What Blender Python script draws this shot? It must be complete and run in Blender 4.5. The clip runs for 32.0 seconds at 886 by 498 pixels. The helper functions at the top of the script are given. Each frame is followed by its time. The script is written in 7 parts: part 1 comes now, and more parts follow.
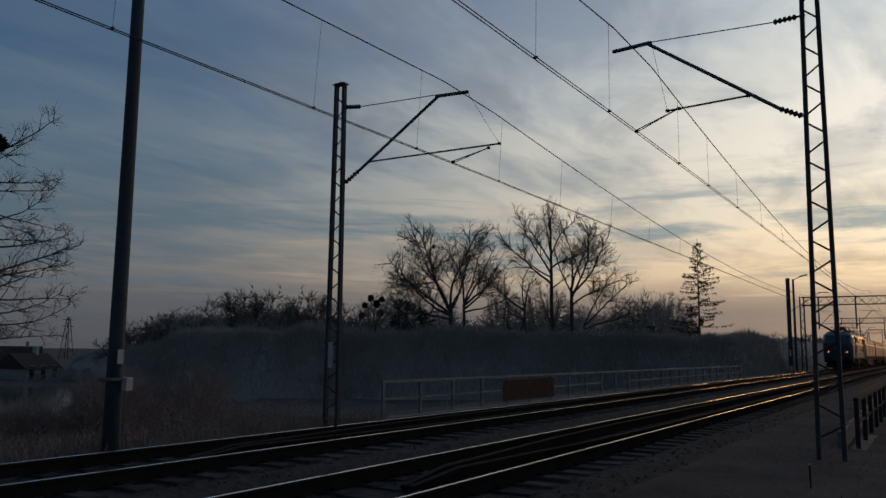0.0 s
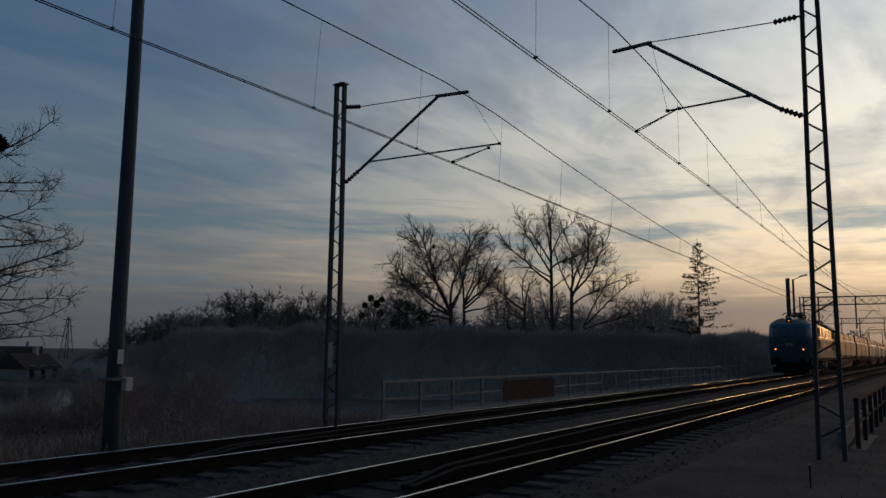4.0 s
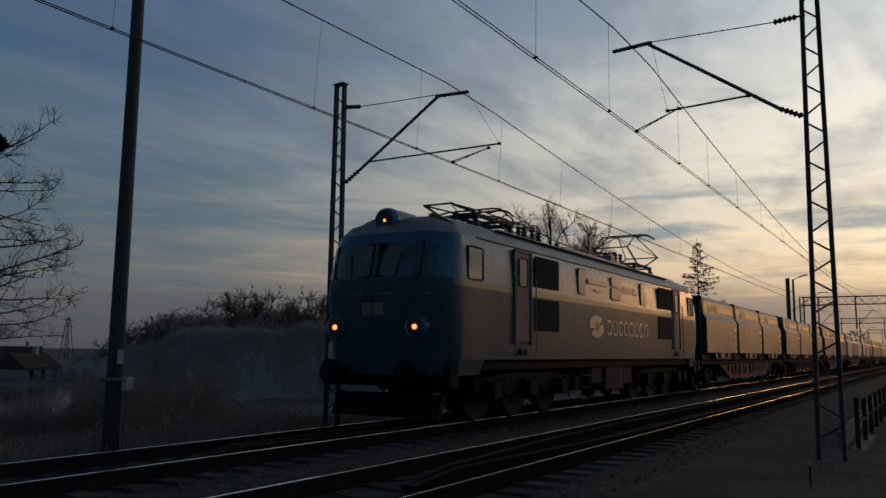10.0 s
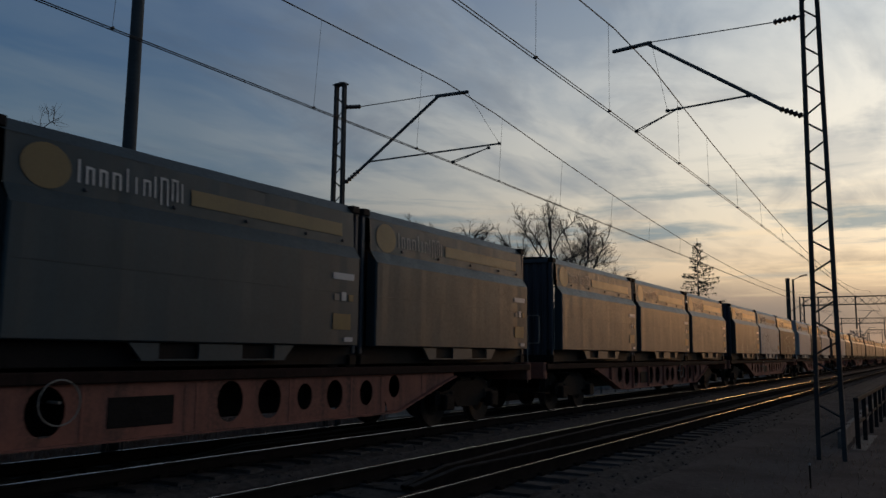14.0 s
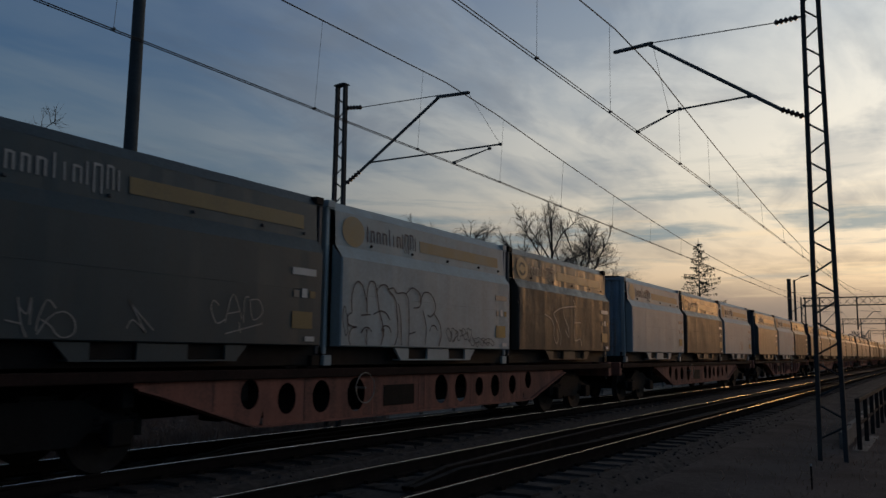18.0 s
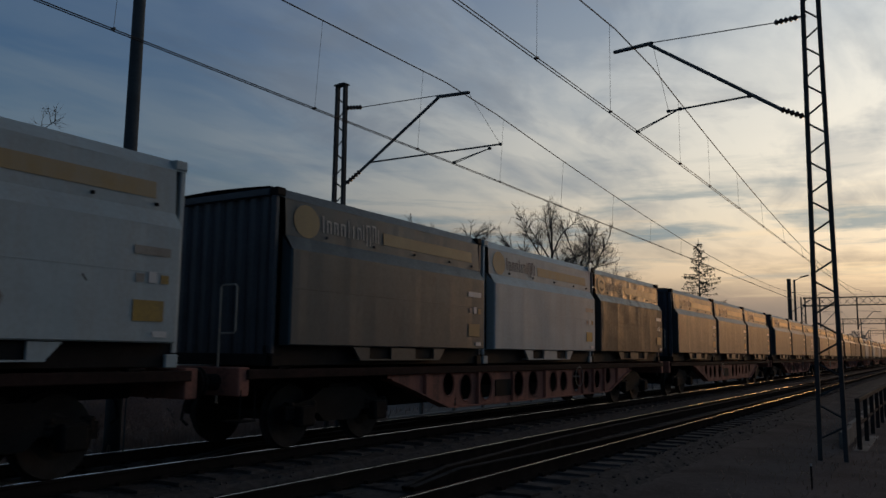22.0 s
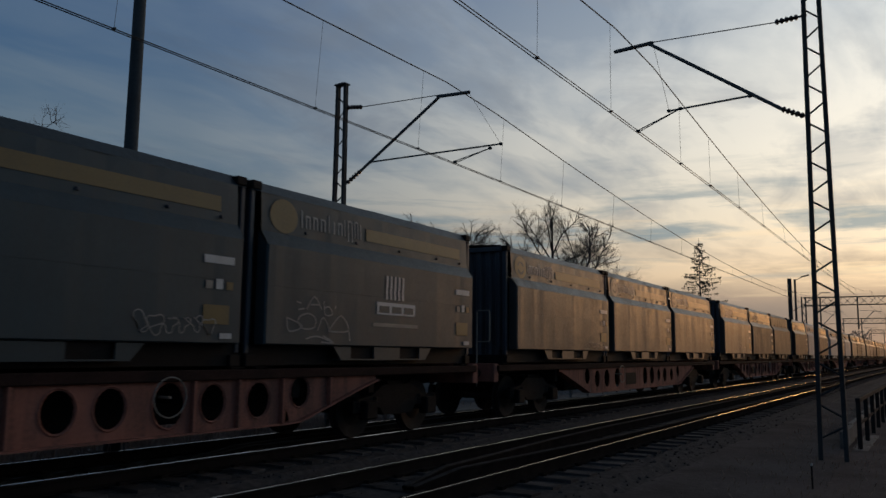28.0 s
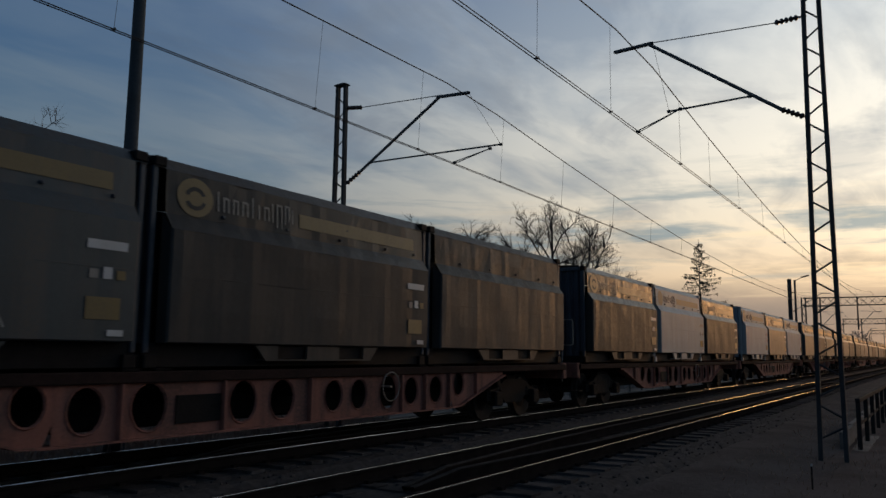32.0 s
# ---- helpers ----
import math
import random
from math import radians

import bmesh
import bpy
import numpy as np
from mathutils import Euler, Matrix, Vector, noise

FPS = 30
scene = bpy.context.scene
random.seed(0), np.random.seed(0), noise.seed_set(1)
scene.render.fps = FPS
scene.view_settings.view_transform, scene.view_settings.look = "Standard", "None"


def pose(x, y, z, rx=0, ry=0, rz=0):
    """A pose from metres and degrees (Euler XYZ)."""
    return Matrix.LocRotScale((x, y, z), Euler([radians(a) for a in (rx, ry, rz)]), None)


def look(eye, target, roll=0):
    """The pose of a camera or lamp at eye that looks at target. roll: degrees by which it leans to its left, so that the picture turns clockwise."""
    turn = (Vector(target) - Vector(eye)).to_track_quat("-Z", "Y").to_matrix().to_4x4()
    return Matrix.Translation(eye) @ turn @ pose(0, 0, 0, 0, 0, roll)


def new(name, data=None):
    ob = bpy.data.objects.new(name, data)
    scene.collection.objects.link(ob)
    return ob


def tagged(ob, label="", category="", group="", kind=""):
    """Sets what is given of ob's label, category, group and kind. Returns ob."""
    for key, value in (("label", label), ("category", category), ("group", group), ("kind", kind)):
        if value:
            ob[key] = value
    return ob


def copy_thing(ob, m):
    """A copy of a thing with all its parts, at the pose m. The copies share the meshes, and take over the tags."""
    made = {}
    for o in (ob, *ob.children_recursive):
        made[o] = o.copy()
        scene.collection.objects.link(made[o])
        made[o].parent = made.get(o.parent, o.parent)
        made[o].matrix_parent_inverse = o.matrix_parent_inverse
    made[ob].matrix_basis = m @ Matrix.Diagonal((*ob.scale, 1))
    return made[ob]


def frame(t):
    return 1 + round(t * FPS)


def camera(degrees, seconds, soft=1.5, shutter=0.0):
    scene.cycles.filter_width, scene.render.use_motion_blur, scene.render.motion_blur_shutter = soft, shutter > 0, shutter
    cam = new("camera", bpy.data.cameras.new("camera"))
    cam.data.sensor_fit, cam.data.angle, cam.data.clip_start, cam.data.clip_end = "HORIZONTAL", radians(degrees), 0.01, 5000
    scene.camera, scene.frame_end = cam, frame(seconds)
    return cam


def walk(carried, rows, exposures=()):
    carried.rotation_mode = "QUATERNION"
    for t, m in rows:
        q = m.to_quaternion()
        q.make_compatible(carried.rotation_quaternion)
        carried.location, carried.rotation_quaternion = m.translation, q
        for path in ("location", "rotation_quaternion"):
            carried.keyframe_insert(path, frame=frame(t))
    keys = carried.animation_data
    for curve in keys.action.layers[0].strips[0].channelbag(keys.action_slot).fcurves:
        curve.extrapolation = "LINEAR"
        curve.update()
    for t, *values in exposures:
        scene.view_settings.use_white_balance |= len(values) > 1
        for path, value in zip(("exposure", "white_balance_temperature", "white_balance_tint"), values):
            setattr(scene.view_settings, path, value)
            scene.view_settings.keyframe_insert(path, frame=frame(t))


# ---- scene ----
# The railway runs along x (the train comes from +x), y leads away from the camera, z = 0 is the top of the rails.
EYE = (0.0, 0.0, 1.427)
YAW, PITCH, ROLL, FOCAL = 31.673, 7.354, 0.643, 1407.28
NEAR, FAR = 5.336, 9.111          # centre lines of the two tracks

cam = camera(58.245, 32.0, soft=1.5, shutter=0.12)


def aim(dx, dy):
    a, b = radians(YAW) + dx / FOCAL, radians(PITCH) + dy / FOCAL
    d = Vector((math.cos(a) * math.cos(b), math.sin(a) * math.cos(b), math.sin(b)))
    return look(EYE, Vector(EYE) + d * 50, ROLL)


walk(cam, [(0, aim(0, 0)), (14.4, aim(0, 0)), (16.5, aim(1.8, 1.2)), (22.5, aim(1.9, 1.0)), (24, aim(1.9, -0.7)),
           (25.5, aim(2.0, -0.6)), (27.5, aim(2.6, 0.2)), (29.5, aim(2.7, 1.2)), (32, aim(2.5, 1.3))],
     exposures=[(0, .09), (9, .09), (12, .07), (25, .07), (29, .21), (32, .26)])

# ---- light ----
SUN_AZ, SUN_EL = -9.0, 5.5


def math_node(nt, op, a, b=None, c=None, clamp=False):
    n = nt.nodes.new("ShaderNodeMath")
    n.operation, n.use_clamp = op, clamp
    for i, v in enumerate((a, b, c)):
        if v is None:
            continue
        if isinstance(v, (int, float)):
            n.inputs[i].default_value = v
        else:
            nt.links.new(v, n.inputs[i])
    return n.outputs[0]


def mix_node(nt, fac, a, b, mode="MIX"):
    n = nt.nodes.new("ShaderNodeMix")
    n.data_type, n.blend_type, n.clamp_factor = "RGBA", mode, True
    for sock, v in ((n.inputs[0], fac), (n.inputs[6], a), (n.inputs[7], b)):
        if isinstance(v, (int, float)):
            sock.default_value = v
        elif isinstance(v, tuple):
            sock.default_value = (*v[:3], 1)
        else:
            nt.links.new(v, sock)
    return n.outputs[2]


def ramp_node(nt, fac, stops):
    n = nt.nodes.new("ShaderNodeValToRGB")
    e = n.color_ramp.elements
    while len(e) < len(stops):
        e.new(0.5)
    for el, (p, c) in zip(e, stops):
        el.position, el.color = p, (*c, 1) if isinstance(c, tuple) else (c, c, c, 1)
    nt.links.new(fac, n.inputs[0])
    return n.outputs[0]


def noise_node(nt, vec, scale, detail=4, rough=0.55, distort=0.0, stretch=None):
    n = nt.nodes.new("ShaderNodeTexNoise")
    n.inputs["Scale"].default_value, n.inputs["Detail"].default_value = scale, detail
    n.inputs["Roughness"].default_value, n.inputs["Distortion"].default_value = rough, distort
    if vec is not None:
        if stretch:
            m = nt.nodes.new("ShaderNodeMapping")
            m.inputs["Scale"].default_value = stretch[:3]
            if len(stretch) > 3:
                m.inputs["Rotation"].default_value = (0, 0, radians(stretch[3]))
            nt.links.new(vec, m.inputs[0])
            vec = m.outputs[0]
        nt.links.new(vec, n.inputs["Vector"])
    return n.outputs["Fac"]


def make_world():
    w = bpy.data.worlds.new("dusk_sky")
    scene.world = w
    w.use_nodes = True
    nt = w.node_tree
    nt.nodes.clear()
    tc = nt.nodes.new("ShaderNodeTexCoord")
    sep = nt.nodes.new("ShaderNodeSeparateXYZ")
    nt.links.new(tc.outputs["Generated"], sep.inputs[0])
    X, Y, Z = sep.outputs
    zc = math_node(nt, "MAXIMUM", Z, 0.0)
    # angle from the sunset point, 0 at the sun, 1 opposite
    az = math_node(nt, "ARCTAN2", Y, X)
    off = math_node(nt, "ABSOLUTE", math_node(nt, "SUBTRACT", az, radians(SUN_AZ)))
    off = math_node(nt, "MINIMUM", off, math_node(nt, "SUBTRACT", 2 * math.pi, off))
    offn = math_node(nt, "DIVIDE", off, math.pi)
    # clear sky, warm side and cool side, by height
    warm = ramp_node(nt, zc, [(0.0, (.19, .155, .145)), (.045, (.205, .175, .165)), (.066, (.32, .25, .20)), (.09, (.60, .45, .30)), (.14, (.60, .50, .38)), (.20, (.50, .49, .45)),
                              (.30, (.46, .49, .50)), (.45, (.28, .34, .41)), (.8, (.15, .19, .27))])
    cool = ramp_node(nt, zc, [(0.0, (.057, .066, .084)), (.06, (.068, .082, .105)), (.13, (.060, .102, .142)), (.25, (.045, .098, .165)),
                              (.42, (.030, .074, .165)), (.8, (.055, .095, .17))])
    side = ramp_node(nt, offn, [(0.0, 1.0), (.06, .94), (.12, .76), (.19, .54), (.25, .30), (.33, .075), (.42, .015), (1.0, 0.0)])
    base = mix_node(nt, side, cool, warm)
    # clouds on a flat layer
    den = math_node(nt, "ADD", zc, 0.075)
    comb = nt.nodes.new("ShaderNodeCombineXYZ")
    nt.links.new(math_node(nt, "DIVIDE", X, den), comb.inputs[0])
    nt.links.new(math_node(nt, "DIVIDE", Y, den), comb.inputs[1])
    P = comb.outputs[0]
    c1 = noise_node(nt, P, .95, 8, .52, .45, (.9, 1.1, 1, 25))
    c2 = noise_node(nt, P, 2.4, 8, .54, .8, (.5, 1.4, 1, -28))
    cl = math_node(nt, "ADD", math_node(nt, "MULTIPLY", c1, .62), math_node(nt, "MULTIPLY", c2, .38))
    cl = math_node(nt, "ADD", cl, math_node(nt, "MULTIPLY", side, .055))
    mask = ramp_node(nt, cl, [(.42, 0.0), (.50, .5), (.585, 1.0)])
    lit_w = ramp_node(nt, zc, [(0.0, (.22, .17, .155)), (.05, (.24, .195, .175)), (.068, (.42, .31, .23)), (.095, (1.02, .75, .47)), (.16, (1.10, .93, .68)), (.24, (1.08, .98, .80)), (.4, (.75, .77, .75)), (.8, (.3, .3, .32))])
    lit_c = ramp_node(nt, zc, [(0.0, (.064, .068, .082)), (.07, (.125, .115, .118)), (.11, (.126, .135, .150)), (.2, (.122, .158, .186)), (.42, (.075, .128, .195)), (.8, (.05, .08, .12))])
    lit = mix_node(nt, side, lit_c, lit_w)
    dk = mix_node(nt, side, (.05, .08, .13), (.36, .38, .40))
    sky = mix_node(nt, math_node(nt, "MULTIPLY", mask, math_node(nt, "ADD", .40, math_node(nt, "MULTIPLY", side, .42))), base, lit)
    c3 = noise_node(nt, P, 1.5, 7, .6, .6, (.7, 1.25, 1, 60))
    shade = ramp_node(nt, c3, [(.50, 0.0), (.63, .55)])
    high = ramp_node(nt, zc, [(.10, 0.0), (.26, 1.0)])
    sky = mix_node(nt, math_node(nt, "MULTIPLY", shade, high), sky, dk)
    # long level streaks and blue gaps low in the sky
    flat = nt.nodes.new("ShaderNodeCombineXYZ")
    nt.links.new(math_node(nt, "MULTIPLY", az, 3.2), flat.inputs[0])
    nt.links.new(math_node(nt, "MULTIPLY", zc, 30.0), flat.inputs[1])
    st = noise_node(nt, flat.outputs[0], 1.0, 7, .6, .5)
    gap = math_node(nt, "ADD", st, ramp_node(nt, zc, [(.122, 0.0), (.15, .10), (.185, 0.0)]))
    gap = ramp_node(nt, gap, [(.52, 0.0), (.64, .85)])
    low = ramp_node(nt, zc, [(.055, 0.0), (.085, .5), (.13, 1.0), (.18, .85), (.26, 0.0)])
    sky = mix_node(nt, math_node(nt, "MULTIPLY", gap, low), sky, mix_node(nt, side, (.075, .115, .15), (.21, .29, .325)))
    st2 = noise_node(nt, flat.outputs[0], 1.7, 6, .6, .4, (1, 1.6, 1))
    glint = ramp_node(nt, st2, [(.52, 0.0), (.66, .55)])
    low2 = ramp_node(nt, zc, [(.058, 0.0), (.085, 1.0), (.13, .8), (.2, 0.0)])
    sky = mix_node(nt, math_node(nt, "MULTIPLY", glint, low2), sky, mix_node(nt, side, (.15, .14, .14), (1.12, .84, .50)))
    nish = nt.nodes.new("ShaderNodeTexSky")
    nish.sky_type, nish.sun_disc = "NISHITA", False
    nish.sun_elevation, nish.sun_rotation = radians(SUN_EL), radians(90 - SUN_AZ)
    sky = mix_node(nt, .004, sky, nish.outputs[0], "ADD")
    # the dusk side behind the camera is dimmer
    dusk = ramp_node(nt, offn, [(.40, 1.0), (.55, .95), (.75, .80), (1.0, .72)])
    sky = mix_node(nt, 1.0, sky, dusk, "MULTIPLY")
    sky = mix_node(nt, 1.0, sky, ramp_node(nt, zc, [(.44, 1.0), (.62, .55), (1.0, .30)]), "MULTIPLY")
    bg = nt.nodes.new("ShaderNodeBackground")
    bg.inputs[1].default_value = 1.0
    nt.links.new(sky, bg.inputs[0])
    out = nt.nodes.new("ShaderNodeOutputWorld")
    nt.links.new(bg.outputs[0], out.inputs[0])


make_world()
sun = new("sun", bpy.data.lights.new("sun", "SUN"))
sun.data.energy, sun.data.angle, sun.data.color = 0.15, radians(8), (1.0, 0.45, 0.14)
_d = Vector((math.cos(radians(SUN_AZ)) * math.cos(radians(SUN_EL)), math.sin(radians(SUN_AZ)) * math.cos(radians(SUN_EL)), math.sin(radians(SUN_EL))))
sun.matrix_world = look(_d * 60, (0, 0, 0))


# ---- materials ----
def material(name, base, rough=0.7, metal=0.0, second=None, scale=2.0, amount=0.6, bump=0.15, bump_scale=40, coat=0.0,
             streak=None, streak_amount=0.0, spec=0.5, vary=0.0, stretch=(1, 1, 1)):
    """Base colour broken up at two scales, optional vertical streaks of dirt, fine relief."""
    m = bpy.data.materials.new(name)
    m.use_nodes = True
    nt = m.node_tree
    b = nt.nodes["Principled BSDF"]
    tc = nt.nodes.new("ShaderNodeTexCoord")
    P = tc.outputs["Object"]
    oi = nt.nodes.new("ShaderNodeObjectInfo")
    shift = nt.nodes.new("ShaderNodeVectorMath")
    shift.operation = "ADD"
    nt.links.new(P, shift.inputs[0])
    rnd = nt.nodes.new("ShaderNodeVectorMath")
    rnd.operation = "SCALE"
    rnd.inputs[0].default_value = (37.0, 11.0, 53.0)
    nt.links.new(oi.outputs["Random"], rnd.inputs["Scale"])
    nt.links.new(rnd.outputs[0], shift.inputs[1])
    P = shift.outputs[0]
    if second is None:
        second = tuple(c * 0.55 for c in base)
    big = noise_node(nt, P, scale, 5, .6, .3, stretch)
    fine = noise_node(nt, P, scale * 14, 3, .6)
    f = ramp_node(nt, big, [(.38, 0.0), (.66, 1.0)])
    f2 = ramp_node(nt, fine, [(.35, 0.0), (.7, 1.0)])
    col = mix_node(nt, math_node(nt, "MULTIPLY", f, amount), base, second)
    col = mix_node(nt, math_node(nt, "MULTIPLY", f2, amount * .4), col, tuple(c * .75 for c in second))
    if streak:
        s = noise_node(nt, P, 1.0, 4, .6, .2, (3.2, 3.2, .22))
        sf = ramp_node(nt, s, [(.42, 0.0), (.62, 1.0)])
        sf = math_node(nt, "MULTIPLY", math_node(nt, "MULTIPLY", sf, streak_amount), math_node(nt, "ADD", .55, f2))
        col = mix_node(nt, math_node(nt, "MINIMUM", sf, .92), col, streak)
    else:
        sf = None
    if vary:
        k = math_node(nt, "ADD", 1 - vary, math_node(nt, "MULTIPLY", oi.outputs["Random"], 2 * vary))
        hsv = nt.nodes.new("ShaderNodeHueSaturation")
        nt.links.new(k, hsv.inputs["Value"])
        nt.links.new(col, hsv.inputs["Color"])
        col = hsv.outputs[0]
    nt.links.new(col, b.inputs["Base Color"])
    r = math_node(nt, "ADD", rough - .08, math_node(nt, "MULTIPLY", f2, .16), clamp=True)
    if sf is not None:
        r = math_node(nt, "ADD", r, math_node(nt, "MULTIPLY", sf, .25), clamp=True)
    nt.links.new(r, b.inputs["Roughness"])
    b.inputs["Metallic"].default_value = metal
    b.inputs["Specular IOR Level"].default_value = spec
    b.inputs["Coat Weight"].default_value = coat
    b.inputs["Coat Roughness"].default_value = 0.18
    if bump:
        bn = nt.nodes.new("ShaderNodeBump")
        bn.inputs["Strength"].default_value, bn.inputs["Distance"].default_value = bump, .02
        nt.links.new(noise_node(nt, P, bump_scale, 4, .6), bn.inputs["Height"])
        nt.links.new(bn.outputs[0], b.inputs["Normal"])
    return m


def glow(name, color, strength):
    m = bpy.data.materials.new(name)
    m.use_nodes = True
    b = m.node_tree.nodes["Principled BSDF"]
    b.inputs["Base Color"].default_value = (*color, 1)
    b.inputs["Emission Color"].default_value = (*color, 1)
    b.inputs["Emission Strength"].default_value = strength
    return m


def glass_material(name, tint):
    m = material(name, tint, .06, 0, bump=0, amount=.2, coat=.6)
    return m


MAST = material("weathered_mast_steel", (.078, .090, .096), .85, .0, (.05, .055, .058), 1.2, .8, .3, 30, spec=.25)
POLE = material("dark_painted_pole", (.068, .084, .092), .8, .0, (.046, .054, .058), 1.5, .8, .25, 24, spec=.3)
DIM_STEEL = material("dark_weathered_railing", (.045, .046, .047), .9, 0, (.03, .028, .027), 3, .8, .3, 40, spec=.1)
TUBE = material("galvanised_tube", (.16, .18, .19), .6, .2, (.09, .095, .10), 2, .7, .2, 40)
WIRE = material("copper_wire_dark", (.055, .05, .045), .55, .7, scale=5, bump=0)
PANEL = material("rusty_sheet", (.10, .066, .052), .95, 0, (.07, .048, .04), 2.5, .8, .3, 30, spec=.05)
CERAMIC = material("brown_ceramic", (.06, .03, .022), .25, 0, scale=8, bump=.05, coat=.4)
RUST = material("rail_rust", (.034, .028, .025), .97, 0, (.020, .017, .016), 3, .8, .4, 60, spec=.0)
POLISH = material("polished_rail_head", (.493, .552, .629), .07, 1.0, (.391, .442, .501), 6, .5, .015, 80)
DULL_RAIL = material("dull_rail_head", (.045, .041, .039), .85, .0, (.028, .025, .024), 6, .7, .15, 60, spec=.02)
SLEEPER = material("stained_concrete_sleeper", (.115, .106, .103), .97, 0, (.062, .058, .056), 3, .9, .4, 50, spec=.05, vary=.3)
BALLAST = material("dark_ballast", (.117, .107, .104), .97, 0, (.061, .057, .055), 9, .9, 1.0, 26, spec=.05)
STONE = material("ballast_stone", (.115, .106, .102), .95, 0, (.072, .067, .064), 6, .9, .5, 60, spec=.1)
EARTH = material("dark_grassy_earth", (.152, .130, .125), .98, 0, (.084, .072, .068), .8, .95, 1.0, 14, spec=.05)
FIELD = material("dusk_field", (.216, .199, .185), .98, 0, (.144, .134, .125), .4, .9, .7, 6, spec=.03)
GRASS = material("dry_grass", (.432, .324, .270), .95, 0, (.264, .202, .170), 1.5, .9, 0, spec=.1)
BARK = material("grey_brown_bark", (.11, .098, .09), .92, 0, (.06, .055, .05), 2.5, .8, .6, 24)
TWIG = material("bare_twigs", (.300, .255, .217), .9, 0, scale=1.2, bump=0, spec=.1)
SHRUB = material("brown_shrub_twigs", (.413, .319, .281), .9, 0, (.288, .222, .198), 1.2, .7, bump=0, spec=.1)
NEEDLE = material("spruce_needles", (.035, .045, .028), .85, 0, (.02, .024, .016), 2, .8, 0)
# Base colours of scrub and bank are raised to stand in for distant haze.
HAZE_SCRUB = material("haze_pale_scrub", (.394, .357, .330), .97, 0, (.333, .302, .278), .5, .6, 0, spec=.0)
HAZE_BANK = material("haze_pale_bank_scrub", (.511, .462, .415), .98, 0, (.425, .384, .344), .35, .7, .5, 5, spec=.0)
EVERGREEN = material("dark_evergreen_leaves", (.032, .042, .024), .8, 0, (.018, .022, .014), 2, .8, 0)
CONCRETE = material("old_concrete", (.27, .255, .235), .88, 0, (.12, .11, .10), 1.6, .8, .5, 30)
RAILPAINT = material("flaking_white_railing_paint", (.289, .286, .272), .8, 0, (.128, .111, .102), 5, .8, .3, 50)
PLATE = material("enamel_plate", (.62, .62, .60), .5, 0, (.4, .38, .35), 6, .5, .05, 60)
DARK_PAINT = material("anthracite_container_paint", (.043, .074, .090), .44, 0, (.034, .057, .068), 1.4, .6, .08, 6, spec=.45,
                      streak=(.072, .080, .078), streak_amount=.22, vary=.12)
# Lighter slate than the anthracite paint, with more brown streaks.
SLATE_PAINT = material("slate_container_paint", (.060, .078, .085), .40, 0, (.046, .058, .063), 1.4, .7, .10, 6, spec=.5,
                      streak=(.12, .102, .085), streak_amount=.45, vary=.1)
DUSTY = material("dusty_container_paint", (.060, .064, .064), .48, 0, (.042, .045, .046), 1.1, .8, .12, 9, spec=.2,
                 streak=(.115, .10, .084), streak_amount=.4, vary=.15)
DUSTY_TOP = material("less_dusty_container_paint", (.060, .056, .050), .36, 0, (.036, .036, .036), 1.1, .85, .12, 7, spec=.26,
                     streak=(.12, .098, .075), streak_amount=.4, vary=.15)
WHITE_PAINT = material("white_container_paint", (.467, .559, .581), .5, 0, (.382, .450, .465), 1.3, .55, .08, 9, spec=.35,
                       streak=(.410, .393, .365), streak_amount=.28, vary=.06)
END_BLUE = material("pale_blue_end_wall", (.405, .553, .675), .5, 0, (.270, .365, .446), 1.6, .7, .1, 14, streak=(.216, .189, .162), streak_amount=.5)
END_DARK = material("dark_end_wall", (.057, .075, .099), .5, 0, (.035, .044, .057), 1.6, .7, .12, 14)
YELLOW = material("faded_yellow_film", (.46, .30, .055), .5, 0, (.30, .20, .06), 2, .7, .05, 40, streak=(.2, .15, .1), streak_amount=.5)
YELLOW_DIM = material("dust_covered_yellow_film", (.27, .19, .068), .42, 0, (.21, .15, .062), 2, .5, .03, 40, spec=.5, streak=(.17, .14, .09), streak_amount=.25)
FADED_ORANGE = material("faded_orange_film", (.44, .31, .14), .5, 0, (.42, .34, .22), 2.2, .7, .03, 40, spec=.35, streak=(.42, .37, .29), streak_amount=.4)
PRINT_WHITE = material("white_print", (.74, .74, .73), .42, 0, (.58, .56, .53), 3, .6, .03, 40, spec=.5)
PRINT_DARK = material("dark_blue_print", (.035, .04, .07), .5, 0, scale=3, bump=.03)
PRINT_GREY = material("dusty_grey_print", (.348, .326, .290), .45, 0, (.232, .210, .181), 3, .7, .03, 40, spec=.5)
PRINT_FADED = material("faded_container_print", (.456, .468, .462), .42, 0, (.300, .300, .294), 3, .6, .03, 40, spec=.5)
GUARD_HEAD = material("worn_guard_rail_head", (.07, .067, .065), .85, 0, (.04, .037, .035), 5, .8, .15, 50, spec=.03)
PRINT_SAND = material("faded_sand_film", (.20, .17, .11), .42, 0, (.14, .12, .08), 2, .7, .03, 40, spec=.5)
PRINT_LOCO = material("grey_white_lettering", (.323, .340, .348), .36, 0, (.238, .246, .246), 2, .6, .03, 40, spec=.45)
SPRAY_BLACK = material("black_spray_paint", (.025, .027, .04), .6, 0, scale=4, bump=0)
SPRAY_WHITE = material("pale_spray_paint", (.40, .40, .39), .5, 0, (.28, .27, .26), 4, .6, 0, spec=.5)
RED = material("red_oxide_frame", (.415, .183, .137), .78, 0, (.281, .132, .102), 1.8, .7, .15, 26, spec=.12, streak=(.134, .091, .076), streak_amount=.6)
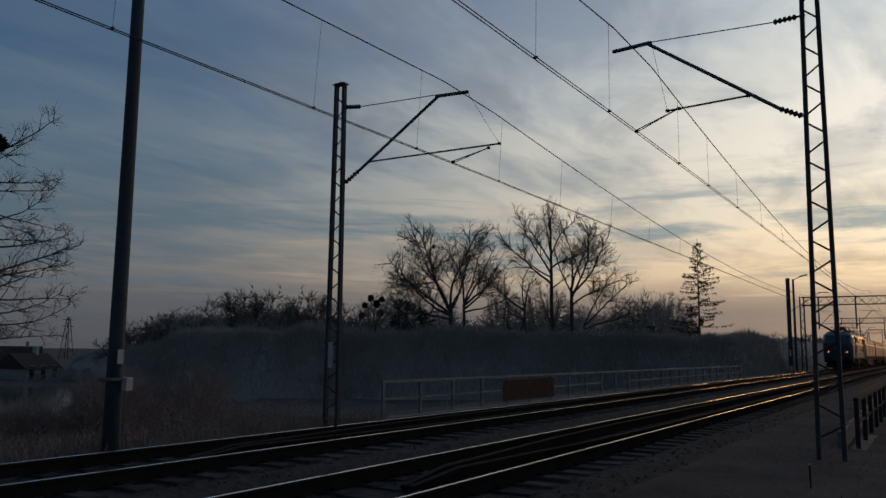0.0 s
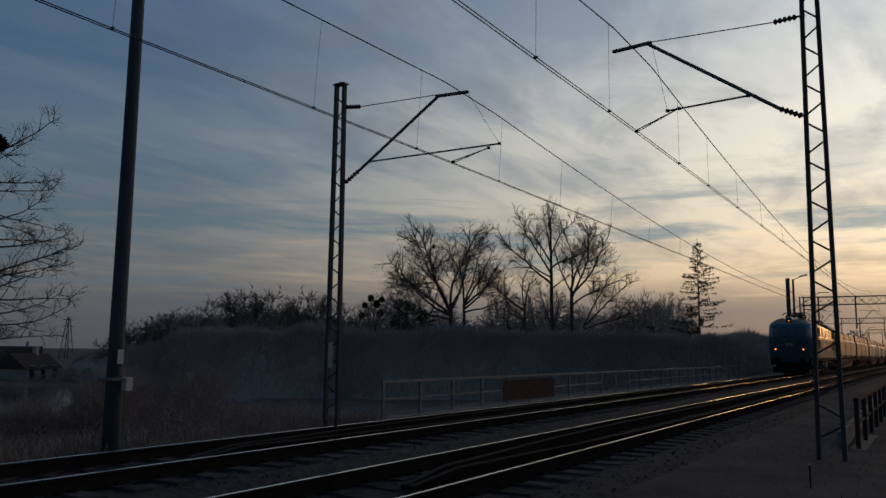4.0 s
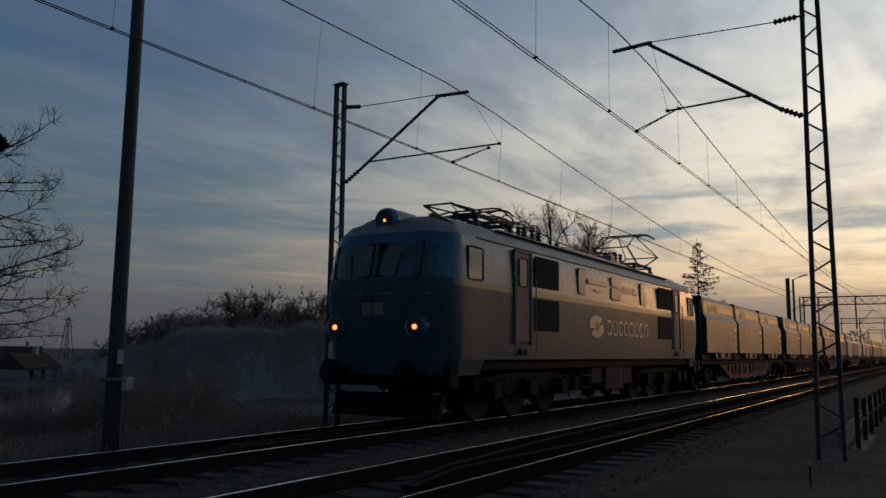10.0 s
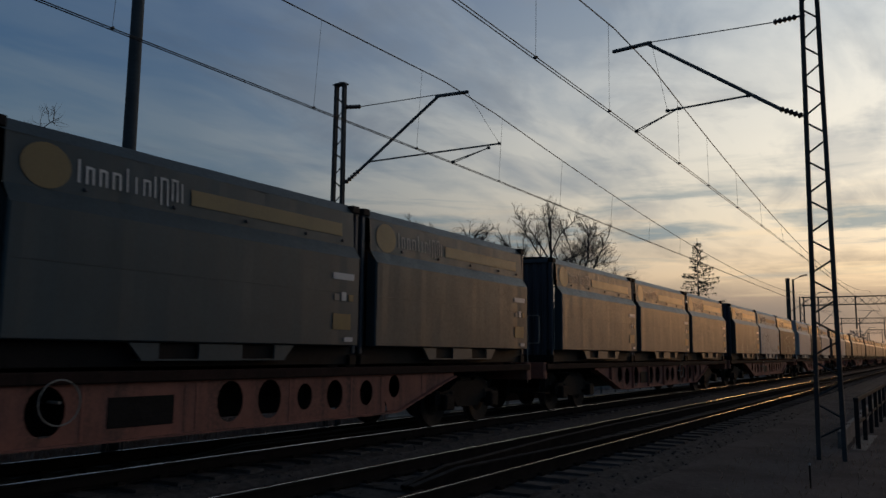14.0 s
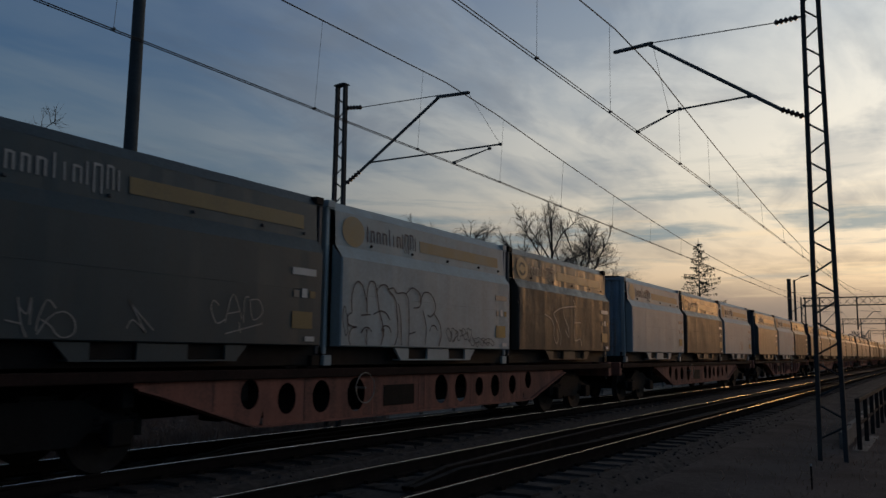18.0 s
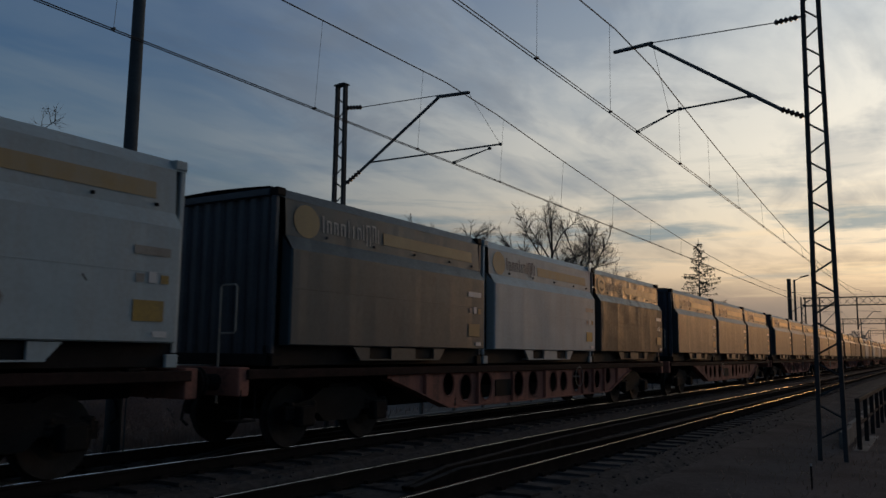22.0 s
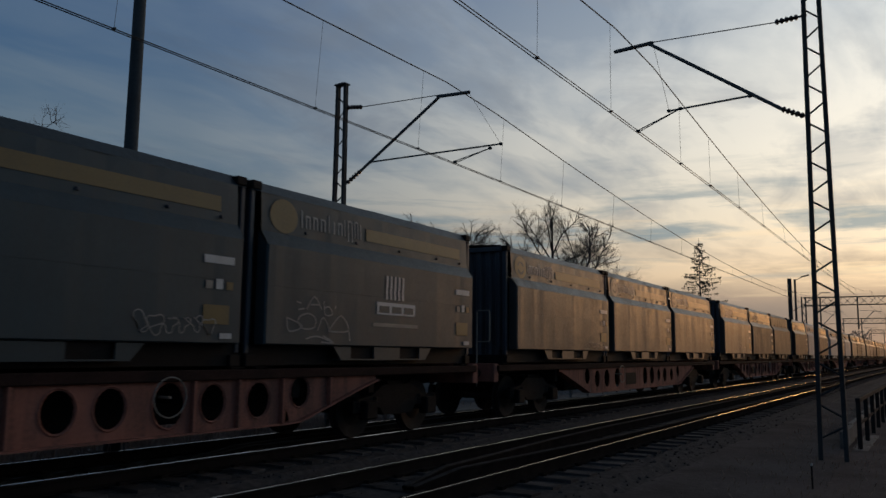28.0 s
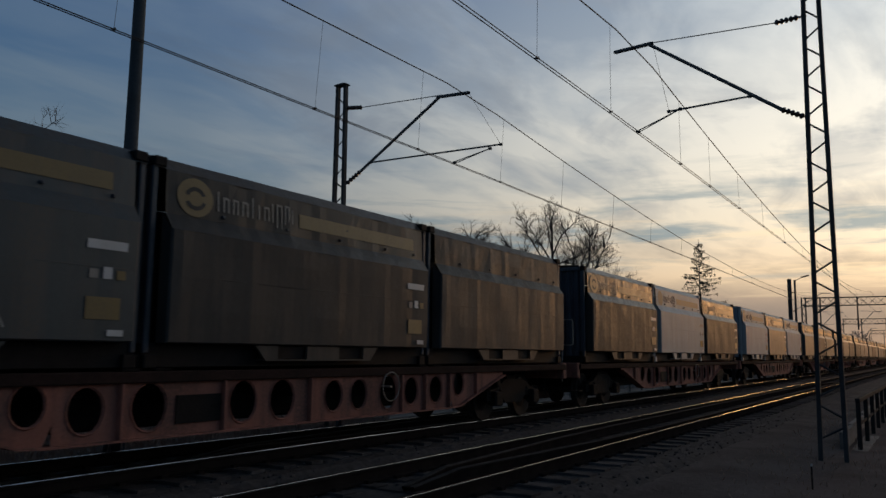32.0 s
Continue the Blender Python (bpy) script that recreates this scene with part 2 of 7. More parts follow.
# Sill colour, darker than the red side frame.
DARK_RED = material("dark_red_sill", (.052, .030, .026), .9, 0, (.026, .020, .018), 1.5, .9, .25, 26, spec=.1)
BOGIE = material("greasy_black_bogie", (.019, .019, .019), .85, .0, (.011, .011, .011), 3, .8, .4, 30, spec=.15)
WHEEL = material("worn_wheel_steel", (.048, .044, .041), .85, .0, (.027, .024, .022), 4, .8, .2, 40, spec=.15)
BLACK = material("black_rubber", (.018, .018, .019), .7, 0, scale=4, bump=.1, spec=.15)
HANDRAIL = material("pale_grey_handrail", (.36, .36, .33), .5, .2, (.2, .18, .16), 4, .6, .1, 40)
LOCO_BLUE = material("locomotive_blue_paint", (.036, .160, .275), .26, 0, (.029, .130, .222), 1.1, .6, .06, 5, spec=.55,
                     streak=(.10, .105, .11), streak_amount=.16)
LOCO_LOW = material("locomotive_navy_paint", (.046, .100, .125), .5, 0, (.037, .080, .100), 1.2, .7, .07, 5, spec=.2,
                    streak=(.085, .086, .082), streak_amount=.25)
# The pale blue reflection on these panes is put into their colour.
BODY_PANE = material("reflection_blue_pane", (.068, .160, .240), .22, 0, (.056, .132, .196), 1.5, .5, .03, 20, spec=.4)
LOCO_LIME = material("yellow_green_stripe", (.125, .150, .034), .45, 0, (.09, .10, .035), 2, .6, .05, 30, coat=.1)
LOCO_ROOF = material("sooty_grey_roof", (.311, .331, .338), .5, 0, (.149, .149, .142), 1.5, .8, .15, 14)
GLASS = glass_material("dark_cab_glass", (.03, .036, .04))
CAB_GREY = material("cab_wall_paint", (.16, .18, .16), .6, 0, (.11, .12, .11), 2, .6, .05, 30)


def clear_glass():
    m = bpy.data.materials.new("clear_cab_glass")
    m.use_nodes = True
    nt = m.node_tree
    nt.nodes.clear()
    tr, gl = nt.nodes.new("ShaderNodeBsdfTransparent"), nt.nodes.new("ShaderNodeBsdfGlossy")
    tr.inputs["Color"].default_value = (.72, .78, .78, 1)
    gl.inputs["Roughness"].default_value = .05
    fr = nt.nodes.new("ShaderNodeFresnel")
    fr.inputs["IOR"].default_value = 2.1
    mx, out = nt.nodes.new("ShaderNodeMixShader"), nt.nodes.new("ShaderNodeOutputMaterial")
    nt.links.new(fr.outputs[0], mx.inputs[0])
    nt.links.new(tr.outputs[0], mx.inputs[1])
    nt.links.new(gl.outputs[0], mx.inputs[2])
    nt.links.new(mx.outputs[0], out.inputs[0])
    return m


CAB_GLASS = clear_glass()
PALE_GLASS = material("dusty_side_glass", (.050, .064, .076), .14, 0, bump=.02, amount=.3, spec=.3)
BATTERY = material("grimy_grey_box", (.065, .065, .064), .85, 0, (.034, .033, .031), 2, .8, .2, 20, spec=.15)
LOUVRE = material("dark_blue_louvre", (.026, .038, .048), .85, 0, scale=4, bump=.1, spec=.15)
LAMP = glow("headlamp_bulb", (1.0, .22, .06), 2.8)
WATER = material("still_pond_water", (.02, .024, .026), .05, 0, scale=.5, bump=.35, bump_scale=2.2)
WALL = material("pale_render", (.55, .53, .48), .9, 0, (.4, .38, .34), 1, .6, .2, 12)
ROOF = material("dark_roof_tiles", (.075, .05, .042), .85, 0, scale=1.5, bump=.3, bump_scale=12)


# ---- mesh helpers ----
class Shape:
    def __init__(self):
        self.v, self.f = [], []

    def quadgrid(self, rows, close=False):
        n, base = len(rows[0]), len(self.v)
        for r in rows:
            self.v += [tuple(p) for p in r]
        for i in range(len(rows) - 1):
            for j in range(n if close else n - 1):
                a, b = base + i * n + j, base + i * n + (j + 1) % n
                self.f.append((a, b, b + n, a + n))
        return base

    def box(self, x0, x1, y0, y1, z0, z1, m=None):
        b = len(self.v)
        p = [(x, y, z) for x in (x0, x1) for y in (y0, y1) for z in (z0, z1)]
        self.v += [tuple(m @ Vector(q)) for q in p] if m else p
        self.f += [tuple(b + i for i in q) for q in ((0, 1, 3, 2), (4, 6, 7, 5), (0, 4, 5, 1), (2, 3, 7, 6), (0, 2, 6, 4), (1, 5, 7, 3))]
        return self

    def bevel_box(self, x0, x1, y0, y1, z0, z1, c):
        """A box with all its edges cut by c."""
        b = len(self.v)
        X, Y, Z = (x0, x1), (y0, y1), (z0, z1)
        sg, idx = (1, -1), {}
        for i in (0, 1):
            for j in (0, 1):
                for k in (0, 1):
                    for ax, d in enumerate(((0, 1, 1), (1, 0, 1), (1, 1, 0))):
                        idx[i, j, k, ax] = len(self.v)
                        self.v.append((X[i] + sg[i] * c * d[0], Y[j] + sg[j] * c * d[1], Z[k] + sg[k] * c * d[2]))
        q = lambda *t: self.f.append(tuple(idx[a] for a in t))
        for i in (0, 1):
            q((i, 0, 0, 0), (i, 1, 0, 0), (i, 1, 1, 0), (i, 0, 1, 0))
            q((0, i, 0, 1), (1, i, 0, 1), (1, i, 1, 1), (0, i, 1, 1))
            q((0, 0, i, 2), (1, 0, i, 2), (1, 1, i, 2), (0, 1, i, 2))
            for j in (0, 1):
                q((0, i, j, 1), (1, i, j, 1), (1, i, j, 2), (0, i, j, 2))
                q((i, 0, j, 0), (i, 1, j, 0), (i, 1, j, 2), (i, 0, j, 2))
                q((i, j, 0, 0), (i, j, 1, 0), (i, j, 1, 1), (i, j, 0, 1))
                for k in (0, 1):
                    q((i, j, k, 0), (i, j, k, 1), (i, j, k, 2))
        return self

    def tube(self, pts, r, n=8, caps=True):
        """A round bar along points; r is one radius or one for each point."""
        pts = [Vector(p) for p in pts]
        rs = r if isinstance(r, (list, tuple)) else [r] * len(pts)
        rows, up = [], None
        for i, p in enumerate(pts):
            d = (pts[min(i + 1, len(pts) - 1)] - pts[max(i - 1, 0)])
            d = d.normalized() if d.length > 1e-9 else Vector((0, 0, 1))
            if up is None:
                up = Vector((0, 0, 1)) if abs(d.z) < .9 else Vector((1, 0, 0))
            u = (up - d * up.dot(d))
            u = u.normalized() if u.length > 1e-6 else d.orthogonal().normalized()
            up, w = u, d.cross(u)
            rows.append([p + (u * math.cos(2 * math.pi * k / n) + w * math.sin(2 * math.pi * k / n)) * rs[i] for k in range(n)])
        b = self.quadgrid(rows, True)
        if caps:
            self.f.append(tuple(range(b + n - 1, b - 1, -1)))
            self.f.append(tuple(range(b + (len(rows) - 1) * n, b + len(rows) * n)))
        return self

    def prism(self, outline, y0, y1):
        """An outline of (x, z) pushed from y0 to y1."""
        n, b = len(outline), len(self.v)
        self.v += [(x, y0, z) for x, z in outline] + [(x, y1, z) for x, z in outline]
        self.f += [tuple(range(b, b + n)), tuple(range(b + 2 * n - 1, b + n - 1, -1))]
        self.f += [(b + i, b + (i + 1) % n, b + n + (i + 1) % n, b + n + i) for i in range(n)]
        return self

    def extrude_x(self, outline, x0, x1):
        """An outline of (y, z) pushed from x0 to x1."""
        n, b = len(outline), len(self.v)
        self.v += [(x0, y, z) for y, z in outline] + [(x1, y, z) for y, z in outline]
        self.f += [tuple(range(b, b + n)), tuple(range(b + 2 * n - 1, b + n - 1, -1))]
        self.f += [(b + i, b + (i + 1) % n, b + n + (i + 1) % n, b + n + i) for i in range(n)]
        return self

    def lathe(self, prof, centre, axis="z", n=16):
        """A profile of (radius, height) turned round an axis through the centre."""
        rows = []
        for r, h in prof:
            row = []
            for k in range(n):
                a, b = r * math.cos(2 * math.pi * k / n), r * math.sin(2 * math.pi * k / n)
                p = {"z": (a, b, h), "y": (a, h, b), "x": (h, a, b)}[axis]
                row.append((p[0] + centre[0], p[1] + centre[1], p[2] + centre[2]))
            rows.append(row)
        b = self.quadgrid(rows, True)
        self.f.append(tuple(range(b, b + n)))
        self.f.append(tuple(range(b + (len(rows) - 1) * n, b + len(rows) * n)))
        return self

    def disc(self, c, r, depth, n=20):
        """A flat round plate facing -y."""
        return self.prism([(c[0] + r * math.cos(2 * math.pi * k / n), c[2] + r * math.sin(2 * math.pi * k / n)) for k in range(n)], c[1], c[1] + depth)

    def ring(self, c, r, thick, n=24, axis="y"):
        pts = []
        for k in range(n + 1):
            a = 2 * math.pi * k / n
            pts.append((c[0] + r * math.cos(a), c[1], c[2] + r * math.sin(a)) if axis == "y" else (c[0], c[1] + r * math.cos(a), c[2] + r * math.sin(a)))
        return self.tube(pts, thick, 6, False)

    def join(self, other):
        b = len(self.v)
        self.v += other.v
        self.f += [tuple(b + i for i in q) for q in other.f]
        return self

    def mesh(self, name, mat, smooth=False):
        me = bpy.data.meshes.new(name)
        me.from_pydata(self.v, [], self.f)
        bm = bmesh.new()
        bm.from_mesh(me)
        bmesh.ops.recalc_face_normals(bm, faces=bm.faces)
        bm.to_mesh(me)
        bm.free()
        me.materials.append(mat)
        if smooth:
            me.polygons.foreach_set("use_smooth", [True] * len(me.polygons))
        return me


def part(name, shape, mat, parent=None, label="", smooth=False, at=None):
    me = shape if isinstance(shape, bpy.types.Mesh) else shape.mesh(name, mat, smooth)
    ob = new(name, me)
    if parent is not None:
        ob.parent = parent
    if at is not None:
        ob.matrix_basis = at
    if label:
        ob["label"] = label
    return ob


def thing(name, label, category, group="", kind=""):
    return tagged(new(name), label, category, group, kind)


# ---- ground, tracks ----
def ground_height(x, y):
    if y < 11.9:
        h = -0.30
    elif y < 13.6:
        h = -0.30 - 0.06 * (y - 11.9)
    elif y < 26:
        t = (y - 13.6) / 12.4
        h = -0.40 - 2.8 * t * t * (3 - 2 * t)
    else:
        h = -3.2
    if y < 1.0:
        h -= 0.05 * min(1.0, (1.0 - y) / 2)
    rough = 0.02 if y < 12 else min(0.16, 0.02 + 0.012 * (y - 12))
    pond = math.hypot(x - 43, y - 76) / 22
    h -= 0.9 * min(1.0, max(0.0, (1.12 - pond) / .16))
    far = min(1.0, max(0.0, (math.hypot(x, y) - 160) / 600))
    h += rough * (noise.noise((x * .6, y * .6, 1.3)) + .6 * noise.noise((x * 1.9, y * 1.9, 5.1)))
    return h + far * 1.2 * noise.noise((x * .004, y * .004, 9.0))


def steps(*spans):
    out = []
    for a, b, d in spans:
        n = max(1, round((b - a) / d))
        out += [a + (b - a) * i / n for i in range(n)]
    return out + [spans[-1][1]]


def build_ground():
    xs = steps((-3500, -400, 620), (-400, -60, 40), (-60, -8, 4), (-8, 50, .6), (50, 140, 3), (140, 600, 30), (600, 3500, 580))
    ys = steps((-3500, -300, 640), (-300, -20, 40), (-20, -2, 2), (-2, 18, .4), (18, 34, 1), (34, 140, 4), (140, 600, 40), (600, 3500, 580))
    sh = Shape()
    sh.quadgrid([[(x, y, ground_height(x, y)) for y in ys] for x in xs])
    me = sh.mesh("ground", EARTH, True)
    me.materials.append(FIELD)
    for poly in me.polygons:
        poly.material_index = int(poly.center.y > 12.2)
    ob = new("ground", me)
    return tagged(ob, "dark grassy earth at dusk beside and beyond the railway", "ground", kind="structure")


build_ground()


def build_ballast():
    top = Shape()
    xs = steps((-70, -4, 2), (-4, 40, .22), (40, 120, 2), (120, 640, 20))
    ys = steps((2.55, 11.7, .15))
    rows = []
    for x in xs:
        row = []
        for y in ys:
            d = min(abs(y - NEAR), abs(y - FAR))
            z = -.205 if d < 1.6 else -.205 - .22 * min(1, (d - 1.6) / .55)
            if NEAR < y < FAR:
                z = max(z, -.30)
            if 0 < x < 40:
                z += .018 * noise.noise((x * 4.1, y * 4.1, 2)) + .014 * noise.noise((x * 11, y * 11, 7))
            row.append((x, y, z))
        rows.append(row)
    top.quadgrid(rows)
    tagged(part("ballast", top, BALLAST), "dark crushed-stone ballast bed under the two tracks", "ballast", kind="structure")
    rnd = random.Random(4)
    st = Shape()
    for _ in range(5200):
        x, y = rnd.uniform(1.5, 26) ** 1.0, rnd.uniform(3.0, 11.4)
        if rnd.random() < x / 40:
            continue
        d = min(abs(y - NEAR), abs(y - FAR))
        z = -.2 if d < 1.6 else -.2 - .2 * min(1, (d - 1.6) / .55)
        if NEAR < y < FAR:
            z = max(z, -.295)
        r = rnd.uniform(.014, .034)
        b = len(st.v)
        for dx, dy, dz in ((1, 0, 0), (0, 1, 0), (-1, 0, 0), (0, -1, 0), (0, 0, 1), (0, 0, -1)):
            k = r * rnd.uniform(.65, 1.25)
            st.v.append((x + dx * k + rnd.uniform(-.3, .3) * r, y + dy * k, z + dz * k * .8))
        st.f += [(b + i, b + (i + 1) % 4, b + 4) for i in range(4)] + [(b + (i + 1) % 4, b + i, b + 5) for i in range(4)]
    tagged(part("loose_ballast_stone", st, STONE), "loose grey crushed stones lying on the ballast", "stones", kind="stuff")


build_ballast()

RAIL_FOOT = [(-.070, -.168), (.070, -.168), (.070, -.158), (.012, -.140), (.010, -.050), (.034, -.040), (.034, -.014), (-.034, -.014), (-.034, -.040), (-.010, -.050), (-.012, -.140), (-.070, -.158)]


def build_track(name, yc, label):
    tr = thing(name, label, "railway track", kind="structure")
    tr.location = (0, yc, 0)
    for side in (-1, 1):
        off = side * (1.435 / 2 + .034)
        body = Shape().extrude_x([(off + a, b) for a, b in RAIL_FOOT], -70, 640)
        r = part("rail", body, RUST, tr)
        head = Shape().extrude_x([(off - .033, -.014), (off + .033, -.014), (off + .035, -.010), (off + .028, -.003), (off - .028, -.003), (off - .035, -.010)], -70, 640)
        part("rail_head", head, DULL_RAIL, r)
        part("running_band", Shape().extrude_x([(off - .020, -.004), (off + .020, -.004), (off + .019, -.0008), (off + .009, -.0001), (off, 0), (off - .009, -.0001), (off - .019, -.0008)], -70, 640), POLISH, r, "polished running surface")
        # inner check rail over the bridge, drawn together at both ends
        drop = lambda x: .11 if x < 8 or x > 50 else 0.0
        pts = [(7.9, side * .05), (8.9, side * .11), (10.0, side * .17), (13.0, side * .36), (16.0, side * .43), (46, side * .43), (56, side * .06)]
        g = Shape()
        g.quadgrid([[(x, o + a, b - .012 - drop(x)) for a, b in RAIL_FOOT] for x, o in pts], True)
        gr = part("guard_rail", g, RUST, tr, "rusty inner guard rail")
        gh = Shape()
        gh.quadgrid([[(x, o + a, b - drop(x)) for a, b in ((-.033, -.026), (.033, -.026), (.030, -.013), (-.030, -.013))] for x, o in pts], True)
        part("guard_rail_head", gh, GUARD_HEAD, gr)
    return tr


TRACK_NEAR = build_track("railway_track_near", NEAR, "empty railway track with shiny rails and inner guard rails")
TRACK_FAR = build_track("railway_track_far", FAR, "railway track under the freight train with guard rails")


def build_sleepers():
    sl = Shape()
    prof = [(-.15, -.36), (.15, -.36), (.12, -.168), (-.12, -.168)]
    sl.v, sl.f = [], []
    sl.prism([(x, z) for x, z in prof], -1.3, -.45).prism([(x * .85, z if z < -.2 else z - .02) for x, z in prof], -.45, .45).prism([(x, z) for x, z in prof], .45, 1.3)
    me = sl.mesh("sleeper", SLEEPER)
    clip = Shape()
    for s in (-1, 1):
        for e in (-1, 1):
            y = s * (1.435 / 2 + .034) + e * .105
            clip.box(-.05, .05, y - .035, y + .035, -.168, -.13)
    cm = clip.mesh("rail_clip", RUST)
    rnd = random.Random(8)
    for tr in (TRACK_NEAR, TRACK_FAR):
        for i in range(120):
            o = part("sleeper", me, None, tr, at=pose(-4 + i * .6, rnd.uniform(-.015, .015), rnd.uniform(-.006, .006), 0, 0, rnd.uniform(-.8, .8)))
            if i < 60:
                part("rail_clip", cm, None, o)
        rest = Shape()
        for i in range(-100, 900):
            if 0 <= i < 120:
                continue
            x = -4 + i * .6
            rest.box(x - .13, x + .13, -1.3, 1.3, -.3, -.17)
        tagged(part("distant_sleeper", rest, SLEEPER, tr), kind="stuff")


# ---- overhead line ----
MAST_X = 14.65


def lattice_mast(name, label, y_sign, foot, top, w_top, w_foot, base):
    """Two channel irons joined by diagonals; the spread lies across the track."""
    m = thing(name, label, "catenary mast", "catenary masts")
    h = top - foot
    for s in (-1, 1):
        c = Shape()
        a, b = s * w_foot / 2, s * w_top / 2
        rows = []
        for z, o in ((foot - .5, a), (top, b)):
            rows.append([(-.055, o - .035, z), (.055, o - .035, z), (.055, o - .028, z), (.055, o + .035, z), (-.055, o + .035, z), (-.055, o + .028, z)])
        bb = c.quadgrid(rows, True)
        c.f += [tuple(range(bb, bb + 6)), tuple(range(bb + 6, bb + 12))]
        part("channel_iron", c, MAST, m)
    n = round(h / .37)
    for i in range(n):
        z0, z1 = foot + .35 + (h - .5) * i / n, foot + .35 + (h - .5) * (i + 1) / n
        s = 1 if i % 2 else -1
        o0, o1 = (w_foot + (w_top - w_foot) * (z - foot) / h for z in (z0, z1))
        d = Shape().tube([(0, -s * o0 / 2, z0), (0, s * o1 / 2, z0 + (z1 - z0) * .62)], .017, 4)
        part("diagonal", d, MAST, m)
    cap = Shape()
    hw = w_top / 2 + .06
    cap.v = [(-.09, -hw, top), (.09, -hw, top), (.09, hw, top), (-.09, hw, top), (-.09, -hw, top + .03), (.09, -hw, top + .03), (.09, hw, top + .03), (-.09, hw, top + .03), (0, 0, top + .09)]
    cap.f = [(0, 1, 2, 3), (0, 1, 5, 4), (1, 2, 6, 5), (2, 3, 7, 6), (3, 0, 4, 7), (4, 5, 8), (5, 6, 8), (6, 7, 8), (7, 4, 8)]
    part("cap", cap, MAST, m)
    f = Shape().bevel_box(-.4, .4, -.45, .45, foot - .6, foot + base, .03)
    part("footing", f, CONCRETE, m, "concrete footing block")
    return m


def insulator(sh, a, b, n=5, r=.055):
    a, b = Vector(a), Vector(b)
    pts, rs = [], []
    for i in range(n):
        for t, k in ((0, .45), (.35, 1), (.65, 1), (1, .45)):
            pts.append(a + (b - a) * ((i + t * .96) / n))
            rs.append(r * k)
    sh.tube(pts, rs, 10)


def cantilever(mast, P, drop=True):
    """Arms in the mast's own space; P gives (y, z) of each joint."""
    q = lambda k: (0, *P[k])
    part("strut", Shape().tube([q("strut_foot"), q("strut_top")], .034, 10), TUBE, mast)
    part("boom", Shape().tube([q("boom_in"), q("boom_out")], .040, 10), TUBE, mast)
    part("stay", Shape().tube([q("stay_in"), q("stay_out")], .011, 6), TUBE, mast)
    part("registration_tube", Shape().tube([q("reg_in"), q("reg_out")], .02, 8), TUBE, mast)
    part("steady_arm", Shape().tube([q("arm_in"), (-.05, *P["wire"])], .012, 6).tube([q("arm_in"), (.05, *P["wire"])], .010, 6), TUBE, mast)
    if drop:
        part("drop_wire", Shape().tube([q("boom_out"), q("reg_out")], .004, 5), WIRE, mast)
    s = Shape()
    insulator(s, q("ins1_a"), q("ins1_b"))
    part("insulator", s, CERAMIC, mast, "brown ribbed insulator")
    s = Shape()
    insulator(s, q("ins2_a"), q("ins2_b"))
    part("insulator", s, CERAMIC, mast, "brown ribbed insulator")
    for k1, k2 in (("ins1_a", "mast1"), ("ins2_a", "mast2")):
        part("mast_bracket", Shape().tube([q(k1), q(k2)], .022, 8), TUBE, mast)
    for k in ("boom_in", "boom_out", "reg_in", "reg_out", "arm_in", "wire"):
        y, z = P[k]
        part("clamp", Shape().bevel_box(-.03, .03, y - .035, y + .035, z - .028, z + .028, .008), MAST, mast)


mast_m = lattice_mast("catenary_mast", "slim lattice catenary mast with cantilever beside the far track", 1, -.3, 7.86, .235, .37, -.06)
mast_m.location = (MAST_X, 12.03, 0)
Pm = dict(mast1=(11.95, 7.30), ins1_a=(11.85, 7.28), ins1_b=(11.40, 7.225), stay_in=(11.40, 7.225), stay_out=(9.14, 7.16),
          mast2=(11.93, 5.37), ins2_a=(11.80, 5.41), ins2_b=(11.40, 5.66), strut_foot=(11.40, 5.66), strut_top=(9.20, 7.13),
          boom_in=(9.25, 7.13), boom_out=(8.46, 7.10), reg_in=(11.12, 5.84), reg_out=(7.66, 5.83), arm_in=(7.92, 5.77), wire=(8.80, 5.565))
cantilever(mast_m, {k: (y - 12.03, z) for k, (y, z) in Pm.items()})
plate = Shape().bevel_box(-.075, -.06, -.05, .09, 1.02, 1.62, .004)
part("mast_plate", plate, PLATE, mast_m, "narrow white enamel plate")

mast_far = copy_thing(mast_m, pose(84.0, 12.03, 0.35))
# Added plate makes the lattice look solid from far off.
part("web_plate", Shape().bevel_box(-.03, .03, -.19, .19, .1, 8.6, .01), MAST, mast_far)

mast_r = lattice_mast("catenary_mast", "lattice catenary mast with insulated arm beside the near track", -1, -.3, 9.3, .225, .40, -.08)
mast_r.location = (15.0, 1.58, 0)
Pr = dict(mast1=(1.66, 7.50), ins1_a=(1.80, 7.50), ins1_b=(2.20, 7.48), stay_in=(2.20, 7.48), stay_out=(4.47, 7.56),
          mast2=(1.68, 5.65), ins2_a=(1.78, 5.65), ins2_b=(2.15, 5.84), strut_foot=(2.12, 5.82), strut_top=(4.52, 7.53),
          boom_in=(4.48, 7.55), boom_out=(5.22, 7.51), reg_in=(2.68, 6.17), reg_out=(4.17, 6.11), arm_in=(3.95, 6.125), wire=(4.79, 5.79))
cantilever(mast_r, {k: (y - 1.58, z) for k, (y, z) in Pr.items()}, False)
part("drop_wire", Shape().tube([(0, 4.45 - 1.58, 7.5), (0, 4.17 - 1.58, 6.11)], .004, 5), WIRE, mast_r)


